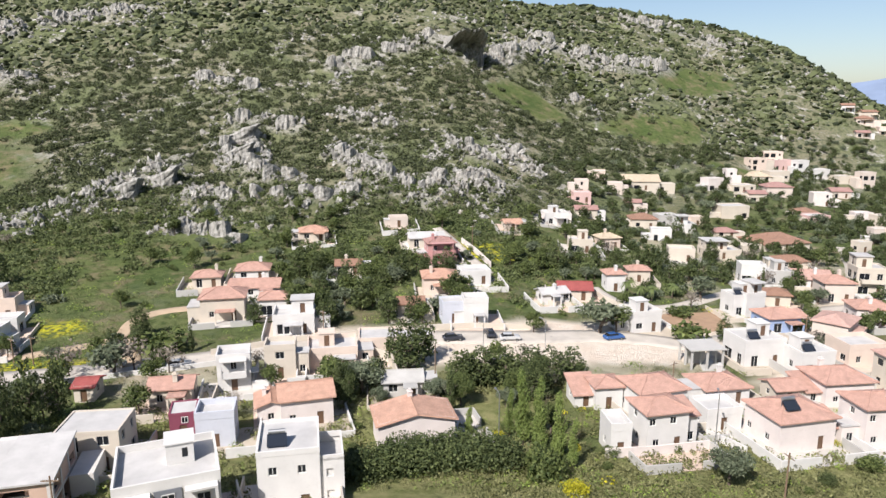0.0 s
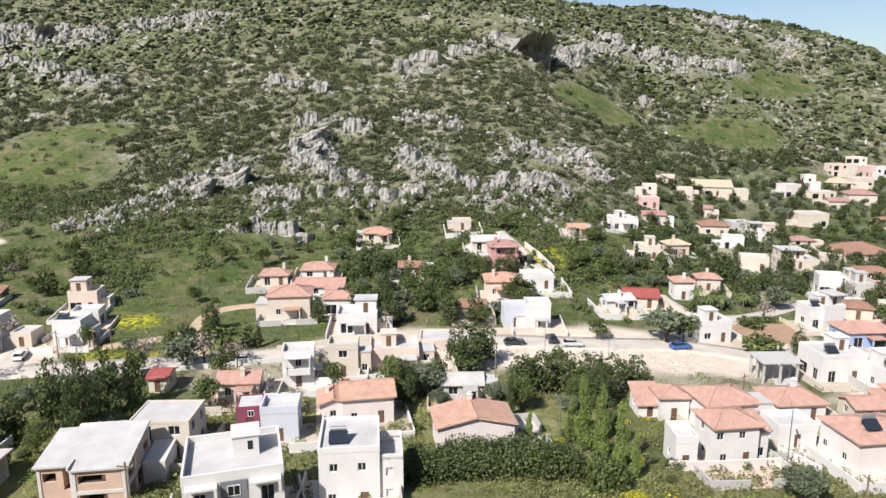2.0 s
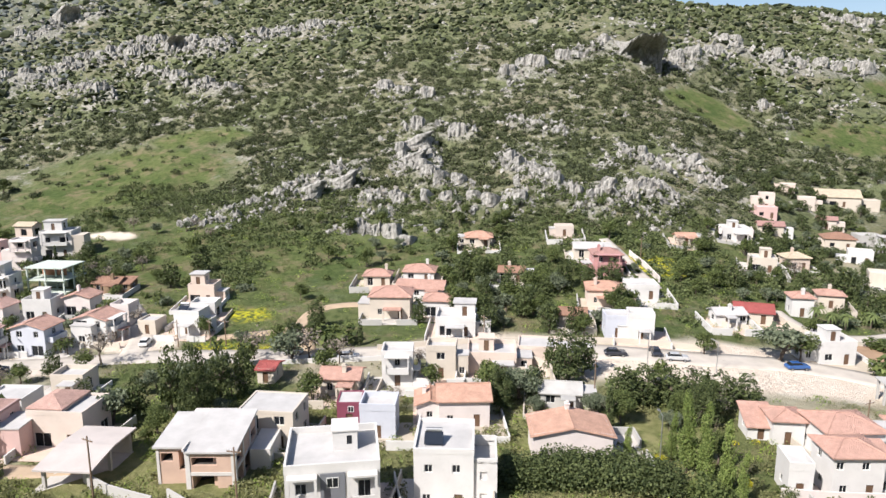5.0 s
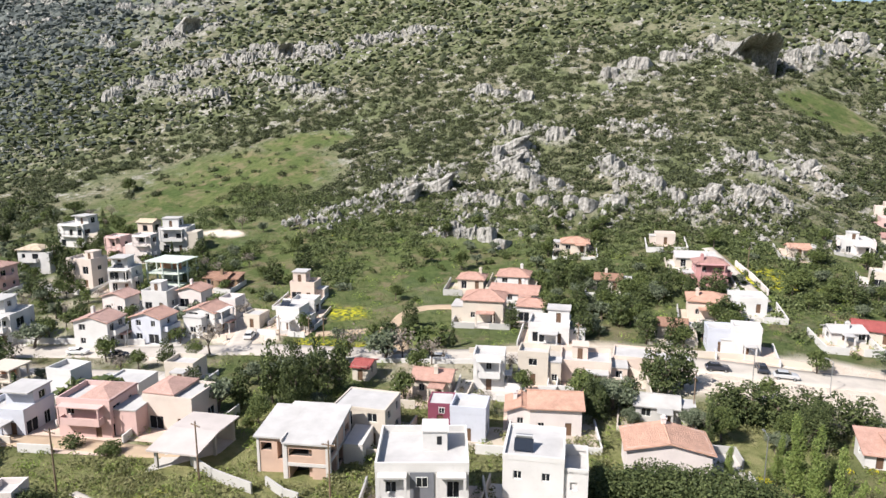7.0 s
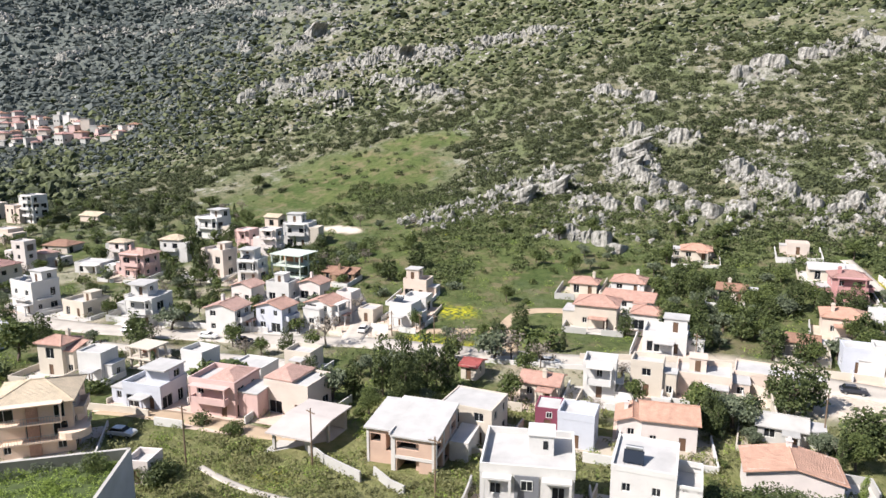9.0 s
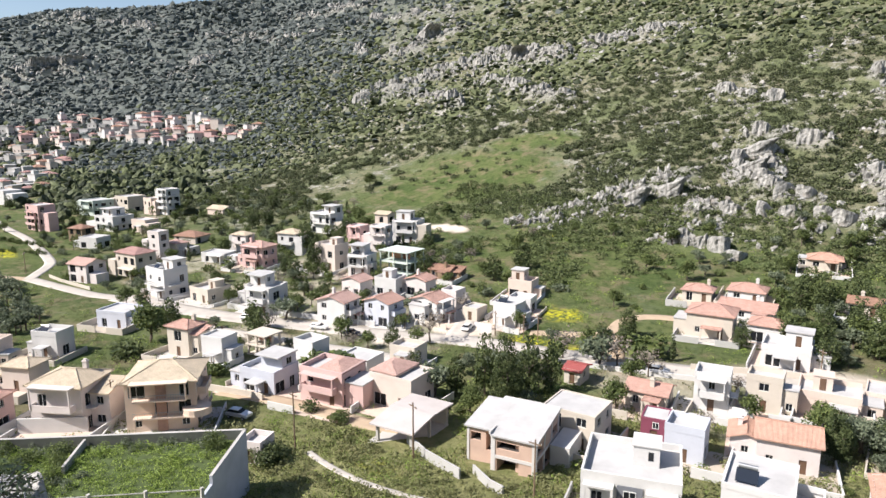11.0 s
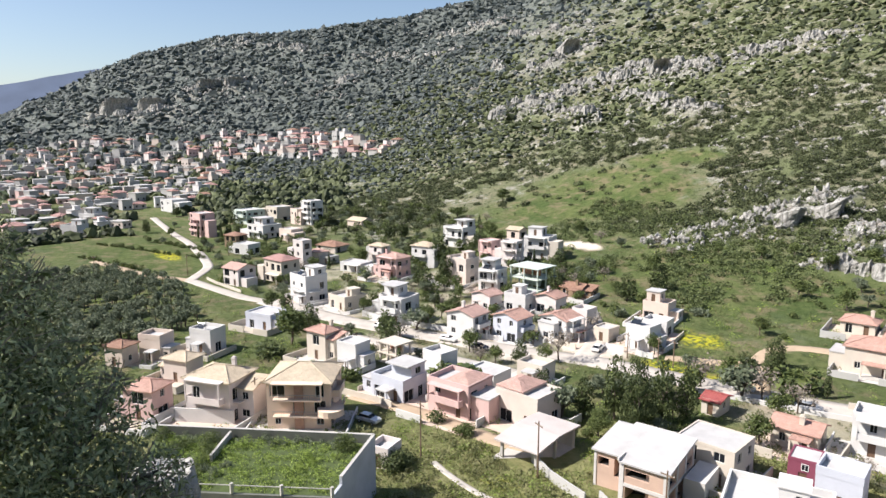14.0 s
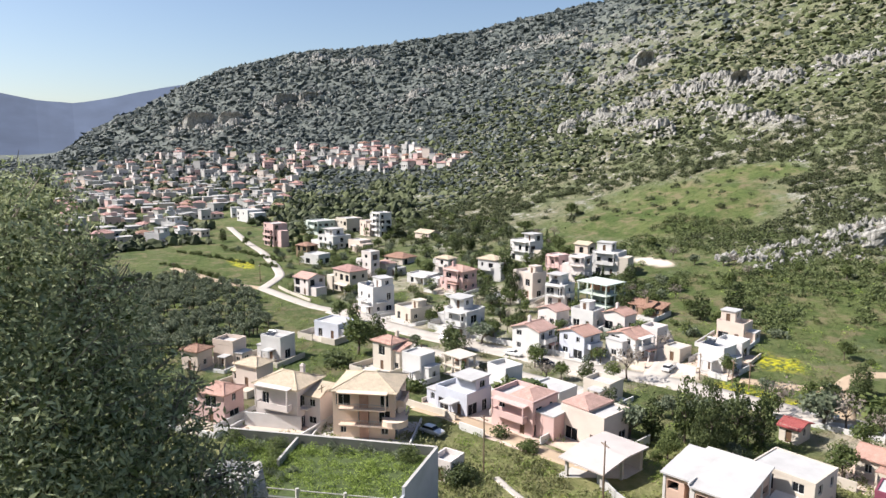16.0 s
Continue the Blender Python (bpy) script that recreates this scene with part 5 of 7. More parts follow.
# ---- plants ----
def leaf_cloud(rng, lobes, count, size, up=0.3):
    """Many small leaf sprays spread through overlapping lobes: centre x, y, z and radii rx, rz each."""
    weight = np.array([l[3] ** 2 * l[4] for l in lobes])
    pick = rng.choice(len(lobes), count, p=weight / weight.sum())
    L = np.array(lobes)[pick]
    d = rng.normal(size=(count, 3))
    d /= np.linalg.norm(d, axis=1)[:, None]
    r = 1.12 - 0.6 * rng.random(count) ** 1.5
    c = L[:, :3] + d * r[:, None] * np.stack([L[:, 3], L[:, 3], L[:, 4]], -1)
    n = d * 0.7 + rng.normal(size=(count, 3)) * 0.8 + np.array([0, 0, up])
    n /= np.linalg.norm(n, axis=1)[:, None]
    a = np.cross(n, rng.normal(size=(count, 3)))
    a /= np.linalg.norm(a, axis=1)[:, None]
    b = np.cross(n, a)
    s = size * (0.55 + 0.9 * rng.random(count))[:, None]
    corners = np.stack([c - a * s, c + a * s * 0.35 - b * s * 0.6, c + a * s * 0.5 + b * s * 0.6], 1)
    return corners.reshape(-1, 3), 3 * np.arange(count)[:, None] + np.array([[0, 1, 2]])


def trunk_mesh(h, r, limbs, rng, spread, lean=0.3):
    k = Kit()
    top = Vector((rng.uniform(-lean, lean), rng.uniform(-lean, lean), h))
    mid = top * 0.5 + Vector((rng.uniform(-0.1, 0.1), rng.uniform(-0.1, 0.1), 0))
    k.tube((0, 0, -0.6), mid, r, r * 0.8), k.tube(mid, top, r * 0.8, r * 0.55)
    for q in range(limbs):
        w = 2 * math.pi * q / limbs + rng.uniform(-0.3, 0.3)
        e = top + Vector((math.cos(w) * spread, math.sin(w) * spread, rng.uniform(0.3, 0.9) * spread))
        k.tube(top * rng.uniform(0.6, 1.0), e, r * 0.45, r * 0.12, 5)
    return k.mesh("trunk", BARK, True)


def plant_kinds():
    rng, rr = np.random.RandomState(7), random.Random(7)
    kinds = {}

    def lobes(n, rx, rz, z, wide, tall):
        out = []
        for q in range(n):
            w, e = 2 * math.pi * q / n + rng.uniform(-0.4, 0.4), rng.uniform(0.3, 1.0)
            out.append((math.cos(w) * wide * e, math.sin(w) * wide * e, z + rng.uniform(-1, 1) * tall, rx * rng.uniform(0.7, 1.15), rz * rng.uniform(0.7, 1.15)))
        return out

    spec = {  # name: lobes, leaf count, leaf size, material, trunk height, trunk radius, label
        "pine_tree": (lambda: [(math.cos(2.1 * q + e * 1.257) * 2.1 * math.sqrt(1 - ((q - 1.6) / 4.0) ** 2) * 0.66 + rng.uniform(-0.3, 0.3), math.sin(2.1 * q + e * 1.257) * 2.1 * math.sqrt(1 - ((q - 1.6) / 4.0) ** 2) * 0.66 + rng.uniform(-0.3, 0.3), 1.7 + q * 0.98 + rng.uniform(-0.3, 0.3), (1.15 - 0.1 * q) * rng.uniform(0.6, 1.1), rng.uniform(0.35, 0.75)) for q in range(6) for e in range(5)], 8200, 0.135, PINE, 3.4, 0.22, "dark green pine tree with a dense uneven crown"),
        "broadleaf_tree": (lambda: lobes(9, 1.15, 0.95, 3.3, 1.75, 1.0) + lobes(5, 0.8, 0.7, 4.5, 1.0, 0.7), 7400, 0.125, BROAD, 2.6, 0.18, "leafy green tree with a rounded irregular crown"),
        "olive_tree": (lambda: lobes(9, 0.85, 0.7, 2.6, 1.4, 0.7), 3400, 0.14, OLIVE, 1.7, 0.2, "grey-green olive tree with a loose crown"),
        "poplar_tree": (lambda: [(rng.uniform(-0.5, 0.5), rng.uniform(-0.5, 0.5), 2 + q * 1.15, 1.25 - 0.1 * q, 1.2) for q in range(7)], 4800, 0.15, POPLAR, 7.0, 0.17, "tall slender light green poplar tree"),
        "cypress_tree": (lambda: [(0, 0, 1.5 + q * 0.9, 0.8 - 0.09 * q, 0.9) for q in range(6)], 2600, 0.14, PINE, 4, 0.12, "narrow dark green cypress tree"),
        "bare_tree": (lambda: lobes(7, 1.3, 1.0, 3.4, 1.4, 0.8), 1100, 0.13, TWIG, 2.6, 0.15, "leafless pale grey tree with fine twigs"),
        "bush": (lambda: lobes(6, 0.75, 0.65, 0.75, 0.7, 0.25), 2000, 0.105, BROAD, 0.4, 0.08, "rounded leafy green garden bush"),
        "dark_bush": (lambda: lobes(6, 0.9, 0.95, 0.95, 0.7, 0.25), 3600, 0.09, PINE, 0.4, 0.08, "dense dark green evergreen bush"),
        "yellow_bush": (lambda: lobes(5, 0.7, 0.55, 0.6, 0.6, 0.2), 1500, 0.10, YELLOW, 0.3, 0.07, "bush covered in yellow blossom"),
    }
    for name, (make, count, size, mat, th, tr, label) in spec.items():
        kinds[name] = []
        for v in range(3):
            shape = make()
            near = arrays("crown", *leaf_cloud(rng, shape, count, size), mat)
            far = arrays("crown", *leaf_cloud(rng, shape, count // 6, size * 2.0), mat)
            kinds[name].append((near, far, trunk_mesh(th, tr, 5 if "bush" not in name else 3, rr, 1.3 if "bush" not in name else 0.4), label))
    return kinds


KINDS = plant_kinds()
FULL = {"pine_tree": 7.2, "broadleaf_tree": 5.9, "olive_tree": 3.9, "poplar_tree": 9.8, "cypress_tree": 6.8, "bare_tree": 5.0, "bush": 1.6, "dark_bush": 2.1, "yellow_bush": 1.3}
PLANTS = []


def plant(kind, x, y, tall=None, wide=1.0):
    rng = random.Random(int(x * 131 + y * 71))
    near, far, trunk, label = KINDS[kind][rng.randrange(3)]
    crown = near if math.hypot(x, y) < 106 else far
    s = (tall / FULL[kind]) if tall else rng.uniform(0.8, 1.15)
    ob = new(kind)
    ob.matrix_basis = pose(x, y, height(x, y), 0, 0, rng.uniform(0, 360)) @ Matrix.Diagonal((s * wide, s * wide, s, 1))
    tagged(ob, label, kind.replace("_", " ").split()[-1], kind.replace("_", " ") + "s of the valley")
    part("trunk", trunk, None, ob), part("crown", crown, None, ob)
    PLANTS.append((x, y))
    return ob


plant("pine_tree", -6.0, 114.9, 9.3, 1)
plant("pine_tree", -3.6, 118.5, 7.9, 1)
plant("pine_tree", -8.8, 118.5, 6.7, 1)
plant("pine_tree", 2.9, 106.7, 6.6, 1.3)
plant("pine_tree", 6.3, 108.2, 7.0, 1.3)
plant("pine_tree", 10.8, 109.7, 6.4, 1.3)
plant("pine_tree", 14.5, 108.2, 6.8, 1.2)
plant("pine_tree", 18.6, 109.7, 6.5, 1.2)
plant("pine_tree", 22.6, 111.7, 6.0, 1.2)
plant("broadleaf_tree", -18.4, 106.7, 6.2, 1)
plant("olive_tree", -13.4, 104.6, 5.9, 1.2)
plant("pine_tree", -10.9, 105.6, 6.2, 1)
plant("poplar_tree", 11.1, 86.8, 11.1, 0.75)
plant("poplar_tree", 13.2, 84.8, 10.5, 0.75)
plant("poplar_tree", 15.4, 82.3, 9.4, 0.75)
plant("poplar_tree", 9.4, 89.3, 7.3, 0.7)
plant("poplar_tree", 16.9, 80.2, 6.7, 0.8)
plant("bush", 12.5, 77.3, 4.6, 0.9)
plant("poplar_tree", 3.7, 89.9, 4.4, 1)
plant("dark_bush", -9.8, 76.8, 4.1, 1.3)
plant("dark_bush", -7.4, 77.8, 4.3, 1.3)
plant("dark_bush", -5.0, 79.3, 4.2, 1.3)
plant("dark_bush", -2.5, 79.3, 4.3, 1.3)
plant("dark_bush", 0.1, 79.8, 4.2, 1.3)
plant("dark_bush", 2.6, 80.3, 4.4, 1.3)
plant("dark_bush", 5.2, 80.3, 4.2, 1.3)
plant("dark_bush", 7.8, 80.3, 4.0, 1.3)
plant("bush", 22.5, 83.7, 1.6, 1)
plant("bush", 32.0, 85.7, 1.4, 1)
plant("pine_tree", -66.2, 87.5, 11.5, 0.6)
plant("pine_tree", -60.8, 86.3, 12.2, 0.65)
plant("pine_tree", -61.0, 93.0, 10.6, 0.65)
plant("pine_tree", -59.0, 96.9, 9.2, 0.7)
plant("pine_tree", -70.2, 84.3, 7.7, 0.75)
plant("broadleaf_tree", -63.6, 80.3, 5.4, 1)
plant("olive_tree", -72.9, 81.8, 6.1, 1)
plant("broadleaf_tree", -65.6, 75.8, 3.8, 1)
plant("bare_tree", -102.3, 89.5, 4.7, 1)
plant("broadleaf_tree", -101.7, 93.2, 4.2, 1.2)
plant("broadleaf_tree", -95.6, 102.0, 3.7, 1.2)
plant("bare_tree", -94.1, 104.6, 7.5, 1)
plant("olive_tree", -132.8, 94.9, 5.3, 1.3)
plant("bush", -111.3, 64.2, 2.6, 1)
plant("pine_tree", -183.2, 141.2, 13.6, 0.7)
plant("pine_tree", -165.2, 129.6, 10.0, 0.8)
plant("pine_tree", -111.0, 149.8, 7.3, 1.2)
plant("pine_tree", -109.2, 161.2, 7.6, 1.2)
plant("broadleaf_tree", -190.5, 174.8, 6.2, 1.3)
plant("broadleaf_tree", -175.1, 204.8, 4.4, 1.5)
plant("broadleaf_tree", -242.9, 197.8, 6.3, 1.8)
plant("broadleaf_tree", -241.9, 225.4, 6.8, 1.4)
plant("olive_tree", -58.5, 113.2, 6.5, 1.1)
plant("bare_tree", -66.2, 113.2, 6.7, 1)
plant("bush", -53.8, 124.9, 4.4, 1.5)
plant("pine_tree", -58.3, 123.2, 5.6, 1)
plant("pine_tree", -51.3, 116.3, 5.0, 1)
plant("cypress_tree", -48.3, 123.7, 5.5, 1)
plant("dark_bush", -84.4, 64.4, 2.1, 1.2)
plant("bush", -77.4, 64.6, 1.9, 1.2)
plant("broadleaf_tree", -141.8, 65.7, 10.0, 1.2)
plant("dark_bush", -136.9, 58.6, 4.0, 1.6)
plant("bush", -114.1, 63.1, 2.6, 1.2)
plant("bush", -95.6, 77.1, 5.2, 1.4)
plant("dark_bush", -74.4, 49.4, 3.0, 1.5)
plant("pine_tree", 58.0, 184.9, 8.5, 1.3)
plant("olive_tree", 32.6, 135.3, 6.9, 1.3)
plant("broadleaf_tree", 36.3, 135.8, 6.5, 1.1)
plant("broadleaf_tree", 18.8, 133.9, 5.2, 1.1)
plant("olive_tree", 64.4, 163.2, 6.1, 1.2)
plant("pine_tree", 57.8, 133.0, 5.2, 1)
plant("bush", 50.6, 134.1, 4.0, 1.4)
plant("pine_tree", 101.1, 221.7, 4.8, 1.3)
plant("broadleaf_tree", 39.5, 215.6, 3.7, 1.2)
plant("broadleaf_tree", 25.8, 208.2, 5.0, 1.4)
plant("pine_tree", -37.0, 177.2, 7.0, 1.2)
plant("pine_tree", -26.4, 177.2, 5.4, 1.2)
plant("pine_tree", -61.1, 130.8, 6.6, 1)
plant("bare_tree", -49.0, 114.3, 5.4, 1)
plant("bare_tree", -55.3, 114.8, 6.0, 1.2)
plant("pine_tree", 133.3, 282.6, 6.0, 1.2)
plant("broadleaf_tree", 83.7, 250.3, 5.1, 1.2)
plant("bush", 56.3, 81.5, 2.1, 1.2)
plant("olive_tree", 35.6, 76.6, 4.8, 1)
plant("yellow_bush", 15.5, 71.3, 1.9, 1)
plant("pine_tree", 49.9, 190.8, 5.0, 1.3)
plant("broadleaf_tree", 63.7, 178.2, 4.7, 1.3)
plant("pine_tree", 93.2, 199.6, 4.5, 1.2)
plant("olive_tree", 106.3, 271.0, 6.0, 1.3)
plant("broadleaf_tree", 135.4, 260.2, 4.9, 1.3)
plant("pine_tree", 127.6, 307.7, 5.2, 1.3)
plant("olive_tree", 147.2, 261.6, 4.9, 1.3)
plant("pine_tree", 73.1, 267.0, 5.9, 1.2)
plant("broadleaf_tree", 110.5, 238.6, 5.3, 1.4)
plant("broadleaf_tree", 127.6, 208.7, 4.4, 1.3)
plant("pine_tree", 164.2, 264.1, 5.0, 1.3)
plant("broadleaf_tree", 88.4, 160.6, 4.3, 1.2)
plant("bush", 53.9, 149.0, 2.7, 1.5)



def scatter(kinds, n, x0, x1, y0, y1, seed, gap=1.5, keep=None, tall=(0.7, 1.1)):
    rng = random.Random(seed)
    made = 0
    for _ in range(n * 12):
        if made >= n:
            break
        x, y = rng.uniform(x0, x1), rng.uniform(y0, y1)
        if math.hypot(x, y) < 78 or not free(x, y, gap) or bare_at(np.array([x]), np.array([y]))[0] > 0.1 or (keep and not keep(x, y)):
            continue
        k = rng.choice(kinds)
        plant(k, round(x, 1), round(y, 1), FULL[k] * rng.uniform(*tall))
        made += 1


mixed = ["broadleaf_tree", "olive_tree", "olive_tree", "pine_tree", "bush", "bush", "bare_tree", "cypress_tree"]
not_track = lambda x, y: to_segment(x, y, (-128, 94), (-69, 114)) > 5 and to_segment(x, y, (-69, 114), (17, 131)) > 5 and to_segment(x, y, (17, 131), (81, 152)) > 4 and to_segment(x, y, (-185, 78), (-128, 94)) > 5
scatter(mixed, 34, -60, 20, 88, 125, 1, keep=not_track)
scatter(mixed, 70, -190, -60, 72, 125, 2, keep=not_track)
scatter(mixed, 60, -250, -120, 120, 200, 3)
scatter(["broadleaf_tree", "pine_tree", "olive_tree", "broadleaf_tree"], 70, -45, 5, 136, 172, 4, 0.5)
scatter(["broadleaf_tree", "olive_tree", "bush", "bush"], 90, -75, 45, 165, 222, 5)
scatter(mixed, 70, 20, 110, 120, 230, 6, keep=not_track)
scatter(["pine_tree", "broadleaf_tree", "olive_tree", "bush"], 110, 60, 260, 170, 400, 7, 0.4)
scatter(["bush", "bush", "broadleaf_tree"], 24, -130, -55, 140, 215, 8)
def olive_grove():
    """The old grove past the houses, its crowns touching."""
    rng = np.random.RandomState(9)
    x, y = rng.uniform(-264, -163, 430), rng.uniform(8, 66, 430)
    keep = open_ground(x, y, 1.5, 3.0) & (to_segment(x, y, (-287, 52), (-228, 70)) > 5) & (y < 64 + (x + 228) * -0.12)
    x, y = x[keep], y[keep]
    z = ground_at(x, y)
    lob, k = [], Kit()
    for a, b, c in zip(x, y, z):
        t = rng.uniform(2.0, 3.0)
        k.tube((a, b, c - 0.5), (a, b, c + t), 0.2, 0.14, 5)
        for q in range(4):
            lob.append((a + rng.uniform(-0.7, 0.7), b + rng.uniform(-0.7, 0.7), c + t + rng.uniform(-0.3, 0.7), rng.uniform(0.8, 1.35), rng.uniform(0.7, 1.1)))
    tagged(new("olive_grove", arrays("olive_grove", *leaf_cloud(rng, lob, 260 * len(x), 0.30), OLIVE)), "dense grove of grey-green olive trees", "olive grove", kind="stuff")
    tagged(new("olive_grove_trunks", k.mesh("olive_grove_trunks", BARK, True)), "short dark trunks of the olive grove", "trunks", kind="stuff")


olive_grove()


def garden_trees():
    """Trees crowding the gardens of the village on the spur."""
    rng = np.random.RandomState(19)
    spur = lambda x, y: (y > 0.95 * x + 60) & (y < 262 + 0.75 * x)
    west = lambda x, y: (y > 88 + 0.12 * (x + 120)) & (y < 172 + 0.2 * (-120 - x)) & (lush_at(x, y) < 0.97)
    for name, mat, n, box, where, label in (
        ("garden_trees", PINE, 520, (42, 250, 140, 410), spur, "dark green trees crowding the gardens of the village"), ("garden_shrubs", OLIVE, 300, (42, 250, 140, 410), spur, "light green shrubs between the village houses"),
        ("courtyard_trees", BROAD, 170, (-330, -85, 70, 210), west, "green trees between the houses of the western quarter"), ("courtyard_shrubs", OLIVE, 120, (-330, -85, 70, 210), west, "grey-green shrubs between the houses of the western quarter")):
        x, y = rng.uniform(box[0], box[1], 8 * n), rng.uniform(box[2], box[3], 8 * n)
        keep = where(x, y) & open_ground(x, y, -0.6, 2.0) & (bare_at(x, y) < 0.1)
        x, y = x[keep][:n], y[keep][:n]
        z = ground_at(x, y)
        lob, k = [], Kit()
        tall = rng.uniform(1.6, 3.4, len(x)) if mat in (PINE, BROAD) else rng.uniform(0.5, 1.6, len(x))
        for a, b, c, t in zip(x, y, z, tall):
            k.tube((a, b, c - 0.5), (a, b, c + t), 0.16, 0.1, 5)
            for q in range(5):
                lob.append((a + rng.uniform(-1.2, 1.2), b + rng.uniform(-1.2, 1.2), c + t * rng.uniform(0.5, 1.3), rng.uniform(0.7, 1.4), rng.uniform(0.6, 1.1)))
        tagged(new(name, arrays(name, *leaf_cloud(rng, lob, 260 * len(x), 0.34), mat)), label, "trees", kind="stuff")
        tagged(new(name + "_trunks", k.mesh(name + "_trunks", BARK, True)), "short trunks of the village garden trees", "trunks", kind="stuff")


garden_trees()
scatter(mixed, 70, -420, -210, 85, 190, 10, keep=lambda x, y: lush_at(np.array([x]), np.array([y]))[0] < 0.95 or y > 110)
scatter(["bush", "yellow_bush", "bush", "dark_bush"], 26, -80, 70, 74, 92, 11, 0.3, tall=(0.5, 1.0))


# ---- hillside scrub and rock ----
def dome(level):
    """An icosphere with its underside left off."""
    bm = bmesh.new()
    bmesh.ops.create_icosphere(bm, subdivisions=level, radius=1.0)
    bmesh.ops.delete(bm, geom=[f for f in bm.faces if f.calc_center_median().z < -0.45], context="FACES")
    bm.verts.index_update()
    v = np.array([p.co[:] for p in bm.verts])
    f = np.array([[q.index for q in p.verts] for p in bm.faces])
    bm.free()
    return v, f


def hill_points(n, seed, reach=(150, 1150), az=(-40, 92)):
    """Random places over the hillside, thinning with the distance from the near slope."""
    rng = np.random.RandomState(seed)
    a = np.radians(rng.uniform(*az, n))
    r = reach[0] * (reach[1] / reach[0]) ** (rng.random(n) ** 0.9)
    return -r * np.sin(a), r * np.cos(a), r, rng


def lumps(name, x, y, size, tall, material, label, rng, jitter=0.35, sink=0.25, fine=2):
    v, f = dome(fine)
    n = len(x)
    w = rng.uniform(0, 2 * np.pi, n)
    p = v[None] * (1 + jitter * rng.normal(size=(n, len(v), 1)))
    sx, sy, sz = size * rng.uniform(0.65, 1.4, n), size * rng.uniform(0.65, 1.4, n), size * tall
    px, py, pz = p[..., 0] * sx[:, None], p[..., 1] * sy[:, None], p[..., 2] * sz[:, None]
    lean = rng.normal(size=(2, n, 1)) * 0.25
    qx = px * np.cos(w)[:, None] - py * np.sin(w)[:, None] + lean[0] * pz
    qy = px * np.sin(w)[:, None] + py * np.cos(w)[:, None] + lean[1] * pz
    z = ground_at(x, y) + sz * (0.5 - sink)
    verts = np.stack([qx + x[:, None], qy + y[:, None], pz + z[:, None]], -1).reshape(-1, 3)
    tris = (f[None] + (len(v) * np.arange(n))[:, None, None]).reshape(-1, 3)
    return tagged(new(name, arrays(name, verts, tris, material, False)), label, name.replace("_", " "), kind="stuff")


def leafy(name, x, y, size, tall, material, label, rng, leaf=0.46, each=38):
    """Shrubs as clouds of leaf sprays: two lobes a bush."""
    z = ground_at(x, y)
    lob = []
    for a, b, c, s, t in zip(x, y, z, size, tall):
        w, e = rng.uniform(0, 6.28), s * rng.uniform(0.2, 0.6)
        lob += [(a, b, c + s * t * 0.45, s, s * t * 0.75), (a + e * math.cos(w), b + e * math.sin(w), c + s * t * 0.3, s * 0.75, s * t * 0.6)]
    return tagged(new(name, arrays(name, *leaf_cloud(rng, lob, each * len(x), leaf, 0.6), material)), label, name.replace("_", " "), kind="stuff")


def village_spur(x, y):
    return (x > 55) & (y < 425) & (y < 245 + 0.75 * x)


def meadow_at(x, y):
    return np.maximum.reduce([blob(x, y, -212, 236, 64, 37, 0.3), blob(x, y, -186, 282, 27, 11, 0.2), 0.7 * blob(x, y, 165, 455, 45, 16, 0.8), 0.7 * blob(x, y, 42, 350, 22, 16), 0.6 * blob(x, y, 115, 372, 40, 14, 0.5)])


x, y, r, rng = hill_points(165000, 11, (150, 1500))
thick = fbm(x, y, 38, 4, 2)
luck = rng.random(len(x))
keep = (y - foot_line(x) > -20 - 60 * ramp(-x, 215, 260) + 45 * rng.random(len(x)) ** 2) & (thick + 0.42 * luck > 0.505) & ((meadow_at(x, y) < 0.3) | (luck > 0.94)) & (outcrop(x, y) < 0.35 + 1.5 * rng.random(len(x)))
keep &= ~village_spur(x, y) & open_ground(x, y, 1.0, 1.0)
X, Y, R = x[keep], y[keep], r[keep]
x, y, r, west = hill_points(60000, 12, (450, 1500), (46, 92))
keep = (y - foot_line(x) > 0) & (fbm(x, y, 45, 4, 2) + 0.42 * west.random(len(x)) > 0.50) & open_ground(x, y, 1.0, 1.0)
X, Y, R = np.append(X, x[keep]), np.append(Y, y[keep]), np.append(R, r[keep])
thin = (R < 560) | (rng.random(len(X)) < 0.55)
X, Y, R = X[thin], Y[thin], R[thin]
# grey picks the western shrubs that get the haze-tinted leaf colour
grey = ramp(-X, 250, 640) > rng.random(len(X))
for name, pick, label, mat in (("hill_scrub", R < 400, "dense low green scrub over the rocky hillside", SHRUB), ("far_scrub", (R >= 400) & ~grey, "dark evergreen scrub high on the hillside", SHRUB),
                               ("far_maquis", (R >= 400) & grey, "maquis over the western ridge, tinted blue-grey for haze", HAZED_MAQUIS)):
    x, y, r = X[pick], Y[pick], R[pick]
    size, tall = (0.6 + 1.15 * rng.random(len(x)) ** 2.5) * (0.75 + r / 620), rng.uniform(0.5, 0.95, len(x))
    if name == "hill_scrub":
        leafy(name, x, y, size, tall, mat, label, rng)
    else:
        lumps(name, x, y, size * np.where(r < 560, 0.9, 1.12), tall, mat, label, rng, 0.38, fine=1)

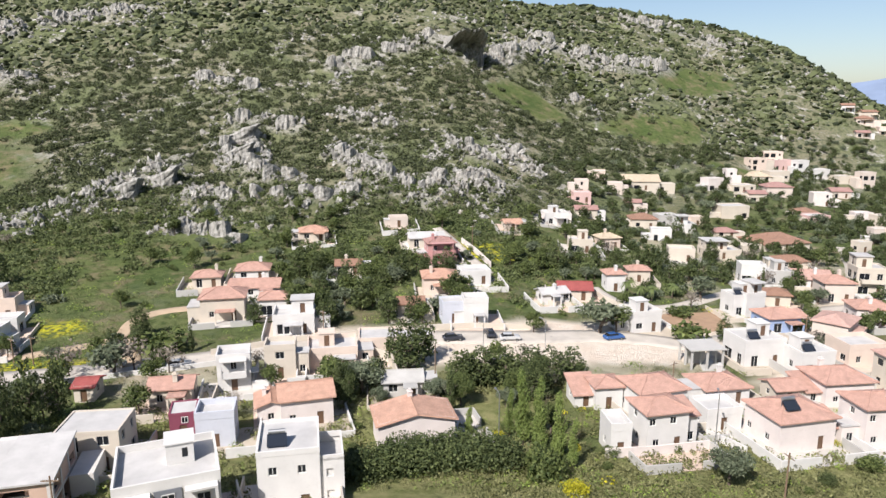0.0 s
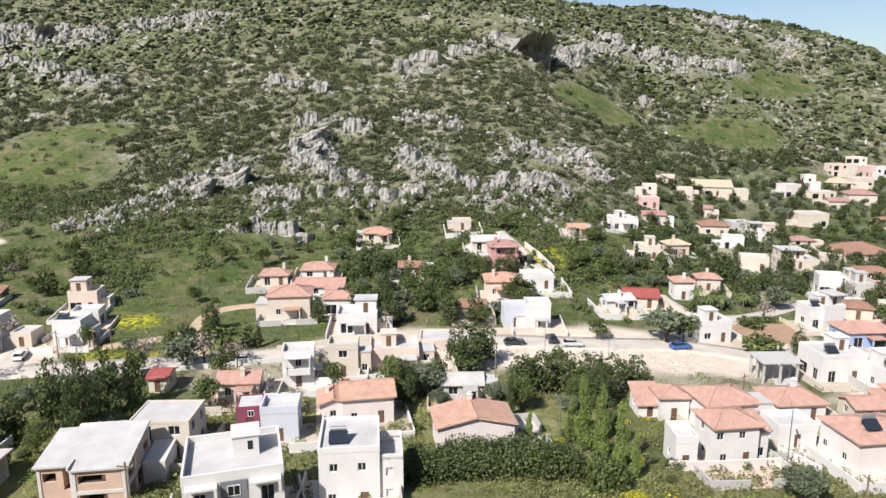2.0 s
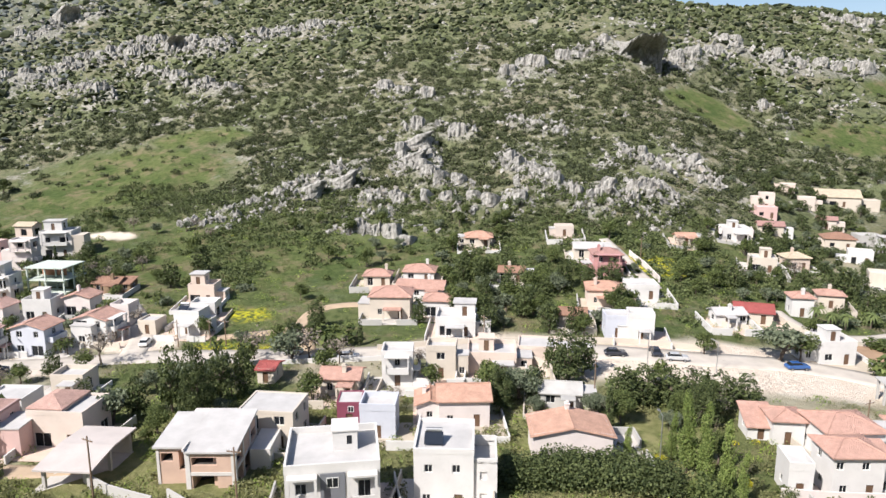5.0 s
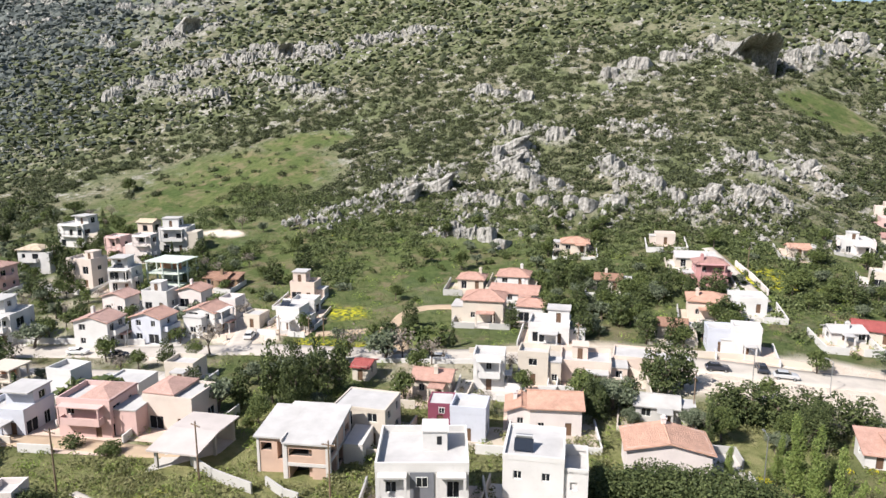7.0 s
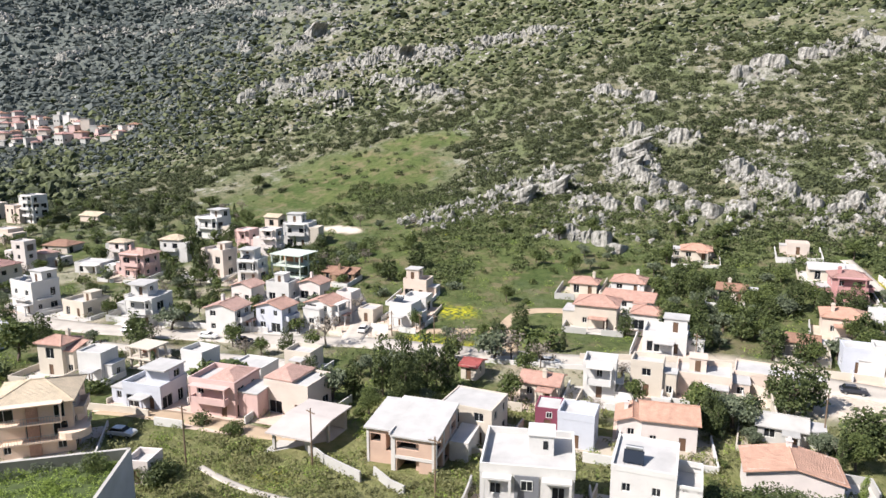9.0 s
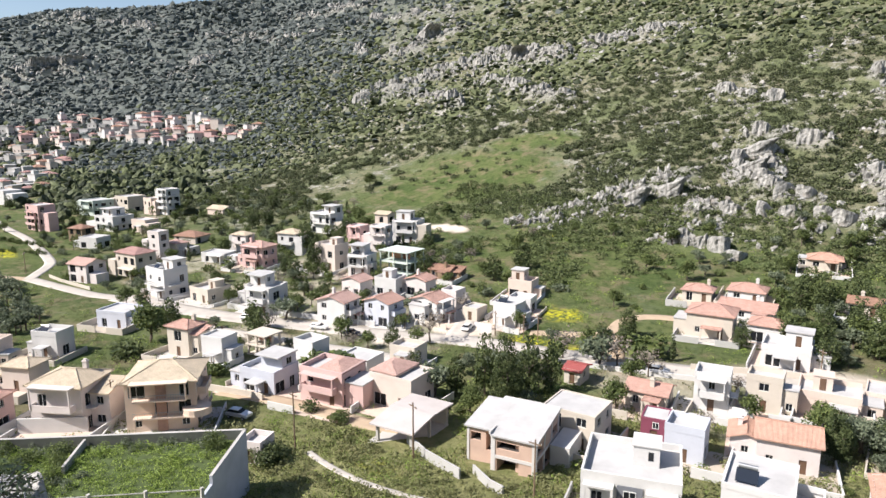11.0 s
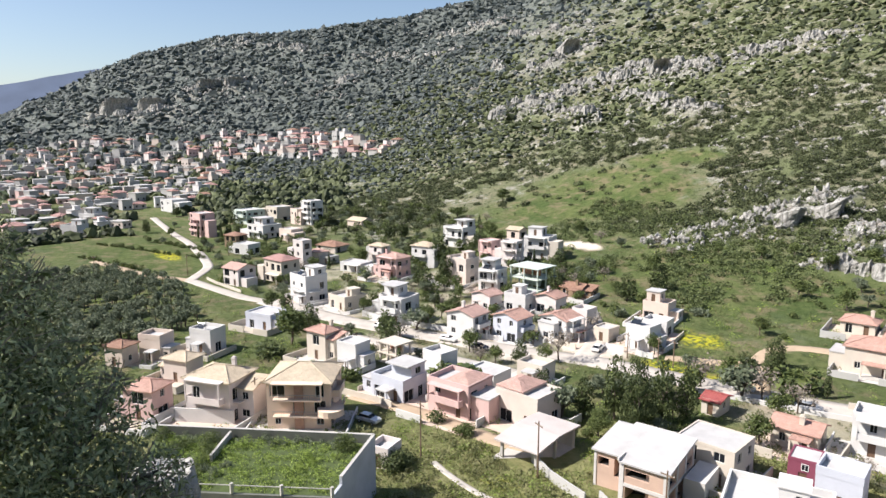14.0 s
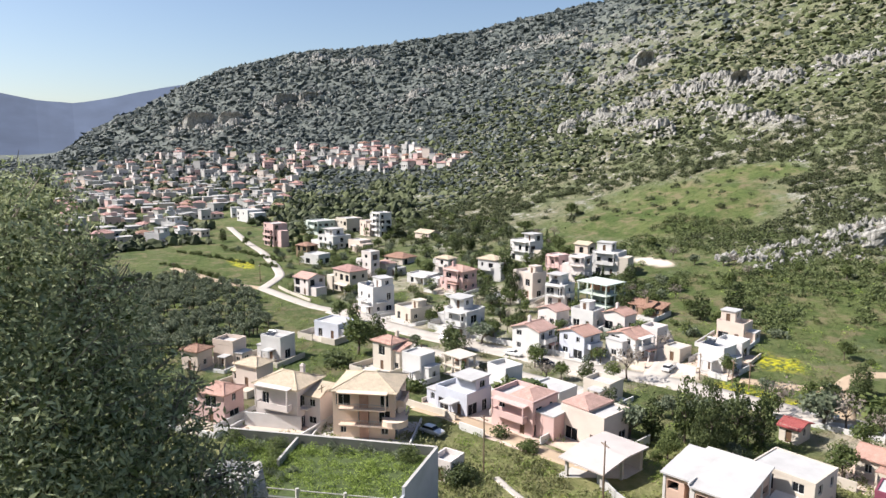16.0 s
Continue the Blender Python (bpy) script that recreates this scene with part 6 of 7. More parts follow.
x, y, r, rng = hill_points(260000, 23)
o = outcrop(x, y)
halo = outcrop(x, y, 2.6)
patch = ramp(fbm(x, y, 16, 4, 31), 0.47, 0.60)
strata = fbm(0.87 * x + 0.49 * y, (0.87 * y - 0.49 * x) * 4.5, 55, 4, 14)
chance = np.where(strata > 0.56, 0.34, 0.03) * patch * ramp(y - foot_line(x), 0, 40) + 0.6 * o * ramp(fbm(x, y, 9, 3, 31), 0.36, 0.56) + 0.30 * halo * patch
keep = (y - foot_line(x) > -30) & (rng.random(len(x)) < chance) & ~village_spur(x, y) & (meadow_at(x, y) < 0.4)
X, Y, R, O = x[keep], y[keep], r[keep], o[keep]
for name, pick, fine, label in (("hill_rocks", R < 280, 2, "pale grey weathered limestone outcrops"), ("far_rocks", R >= 280, 1, "pale limestone streaks high on the hillside")):
    x, y, r, o = X[pick], Y[pick], R[pick], O[pick]
    lumps(name, x, y, (0.3 + 0.6 * rng.random(len(x)) ** 2 + 0.25 * o * rng.random(len(x))) * (0.7 + r / 600), 0.6 + 0.6 * rng.random(len(x)) + 1.6 * o * rng.random(len(x)), ROCK, label, rng, 0.3, fine=fine)

rng = np.random.RandomState(67)
x, y = rng.uniform(-190, 62, 9000), rng.uniform(150, 240, 9000)
band = (y - 150) / 80
keep = (fbm(x, y, 20, 3, 68) + 0.25 * rng.random(len(x)) > 0.80 - 0.38 * band) & open_ground(x, y, 0.8, 1.2) & (y < foot_line(x) + 5)
x, y = x[keep], y[keep]
leafy("slope_bushes", x, y, rng.uniform(0.5, 1.6, len(x)), rng.uniform(0.7, 1.1, len(x)), BUSHES, "green bushes scattered over the lower slope", rng, 0.36)

rng = np.random.RandomState(61)
a, r = np.radians(rng.uniform(60, 92, 5200)), 330 * (900 / 330) ** rng.random(5200)
x, y = -r * np.sin(a), r * np.cos(a)
keep = (y - foot_line(x) < 60) & (y < 250) & (lush_at(x, y) < 0.97) & (fbm(x, y, 40, 3, 63) > 0.42) & open_ground(x, y, 0.5, 1.5) & ~((blob(x, y, -285, 72, 60, 30, 0.1) > 0.05))
x, y, r = x[keep], y[keep], r[keep]
lumps("town_trees", x, y, rng.uniform(1.3, 3.2, len(x)), rng.uniform(0.8, 1.4, len(x)), SHRUB, "dark trees and gardens among the far houses", rng, 0.2)


# ---- weeds and rough grass of the valley ----
def weeds(n, seed, material, label, name, reach=(72, 260), size=0.085, az=(-38, 88), where=None):
    rng = np.random.RandomState(seed)
    a, r = np.radians(rng.uniform(*az, n)), reach[0] * (reach[1] / reach[0]) ** rng.random(n)
    x, y = -r * np.sin(a), r * np.cos(a)
    keep = (fbm(x, y, 12, 3, seed) > 0.42) & (y < foot_line(x) + 20) & (bare_at(x, y) < 0.3)
    keep &= open_ground(x, y, 0.3, 0.4)
    if where is not None:
        keep &= where(x, y)
    x, y, r = x[keep], y[keep], r[keep]
    m = 34
    lobes = np.repeat(np.stack([x, y, ground_at(x, y) + 0.15], -1), m, 0)
    s = np.repeat(rng.uniform(0.3, 1.1, len(x)) ** 1.3 * (0.6 + r / 260), m)
    d = rng.normal(size=(len(s), 3))
    d[:, 2] = np.abs(d[:, 2]) * 0.7
    d /= np.linalg.norm(d, axis=1)[:, None]
    c = lobes + d * s[:, None]
    nrm = d + rng.normal(size=d.shape) * 0.6
    nrm /= np.linalg.norm(nrm, axis=1)[:, None]
    t1 = np.cross(nrm, rng.normal(size=d.shape))
    t1 /= np.linalg.norm(t1, axis=1)[:, None]
    t2 = np.cross(nrm, t1)
    e = (size * rng.uniform(0.6, 1.4, len(s)) * (0.7 + s))[:, None]
    verts = np.stack([c - t1 * e, c - t2 * e * 0.6, c + t1 * e, c + t2 * e * 0.6], 1).reshape(-1, 3)
    q = 4 * np.arange(len(s))[:, None]
    tris = np.concatenate([q + np.array([[0, 1, 2]]), q + np.array([[0, 2, 3]])])
    tagged(new(name, arrays(name, verts, tris, material)), label, name.replace("_", " "), kind="stuff")


build_yards()
weeds(2600, 41, GARDEN_GREEN, "patchy green weeds and low bushes over rough ground", "weeds")
weeds(5200, 42, HERB, "dry grey-green herbs over rough ground", "dry_herbs")
weeds(4200, 45, HERB, "dry grey-green herbs on the near slope", "slope_herbs", (68, 112), 0.11, (-40, 70))
weeds(2400, 46, FRESH, "bright green weeds on the near slope", "slope_weeds", (56, 112), 0.075, (18, 72))
weeds(1500, 43, POPLAR, "fresh light green tufts of grass", "grass_tufts", (72, 180))
weeds(500, 44, YELLOW, "scattered yellow spring flowers", "yellow_flowers", (74, 230), 0.12, where=lambda x, y: blossom_at(x, y) + 0.25 * fbm(x, y, 15, 2, 77) > 0.16)


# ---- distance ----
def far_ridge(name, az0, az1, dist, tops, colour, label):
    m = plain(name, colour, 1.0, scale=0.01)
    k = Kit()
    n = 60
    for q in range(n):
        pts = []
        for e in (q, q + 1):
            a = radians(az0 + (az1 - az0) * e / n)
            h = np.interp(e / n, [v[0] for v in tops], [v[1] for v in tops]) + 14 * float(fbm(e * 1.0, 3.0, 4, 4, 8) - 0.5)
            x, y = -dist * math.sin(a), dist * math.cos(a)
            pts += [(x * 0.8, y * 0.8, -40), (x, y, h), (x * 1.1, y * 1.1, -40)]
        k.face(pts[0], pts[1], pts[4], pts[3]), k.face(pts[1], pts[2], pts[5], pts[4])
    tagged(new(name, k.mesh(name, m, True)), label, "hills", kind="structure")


# Both ridges have their distance haze painted in as a blue base colour.
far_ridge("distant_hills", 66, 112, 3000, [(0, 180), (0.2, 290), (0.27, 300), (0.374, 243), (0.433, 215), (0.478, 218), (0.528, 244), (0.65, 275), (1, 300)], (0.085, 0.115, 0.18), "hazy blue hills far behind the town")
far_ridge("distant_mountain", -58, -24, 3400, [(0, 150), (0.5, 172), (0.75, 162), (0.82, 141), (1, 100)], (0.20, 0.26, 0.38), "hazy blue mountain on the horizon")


# ---- garden terrace below the viewpoint ----
def garden_terrace():
    top = 12.0
    A, B, C, D = Vector((-90.3, 22.2, 0)), Vector((-70.1, 43.3, 0)), Vector((-61.6, 32.6, 0)), Vector((-76.8, 15.9, 0))
    mid = (A + B + C + D) / 4
    ob = thing("garden_terrace", mid.x, mid.y, 0, 0, "walled garden terrace overgrown with bright green weeds", "garden")
    P = lambda p, z: (p.x - mid.x, p.y - mid.y, z)
    k = Kit()
    k.face(P(A, top - 1.2), P(D, top - 1.2), P(C, top - 1.2), P(B, top - 1.2))
    part("soil", k, SOIL_LUSH, ob)

    def wall(a, b, z1, name="wall", thick=0.35, mat=None, z0=-1.0):
        d = (b - a).normalized()
        s = Vector((-d.y, d.x, 0)) * thick / 2
        q = Kit()
        q.v = [P(p, z0) for p in (a - s, b - s, b + s, a + s)] + [P(p, z1) for p in (a - s, b - s, b + s, a + s)]
        q.f = [(3, 2, 1, 0), (4, 5, 6, 7), (0, 1, 5, 4), (1, 2, 6, 5), (2, 3, 7, 6), (3, 0, 4, 7)]
        part(name, q, mat or GREY_WALL, ob)

    M, N = A.lerp(B, 0.35), D.lerp(C, 0.27)
    wall(A, B, top, mat=MOSSY), wall(B, C.lerp(B, 0.18), top), wall(C, C.lerp(B, 0.179), top - 0.9), wall(C, D, top - 1.1, mat=MOSSY)
    wall(M.lerp(N, 0.02), M.lerp(N, 0.5), top - 0.25, "dividing_wall", 0.3, CONCRETE)
    for a, b in ((A, B), (B, C.lerp(B, 0.18))):
        wall(a, b, top + 0.07, "coping", 0.38, CONCRETE, top + 0.003)
    for q in range(5):
        p = C.lerp(D, q / 4)
        k = Kit()
        k.box(p.x - mid.x - 0.16, p.y - mid.y - 0.16, top - 1.1, p.x - mid.x + 0.16, p.y - mid.y + 0.16, top + 0.1)
        part("post", k, CONCRETE, ob)
    wall(C.lerp(D, 0.01), C.lerp(D, 0.99), top - 0.1, "rail", 0.08, CONCRETE, top - 0.2)
    rng = np.random.RandomState(5)
    n = 520
    u, v = rng.random(n), rng.random(n)
    base = np.array([[*(A.lerp(B, a).lerp(D.lerp(C, a), b)).xy, 0] for a, b in zip(u * 0.94 + 0.03, v * 0.9 + 0.05)])
    base[:, 2] = top - 1.15
    lob = [(*b, rng.uniform(0.25, 0.8), rng.uniform(0.08, 0.4) + 0.8 * rng.random() ** 4) for b in base]
    tagged(new("garden_weeds", arrays("garden_weeds", *leaf_cloud(rng, lob, 34000, 0.10), GARDEN_GREEN)), "thick bright green weeds filling a walled garden", "weeds", kind="stuff")
    inside = lambda u, v: A.lerp(B, u).lerp(D.lerp(C, u), v)
    for name, mat, count, leaf, ask, label in (
        ("garden_herbs", OLIVE, 7000, 0.10, [(rng.uniform(0.02, 0.98), rng.uniform(0.02, 0.16), rng.uniform(0.25, 0.6)) for q in range(46)] + [(rng.uniform(0.22, 0.42), rng.uniform(0.55, 0.95), rng.uniform(0.3, 0.6)) for q in range(16)], "grey-green herbs along the garden wall"),
        ("garden_bushes", BROAD, 13000, 0.10, [(rng.uniform(0.0, 0.3), rng.uniform(0.05, 0.8), rng.uniform(0.5, 1.1)) for q in range(24)] + [(rng.uniform(0.88, 0.95), rng.uniform(0.1, 0.4), rng.uniform(0.5, 0.9)) for q in range(9)], "overgrown leafy bushes in a walled garden")):
        spots = []
        for u, v, r in ask:
            w = inside(u, v)
            spots.append((w.x, w.y, top - 1.1 + r * 0.55 + (rng.uniform(0, 1.0) if u > 0.87 else 0), r, r * rng.uniform(0.7, 1.2)))
        tagged(new(name, arrays(name, *leaf_cloud(rng, spots, count, leaf), mat)), label, "garden plants", kind="stuff")


SOIL_LUSH = plain("garden_soil", (0.07, 0.10, 0.025), 0.95, scale=1.5, depth=0.5)
MOSSY = plaster("mossy_concrete", (0.16, 0.165, 0.14), 0.6)
GREY_WALL = plaster("grey_render", (0.42, 0.44, 0.49), 0.8)
garden_terrace()


# ---- free walls ----
def long_wall(points, tall, thick, wall, label):
    made = None
    for a, b in zip(points, points[1:]):
        n = max(1, int(math.hypot(b[0] - a[0], b[1] - a[1]) / 3))
        for q in range(n):
            p0, p1 = Vector((*a, 0)).lerp(Vector((*b, 0)), q / n), Vector((*a, 0)).lerp(Vector((*b, 0)), (q + 1) / n)
            if made is None:
                made = thing("retaining_wall", p0.x, p0.y, 0, None, label, "retaining wall", "retaining walls")
            o = made.matrix_basis.translation
            d = (p1 - p0).normalized()
            s = Vector((-d.y, d.x, 0)) * thick / 2
            k = Kit()
            c = [(p0 - s, height(p0.x, p0.y)), (p1 - s, height(p1.x, p1.y)), (p1 + s, height(p1.x, p1.y)), (p0 + s, height(p0.x, p0.y))]
            k.v = [(p.x - o.x, p.y - o.y, g - 0.8 - o.z) for p, g in c] + [(p.x - o.x, p.y - o.y, g + tall - o.z) for p, g in c]
            k.f = [(3, 2, 1, 0), (4, 5, 6, 7), (0, 1, 5, 4), (1, 2, 6, 5), (2, 3, 7, 6), (3, 0, 4, 7)]
            part("section", k, WALL_MAT[wall], made)


for pts, tall, wall, label in (
    ([(-64.3, 66.3), (-58.7, 64.0), (-51.1, 62.3)], 1.5, "grey", "pale concrete wall stepping down a weedy slope"),
    ([(-50.8, 64.8), (-46.5, 62.5), (-43.8, 61.7)], 1.3, "grey", "pale concrete wall below an unfinished house"),
    ([(21.7, 83.2), (28.2, 84.2), (36.9, 86.4)], 1.4, "pinkwhite", "pale plastered wall below the white houses"),
    ([(38.0, 90.3), (40.0, 87.5), (41.5, 85.0)], 1.2, "white", "white yard wall beside the grass slope"),
    ([(-106.3, 58.9), (-97.7, 61.6), (-94.4, 62.1)], 1.2, "cream", "low cream wall beside a dirt drive"),
    ([(36.2, 165), (38.5, 157), (42, 151), (50, 150.5)], 1.4, "cream", "cream wall along a side lane"),
    ([(-15.7, 122.0), (-9.5, 117.5), (-7.7, 109.2)], 2.2, "cream", "tall cream retaining wall below the road"),
    ([(5.5, 196), (9.6, 187.1), (12.8, 177)], 1.6, "pinkwhite", "pinkish wall climbing beside a lane"),
    ([(-112.8, 30.7), (-105.0, 37.9)], 2.5, "white", "white coped wall above a garden"),
    ([(-199.8, 76.5), (-216.8, 75.0), (-226, 75)], 0.9, "cream", "low cream wall along the country road"),
    ([(-44, 121.8), (-30, 127.8), (-12, 132.5), (6, 135.5), (22, 136)], 1.2, "cream", "low pale wall along the village road"),
    ([(-66, 110.3), (-48, 115.2), (-28, 121.6)], 0.9, "white", "low white wall along the village road"),
    ([(-150, 92), (-128, 99.5), (-112, 105)], 1.3, "white", "white wall along the village road"),
):
    long_wall(pts, tall, 0.25, wall, label)


# ---- poles and cars ----
def utility_pole(x, y, tall, lamp):
    ob = thing("street_lamp" if lamp else "utility_pole", x, y, random.Random(int(x * 7)).uniform(0, 180), None,
               "slim grey street lamp beside the houses" if lamp else "weathered wooden utility pole with a crossarm", "street lamp" if lamp else "utility pole", "poles of the village")
    k = Kit()
    k.tube((0, 0, -0.8), (0, 0, tall), 0.13 if not lamp else 0.09, 0.09 if not lamp else 0.06, 8)
    part("pole", k, METAL if lamp else WOOD, ob)
    k = Kit()
    if lamp:
        k.tube((0, 0, tall - 0.05), (1.1, 0, tall + 0.25), 0.04, 0.03, 6)
        part("arm", k, METAL, ob)
        k = Kit()
        k.box(0.95, -0.12, tall + 0.16, 1.55, 0.12, tall + 0.28)
        part("lamp_head", k, METAL, ob)
    else:
        k.box(-0.9, -0.06, tall - 0.6, 0.9, 0.06, tall - 0.48)
        part("crossarm", k, WOOD, ob)
        for q in (-0.8, -0.4, 0.4, 0.8):
            k = Kit()
            k.tube((q, 0, tall - 0.49), (q, 0, tall - 0.3), 0.05, 0.035, 6)
            part("insulator", k, FRAME, ob)


for n, (x, y, tall) in enumerate((
    (-75.2, 54.4, 8.8), (-40.2, 63.0, 7.9), (7.7, 86.3, 7.8), (37.4, 85.7, 8.5), (41.0, 73.5, 6.2), (-1.3, 106.7, 7.8), (20.0, 126.1, 5.6), (-78.7, 117.5, 5.8), (-59.6, 62.6, 8.5), (7.1, 109.2, 6.3),
    (7.7, 123.0, 6.3), (-104.9, 41.7, 7.4), (-124.5, 73.0, 5.6), (8.5, 192.5, 6.7), (-75.3, 117.8, 6.0), (-114.4, 102.8, 5.0), (-85.5, 116.4, 5.7), (75.4, 134.5, 5.6), (39.0, 108.1, 5.0), (-251.8, 45.7, 8.0), (-236.9, 72.0, 7.1), (-24.3, 131.8, 5.2))):
    utility_pole(x, y, tall, n in (2, 3, 6, 10, 15))

CAR_PAINT = {c: plain("car_paint_" + c, v, 0.25, 0.3, 1.0, 0.05) for c, v in (("silver", (0.55, 0.56, 0.57)), ("white", (0.78, 0.78, 0.77)), ("dark", (0.04, 0.045, 0.06)), ("blue", (0.05, 0.13, 0.35)), ("red", (0.4, 0.03, 0.03)))}
LAMP = plain("car_lamp", (0.8, 0.8, 0.75), 0.2)


def car(x, y, turn, colour):
    ob = thing("car", x, y, turn, height(x, y) + 0.14, "%s parked car with dark windows" % {"dark": "black compact", "silver": "silver-grey compact", "white": "white compact", "blue": "dark blue compact", "red": "red compact"}[colour], "car", "parked cars")
    bm = bmesh.new()
    prof = [(-2.1, 0.3), (-2.1, 0.75), (-1.9, 0.9), (-1.2, 0.95), (1.0, 0.98), (1.9, 0.85), (2.1, 0.7), (2.1, 0.3)]
    for s in (-0.85, 0.85):
        [bm.verts.new((px, s, pz)) for px, pz in prof]
    bm.verts.ensure_lookup_table()
    n = len(prof)
    bm.faces.new(bm.verts[:n]), bm.faces.new(bm.verts[n:][::-1])
    for q in range(n):
        bm.faces.new((bm.verts[q], bm.verts[n + q], bm.verts[n + (q + 1) % n], bm.verts[(q + 1) % n]))
    bmesh.ops.recalc_face_normals(bm, faces=bm.faces)
    bmesh.ops.bevel(bm, geom=list(bm.edges), offset=0.06, segments=1, affect="EDGES")
    me = bpy.data.meshes.new("body")
    bm.to_mesh(me), bm.free()
    me.materials.append(CAR_PAINT[colour])
    part("body", me, None, ob)
    for name, a, mat, z0, z1 in (("cabin_glass", 0.0, GLASS, 0.93, 1.36), ("car_roof", 0.02, CAR_PAINT[colour], 1.36, 1.42)):
        k = Kit()
        lo = [(-1.75 + 3.1 * a, -0.74), (0.95, -0.74), (0.95, 0.74), (-1.75 + 3.1 * a, 0.74)] if name == "cabin_glass" else [(-1.35, -0.62), (0.35, -0.62), (0.35, 0.62), (-1.35, 0.62)]
        hi = [(-1.35, -0.62), (0.35, -0.62), (0.35, 0.62), (-1.35, 0.62)] if name == "cabin_glass" else [(-1.3, -0.57), (0.3, -0.57), (0.3, 0.57), (-1.3, 0.57)]
        k.v = [(*p, z0) for p in lo] + [(*p, z1) for p in hi]
        k.f = [(3, 2, 1, 0), (4, 5, 6, 7), (0, 1, 5, 4), (1, 2, 6, 5), (2, 3, 7, 6), (3, 0, 4, 7)]
        part(name, k, mat, ob)
    for wx in (-1.3, 1.3):
        for wy in (-0.82, 0.82):
            k = Kit()
            k.tube((wx, wy - 0.1, 0.18), (wx, wy + 0.1, 0.18), 0.31, n=12)
            tyre = part("wheel", k, DARK, ob)
            k = Kit()
            k.tube((wx, wy - 0.11, 0.18), (wx, wy + 0.11, 0.18), 0.18, n=10)
            part("rim", k, METAL, tyre)
    for s in (-0.6, 0.6):
        k = Kit()
        k.box(2.06, s - 0.18, 0.58, 2.12, s + 0.18, 0.74)
        part("headlight", k, LAMP, ob)


for x, y, turn, c in ((-91.5, 55.6, 20, "silver"), (-111.2, 97.0, 20, "dark"), (-4.5, 130.6, 10, "white"), (2.0, 128.6, 12, "dark"), (9.5, 131.4, 100, "dark"), (13.4, 129.3, 5, "silver"), (34.8, 131.6, 15, "blue"),
                      (-120.5, 95.4, 22, "white"), (-93.0, 116.0, 110, "white"), (-38.3, 79.1, 100, "dark"), (-139.5, 89.0, 15, "white"), (-60.0, 116.8, 15, "silver"), (-48.0, 116.5, 18, "silver")):
    car(x, y, turn, c)


# ---- the viewpoint: an old olive tree and limestone beside it ----
def at_angle(az, up, dist):
    a, e = radians(az), radians(up)
    return (-dist * math.sin(a) * math.cos(e), dist * math.cos(a) * math.cos(e), EYE + dist * math.sin(e))


def near_olive():
    rng, rr = np.random.RandomState(3), random.Random(3)
    lob = [(*at_angle(az, up, d), r, r * 0.85) for az, up, d, r in (
        (91, -6, 8.6, 0.85), (97, -8, 8.0, 1.2), (86, -12, 8.4, 0.55), (89, -15, 8.0, 0.95), (83.5, -18, 8.2, 0.6), (81, -22, 7.9, 0.55), (86, -24, 7.8, 0.95), (79.5, -27, 7.7, 0.6), (92, -20, 7.6, 1.2),
        (79, -18.5, 8.2, 0.22), (95, -28, 7.2, 1.2), (84, -31, 7.5, 0.85), (86, -8.5, 8.7, 0.35), (84, -10.5, 8.6, 0.25), (77.5, -29, 7.8, 0.4), (76.5, -25.5, 8.0, 0.3), (76.0, -32, 7.6, 0.45))]
    base = at_angle(90, -15, 7.9)
    ob = new("old_olive_tree")
    ob.matrix_basis = pose(base[0], base[1], height(base[0], base[1]))
    tagged(ob, "large gnarled olive tree with silvery green leaves", "tree")
    o = ob.matrix_basis.translation
    lob = [(x - o.x, y - o.y, z - o.z, a, b) for x, y, z, a, b in lob]
    k = Kit()
    top = Vector((0, 0, 1.7))
    k.tube((0.1, 0.05, -0.7), (0.0, 0.1, 0.9), 0.34, 0.27, 10), k.tube((0.0, 0.1, 0.9), top, 0.27, 0.22, 10)
    for x, y, z, a, b in lob:
        m = top.lerp(Vector((x, y, z)), 0.5) + Vector((rr.uniform(-0.2, 0.2), rr.uniform(-0.2, 0.2), 0.2))
        k.tube(top, m, 0.11, 0.07, 6), k.tube(m, (x, y, z), 0.07, 0.025, 6)
    part("trunk", k, BARK, ob)
    twigs = Kit()
    for x, y, z, a, b in lob:
        for q in range(26):
            d = Vector((rr.gauss(0, 1), rr.gauss(0, 1), rr.gauss(0.3, 0.8))).normalized()
            s = Vector((x, y, z)) + d * a * 0.3
            twigs.tube(s, s + d * a * rr.uniform(0.6, 0.95), 0.012, 0.004, 3)
    part("twig_mass", twigs, PALE_TWIG, ob, "fine pale twigs")
    part("crown", arrays("crown", *narrow_leaves(rng, lob, 62000, 0.036), NEAR_OLIVE), None, ob)
    # Inner leaves take a darker green, putting the crown's shade into the colour.
    part("inner_leaves", arrays("inner_leaves", *narrow_leaves(rng, [(x, y, z, a * 0.8, b * 0.8) for x, y, z, a, b in lob], 2500, 0.06), BROAD), None, ob, "inner foliage coloured darker as crown shade")


def narrow_leaves(rng, lob, count, size):
    v, t = leaf_cloud(rng, lob, count, size)
    c = v.reshape(-1, 3, 3)
    end = (c[:, 1:2] + c[:, 2:3]) / 2
    axis, side, mid = end - c[:, 0:1], (c[:, 2:3] - c[:, 1:2]) * 0.28, (end + c[:, 0:1]) / 2
    c = np.concatenate([mid - axis * 0.75, mid - side, mid + axis * 0.75, mid + side], 1)
    o = 4 * np.arange(count)[:, None]
    return c.reshape(-1, 3), np.concatenate([o + np.array([[0, 1, 2]]), o + np.array([[0, 2, 3]])])


PALE_TWIG = plain("pale_twig", (0.24, 0.21, 0.17), 0.8, scale=10)
near_olive()


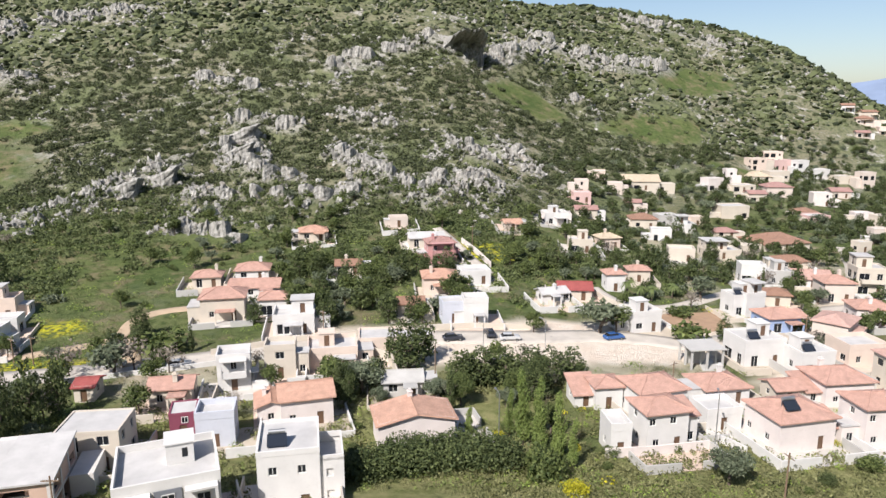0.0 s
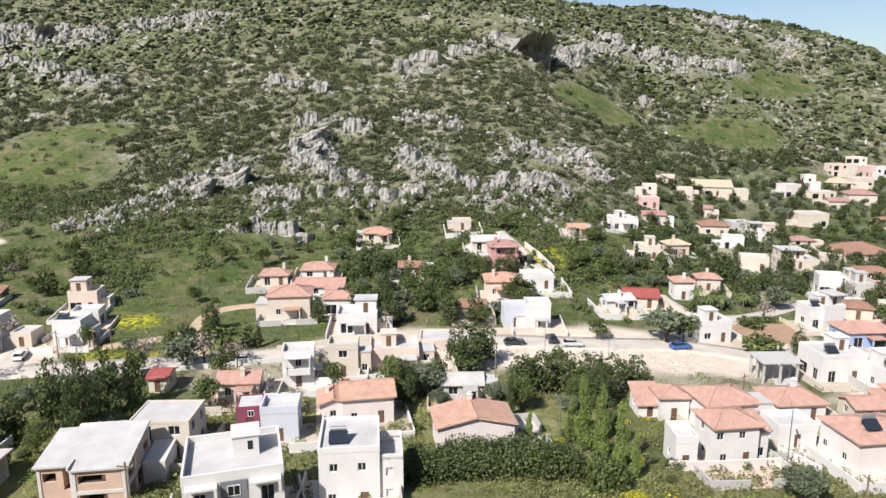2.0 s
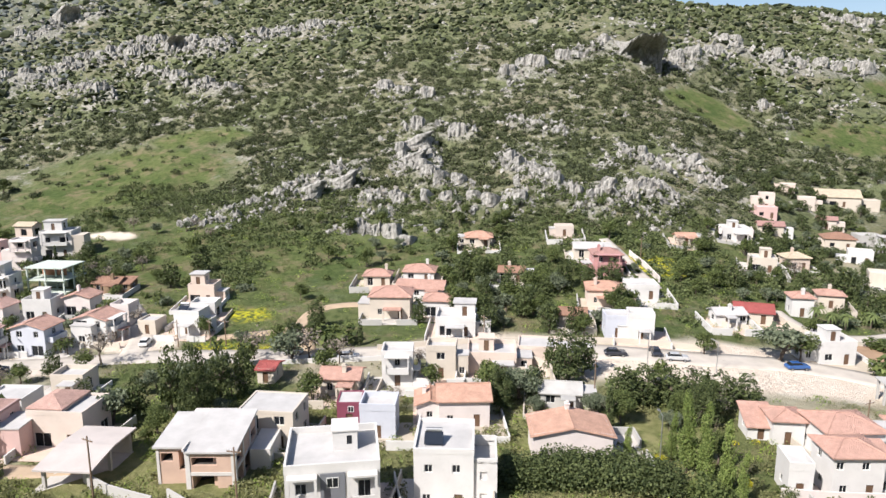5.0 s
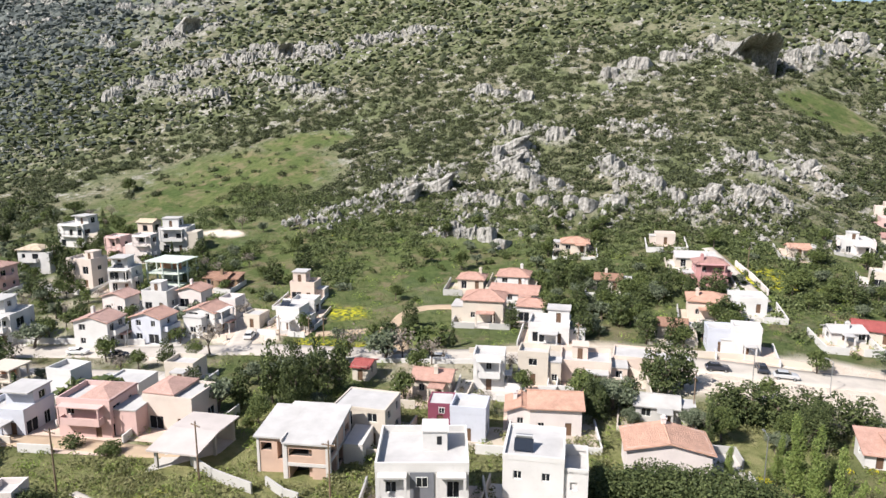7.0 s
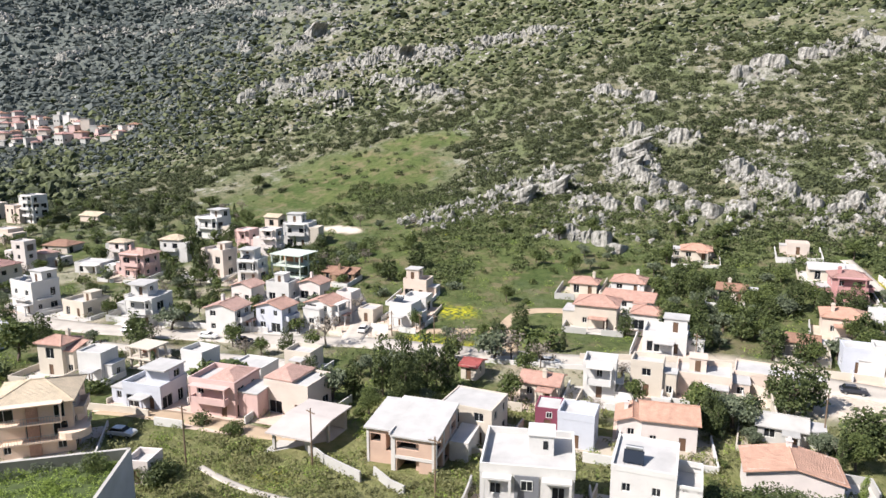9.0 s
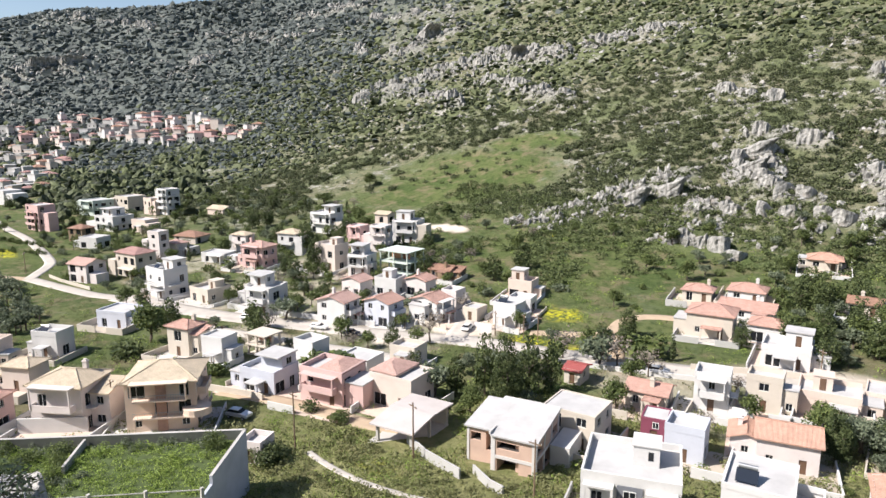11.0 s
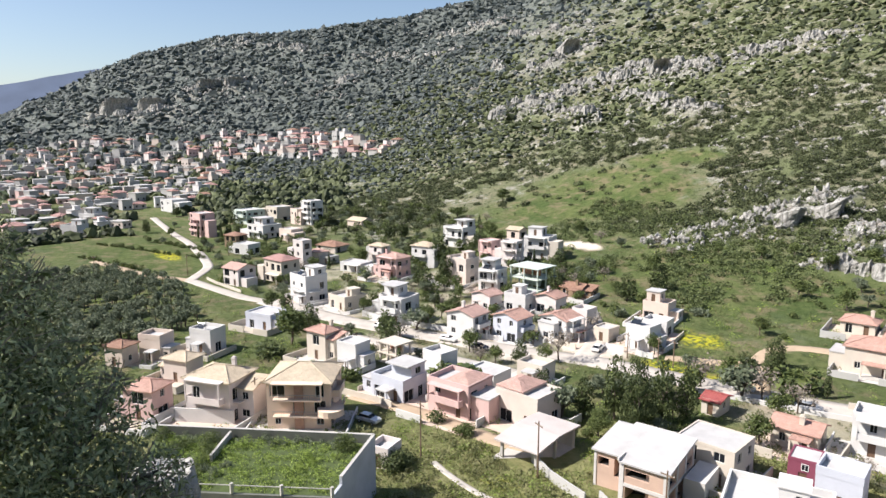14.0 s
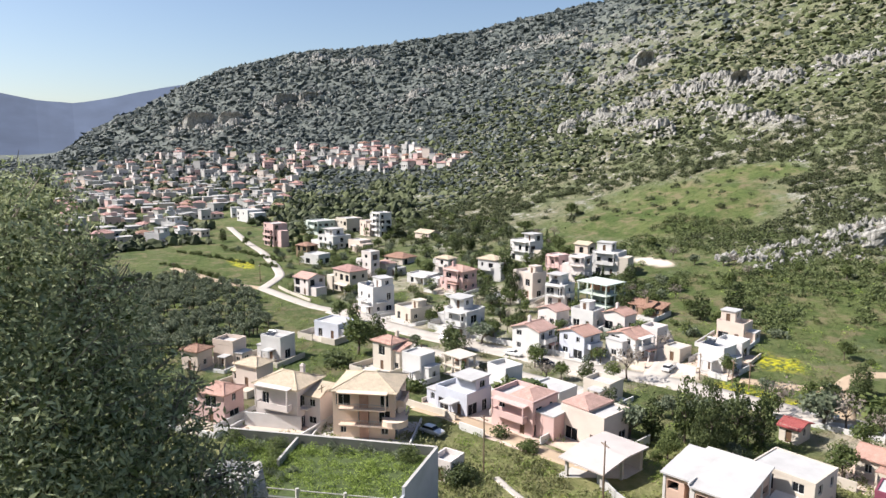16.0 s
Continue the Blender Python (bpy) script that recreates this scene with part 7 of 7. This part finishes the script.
def boulder(az, up, dist, wide, tall, seed):
    x, y, z = at_angle(az, up, dist)
    rng = np.random.RandomState(seed)
    bm = bmesh.new()
    bmesh.ops.create_icosphere(bm, subdivisions=4, radius=1.0)
    for v in bm.verts:
        n = noise.fractal(v.co * 1.3 + Vector((seed, 0, 0)), 0.8, 2.2, 6) * 0.2 + 0.03 * noise.cell(v.co * 2.5)
        v.co = v.co * (1 + n)
        v.co.z = min(v.co.z, 0.62 + 0.25 * n)
        v.co.x *= wide
        v.co.y *= wide
        v.co.z *= tall
    me = bpy.data.meshes.new("boulder")
    bm.to_mesh(me), bm.free()
    me.materials.append(ROCK)
    ob = new("boulder", me)
    ob.matrix_basis = pose(x, y, z - tall * 0.95)
    tagged(ob, "rough grey limestone boulder under the olive tree", "rock")


boulder(76.3, -22.3, 9.0, 0.45, 1.7, 6)
boulder(77.5, -29.0, 8.8, 0.6, 1.4, 9)


# ---- fronts of the two nearest white houses ----
def villa_front(ob, w, d, h):
    """A dark central bay between two recessed loggias under a projecting roof edge."""
    k = Kit()
    k.box(-w * 0.13, -d / 2 - 0.12, -2, w * 0.13, -d / 2 - 0.004, h - 0.35)
    part("centre_bay", k, SLATE_PAINT, ob, "dark grey painted centre bay")
    for s in (-1, 1):
        k = Kit()
        x0, x1 = sorted((s * w * 0.16, s * w * 0.47))
        k.box(x0, -d / 2 - 1.1, h - 0.55, x1, -d / 2 - 0.004, h - 0.32)
        part("canopy", k, WALL_MAT["white"], ob)
        for x in (x0, x1 - 0.3):
            k = Kit()
            k.box(x, -d / 2 - 1.1, -2, x + 0.3, -d / 2 - 0.8, h - 0.555)
            part("pier", k, WALL_MAT["white"], ob)
        k = Kit()
        k.box(x0 + 0.3, -d / 2 - 1.05, h - 3.6, x1 - 0.3, -d / 2 - 0.95, h - 2.7)
        part("loggia_rail", k, WALL_MAT["white"], ob)
        k = Kit()
        k.box(x0 + 0.003, -d / 2 - 1.0, h - 3.85, x1 - 0.003, -d / 2 - 0.004, h - 3.62)
        part("loggia_floor", k, WALL_MAT["white"], ob)
    fr = part("window", shared(("frame", 1.3, 1.2), lambda: window_frame(1.3, 1.2)), None, ob, "", pose(-0.65, -d / 2 - 0.16, h - 2.0))
    part("pane", shared(("pane", 1.3, 1.2), lambda: window_pane(1.3, 1.2)), None, fr)


def side_terrace(ob, w, d, h):
    """The lower wing of the white house, with a walled roof terrace sunk into its top."""
    x0, x1, y0, y1, z = w / 2 + 0.003, w / 2 + 2.7, -d / 2 + 0.35, d / 2 - 1.6, h - 1.3
    k = Kit()
    for n, (m, length) in enumerate(sides_of(x1 - x0, y1 - y0)):
        at = pose((x0 + x1) / 2, (y0 + y1) / 2, 0) @ m
        facade(k, at, length, -2.5, z, [(0.7, z - 2.3, 0.8, 1.0), (0.7, z - 5.0, 0.8, 1.0)] if n == 0 else [(length * 0.3, z - 2.4, 0.9, 1.0)] if n == 1 else [])
    part("wing_wall", k, WALL_MAT["white"], ob)
    k = Kit()
    k.box(x0, y0 + 0.1, z - 1.2, x1 - 0.1, y1 - 0.1, z - 1.0)
    part("terrace_floor", k, ROOF_MAT["grey"], ob)
    for a in ((x0, y0, x1, y0 + 0.2), (x0, y1 - 0.2, x1, y1), (x1 - 0.2, y0 + 0.2, x1, y1 - 0.2)):
        k = Kit()
        k.box(a[0], a[1], z - 0.3, a[2], a[3], z + 0.35)
        part("parapet", k, WALL_MAT["white"], ob)


side_terrace(white_block, 6.9, 7.9, 7.5)
SLATE_PAINT = plaster("slate_paint", (0.16, 0.17, 0.19), 0.85)
villa_front(villa, 10.2, 9.2, 7.4)
_fr = part("window", shared(("frame", 0.9, 0.95), lambda: window_frame(0.9, 0.95)), None, maroon, "white window frame", pose(-0.2, -2.3, 2.5))
part("pane", shared(("pane", 0.9, 0.95), lambda: window_pane(0.9, 0.95)), None, _fr)


# ---- cliffs ----
def cliff(x, y, wide, tall, hollow, seed, turn=0.0):
    """A fluted rock face standing out of the slope, with a hollow under its brow; its top runs back into the hill."""
    nu, nv = max(10, min(44, int(wide / 0.7))), max(8, min(20, int(tall / 0.7)))
    base, at = height(x, y) - tall * 0.3, pose(x, y, 0, 0, 0, turn)
    verts, faces = [], []
    for j in range(nv + 1):
        v = j / nv
        for i in range(nu + 1):
            u = i / nu * 2 - 1
            edge = max(0.0, 1 - abs(u) ** 4)
            px = u * wide / 2
            top = tall * 1.3 * (0.45 + 0.55 * edge) + 0.14 * tall * noise.fractal(Vector((px * 0.35, 1.0, seed)), 0.8, 2.0, 4)
            pz = v * top
            flute = abs(noise.fractal(Vector((px * 0.28 + seed * 7.1, pz * 0.05, seed)), 0.7, 2.1, 5))
            crack = noise.fractal(Vector((px * 0.9, pz * 0.22, seed * 3.3)), 0.6, 2.1, 4)
            cave = hollow * max(0, 1 - (u / 0.72) ** 4) * max(0, min(1, (0.86 - v) / 0.16)) * (0.75 + 0.25 * noise.noise(Vector((px * 0.3, pz * 0.3, seed))))
            py = (0.28 if hollow == 0 else -0.08) * pz - 1.6 * edge - flute * 2.2 + crack * 0.6 + (1 - edge) * tall * 0.9 + cave - hollow * 0.55 * edge * ramp(v, 0.8, 1.0)
            verts.append((px + crack * 0.25, float(py), pz))
    for j in range(nv):
        for i in range(nu):
            a = j * (nu + 1) + i
            faces.append((a, a + 1, a + nu + 2, a + nu + 1))
    last = nv * (nu + 1)
    for step in (1, 2):
        o, back = len(verts), step * (tall * 0.45 + (hollow * 0.8 if hollow > 4 else 0.5))
        rim = [(p[0] * (1 - 0.06 * step), p[1] + back, p[2]) for p in verts[nv * (nu + 1):nv * (nu + 1) + nu + 1]]
        spots = np.array([(at @ Vector((p[0], p[1], 0)))[:2] for p in rim])
        low = ground_at(spots[:, 0], spots[:, 1]) - base
        verts += [(p[0], p[1], float(g) - 0.4 if step == 2 else max(float(g) + 0.2, p[2] - 0.1 * tall)) for p, g in zip(rim, low)]
        faces += [(last + i, last + i + 1, o + i + 1, o + i) for i in range(nu)]
        last = o
    ob = new("cliff", solid("cliff", verts, faces, ROCK))
    ob.matrix_basis = pose(x, y, base, 0, 0, turn)
    tagged(ob, "sheer grey limestone cliff with a deep shaded hollow" if hollow > 3 else "fluted grey limestone cliff face on the hillside", "cliff", "cliffs of the hillside")


def cliffs_along(bands, tall, spacing, seed):
    """Broken rock faces in a row along each outcrop."""
    rr = random.Random(seed)
    for a, b, c, w, bold in bands:
        for p, q in ((a, b), (b, c)):
            n = max(1, int(math.hypot(q[0] - p[0], q[1] - p[1]) / spacing))
            for k in range(n):
                if rr.random() < 0.35 + 0.6 * bold:
                    f = (k + rr.random()) / n
                    x, y = p[0] + (q[0] - p[0]) * f, p[1] + (q[1] - p[1]) * f + rr.uniform(-0.3, 0.3) * w
                    cliff(x, y, spacing * rr.uniform(0.7, 1.35), tall * rr.uniform(0.45, 1.05), 0, rr.randrange(1, 400), math.degrees(math.atan2(-x, y)) * 0.7 + rr.uniform(-22, 22))


cliffs_along(BANDS_LOWER[2:], 4.6, 5.5, 1)
cliffs_along(BANDS_HIGH[1:], 5.5, 8, 2)
cliffs_along(BANDS_WEST, 4.5, 9, 3)
cliffs_along(BANDS_FAR, 8, 18, 4)
for n, (x, y, wide, tall, hollow, turn) in enumerate((
    (13, 368, 25, 15, 13, 16), (-105.5, 230.5, 8, 6, 1.0, 74), (-96, 239, 8, 6, 1.0, 72), (-812, 186, 40, 15, 2.5, 78), (-786, 214, 34, 12, 2, 70), (-780, 276, 34, 10, 2, 78), (-766, 300, 30, 8, 2, 72), (-268, 386, 13, 8, 5, 50), (-392, 440, 18, 11, 5, 66), (-73, 255, 8, 6, 1.2, 66), (-76, 270, 8, 6, 1.2, 70))):
    cliff(x, y, wide, tall, hollow, n + 501, turn)


# ---- palms, a ploughed plot, field hedges and rubble ----
PALM_LEAF = leaves("palm_fronds", (0.06, 0.09, 0.03), (0.18, 0.22, 0.08), 0.2)


def palm(x, y, tall):
    rr = random.Random(int(x * 10))
    ob = thing("palm_tree", x, y, 0, None, "palm tree with drooping green fronds beside a house", "tree", "palms")
    k = Kit()
    for q in range(5):
        k.tube((0.05 * q, 0, tall * q / 5 - (0.5 if q == 0 else 0)), (0.05 * q + 0.05, 0, tall * (q + 1) / 5), 0.24 - 0.02 * q, 0.22 - 0.02 * q, 8)
    part("trunk", k, BARK, ob)
    for q in range(22):
        w, rise = 2 * math.pi * q / 22 + rr.uniform(-0.1, 0.1), rr.uniform(0.1, 1.2)
        k, size = Kit(), rr.uniform(1.7, 2.5)
        side = Vector((-math.sin(w), math.cos(w), 0))
        last = None
        for e in range(6):
            u = e / 5
            p = Vector((0.25 + math.cos(w) * size * u, math.sin(w) * size * u, tall + rise * u * 1.6 - 2.2 * u * u))
            wide = 0.34 * (1 - u * 0.85)
            row = (p - side * wide - Vector((0, 0, wide * 0.5)), p, p + side * wide - Vector((0, 0, wide * 0.5)))
            if last:
                k.face(last[0], last[1], row[1], row[0]), k.face(last[1], last[2], row[2], row[1])
            last = row
        part("frond", k, PALM_LEAF, ob)


for x, y, tall in ((47.5, 158.5, 3.6), (50.8, 159.6, 3.2), (45.0, 160.5, 3.9), (57.0, 163.0, 3.2)):
    palm(x, y, tall)


def plot(name, label, corners, material):
    a, b, c, d = (Vector((*p, 0)) for p in corners)
    n, k = 10, Kit()
    for i in range(n + 1):
        for j in range(n + 1):
            p = a.lerp(b, i / n).lerp(d.lerp(c, i / n), j / n)
            k.v.append((p.x, p.y, height(p.x, p.y) + 0.06))
    k.f = [(i * (n + 1) + j, i * (n + 1) + j + 1, (i + 1) * (n + 1) + j + 1, (i + 1) * (n + 1) + j) for i in range(n) for j in range(n)]
    k.f = [tuple(reversed(f)) for f in k.f]
    tagged(new(name, k.mesh(name, material, True)), label, "plot", kind="structure")


plot("bare_plot", "bare reddish-brown earth plot between houses", ((48, 149), (63, 153), (64, 141), (47, 136)), plaster("brown_earth", (0.33, 0.22, 0.14), 0.75))
for a, b, n in (((-330, 62), (-262, 88), 22), ((-318, 84), (-268, 96), 14), ((-300, 50), (-243, 66), 16)):
    for q in range(n):
        jx, jy = random.uniform(-0.8, 0.8), random.uniform(-0.8, 0.8)
        plant("bush", round(a[0] + (b[0] - a[0]) * q / n + jx, 1), round(a[1] + (b[1] - a[1]) * q / n + jy, 1), random.uniform(0.8, 2.2))
rng = np.random.RandomState(91)
x, y = np.concatenate([rng.normal(38.5, 1.6, 70), rng.normal(-97, 3, 50), rng.normal(-12, 5, 60)]), np.concatenate([rng.normal(88.8, 0.9, 70), rng.normal(121, 2, 50), rng.normal(120, 2.5, 60)])
keep = open_ground(x, y, 0.1, 0.1)
x, y = x[keep], y[keep]
lumps("rubble", x, y, rng.uniform(0.12, 0.4, len(x)), rng.uniform(0.4, 0.9, len(x)), CONCRETE, "broken blocks and rubble dumped beside walls", rng, 0.25)
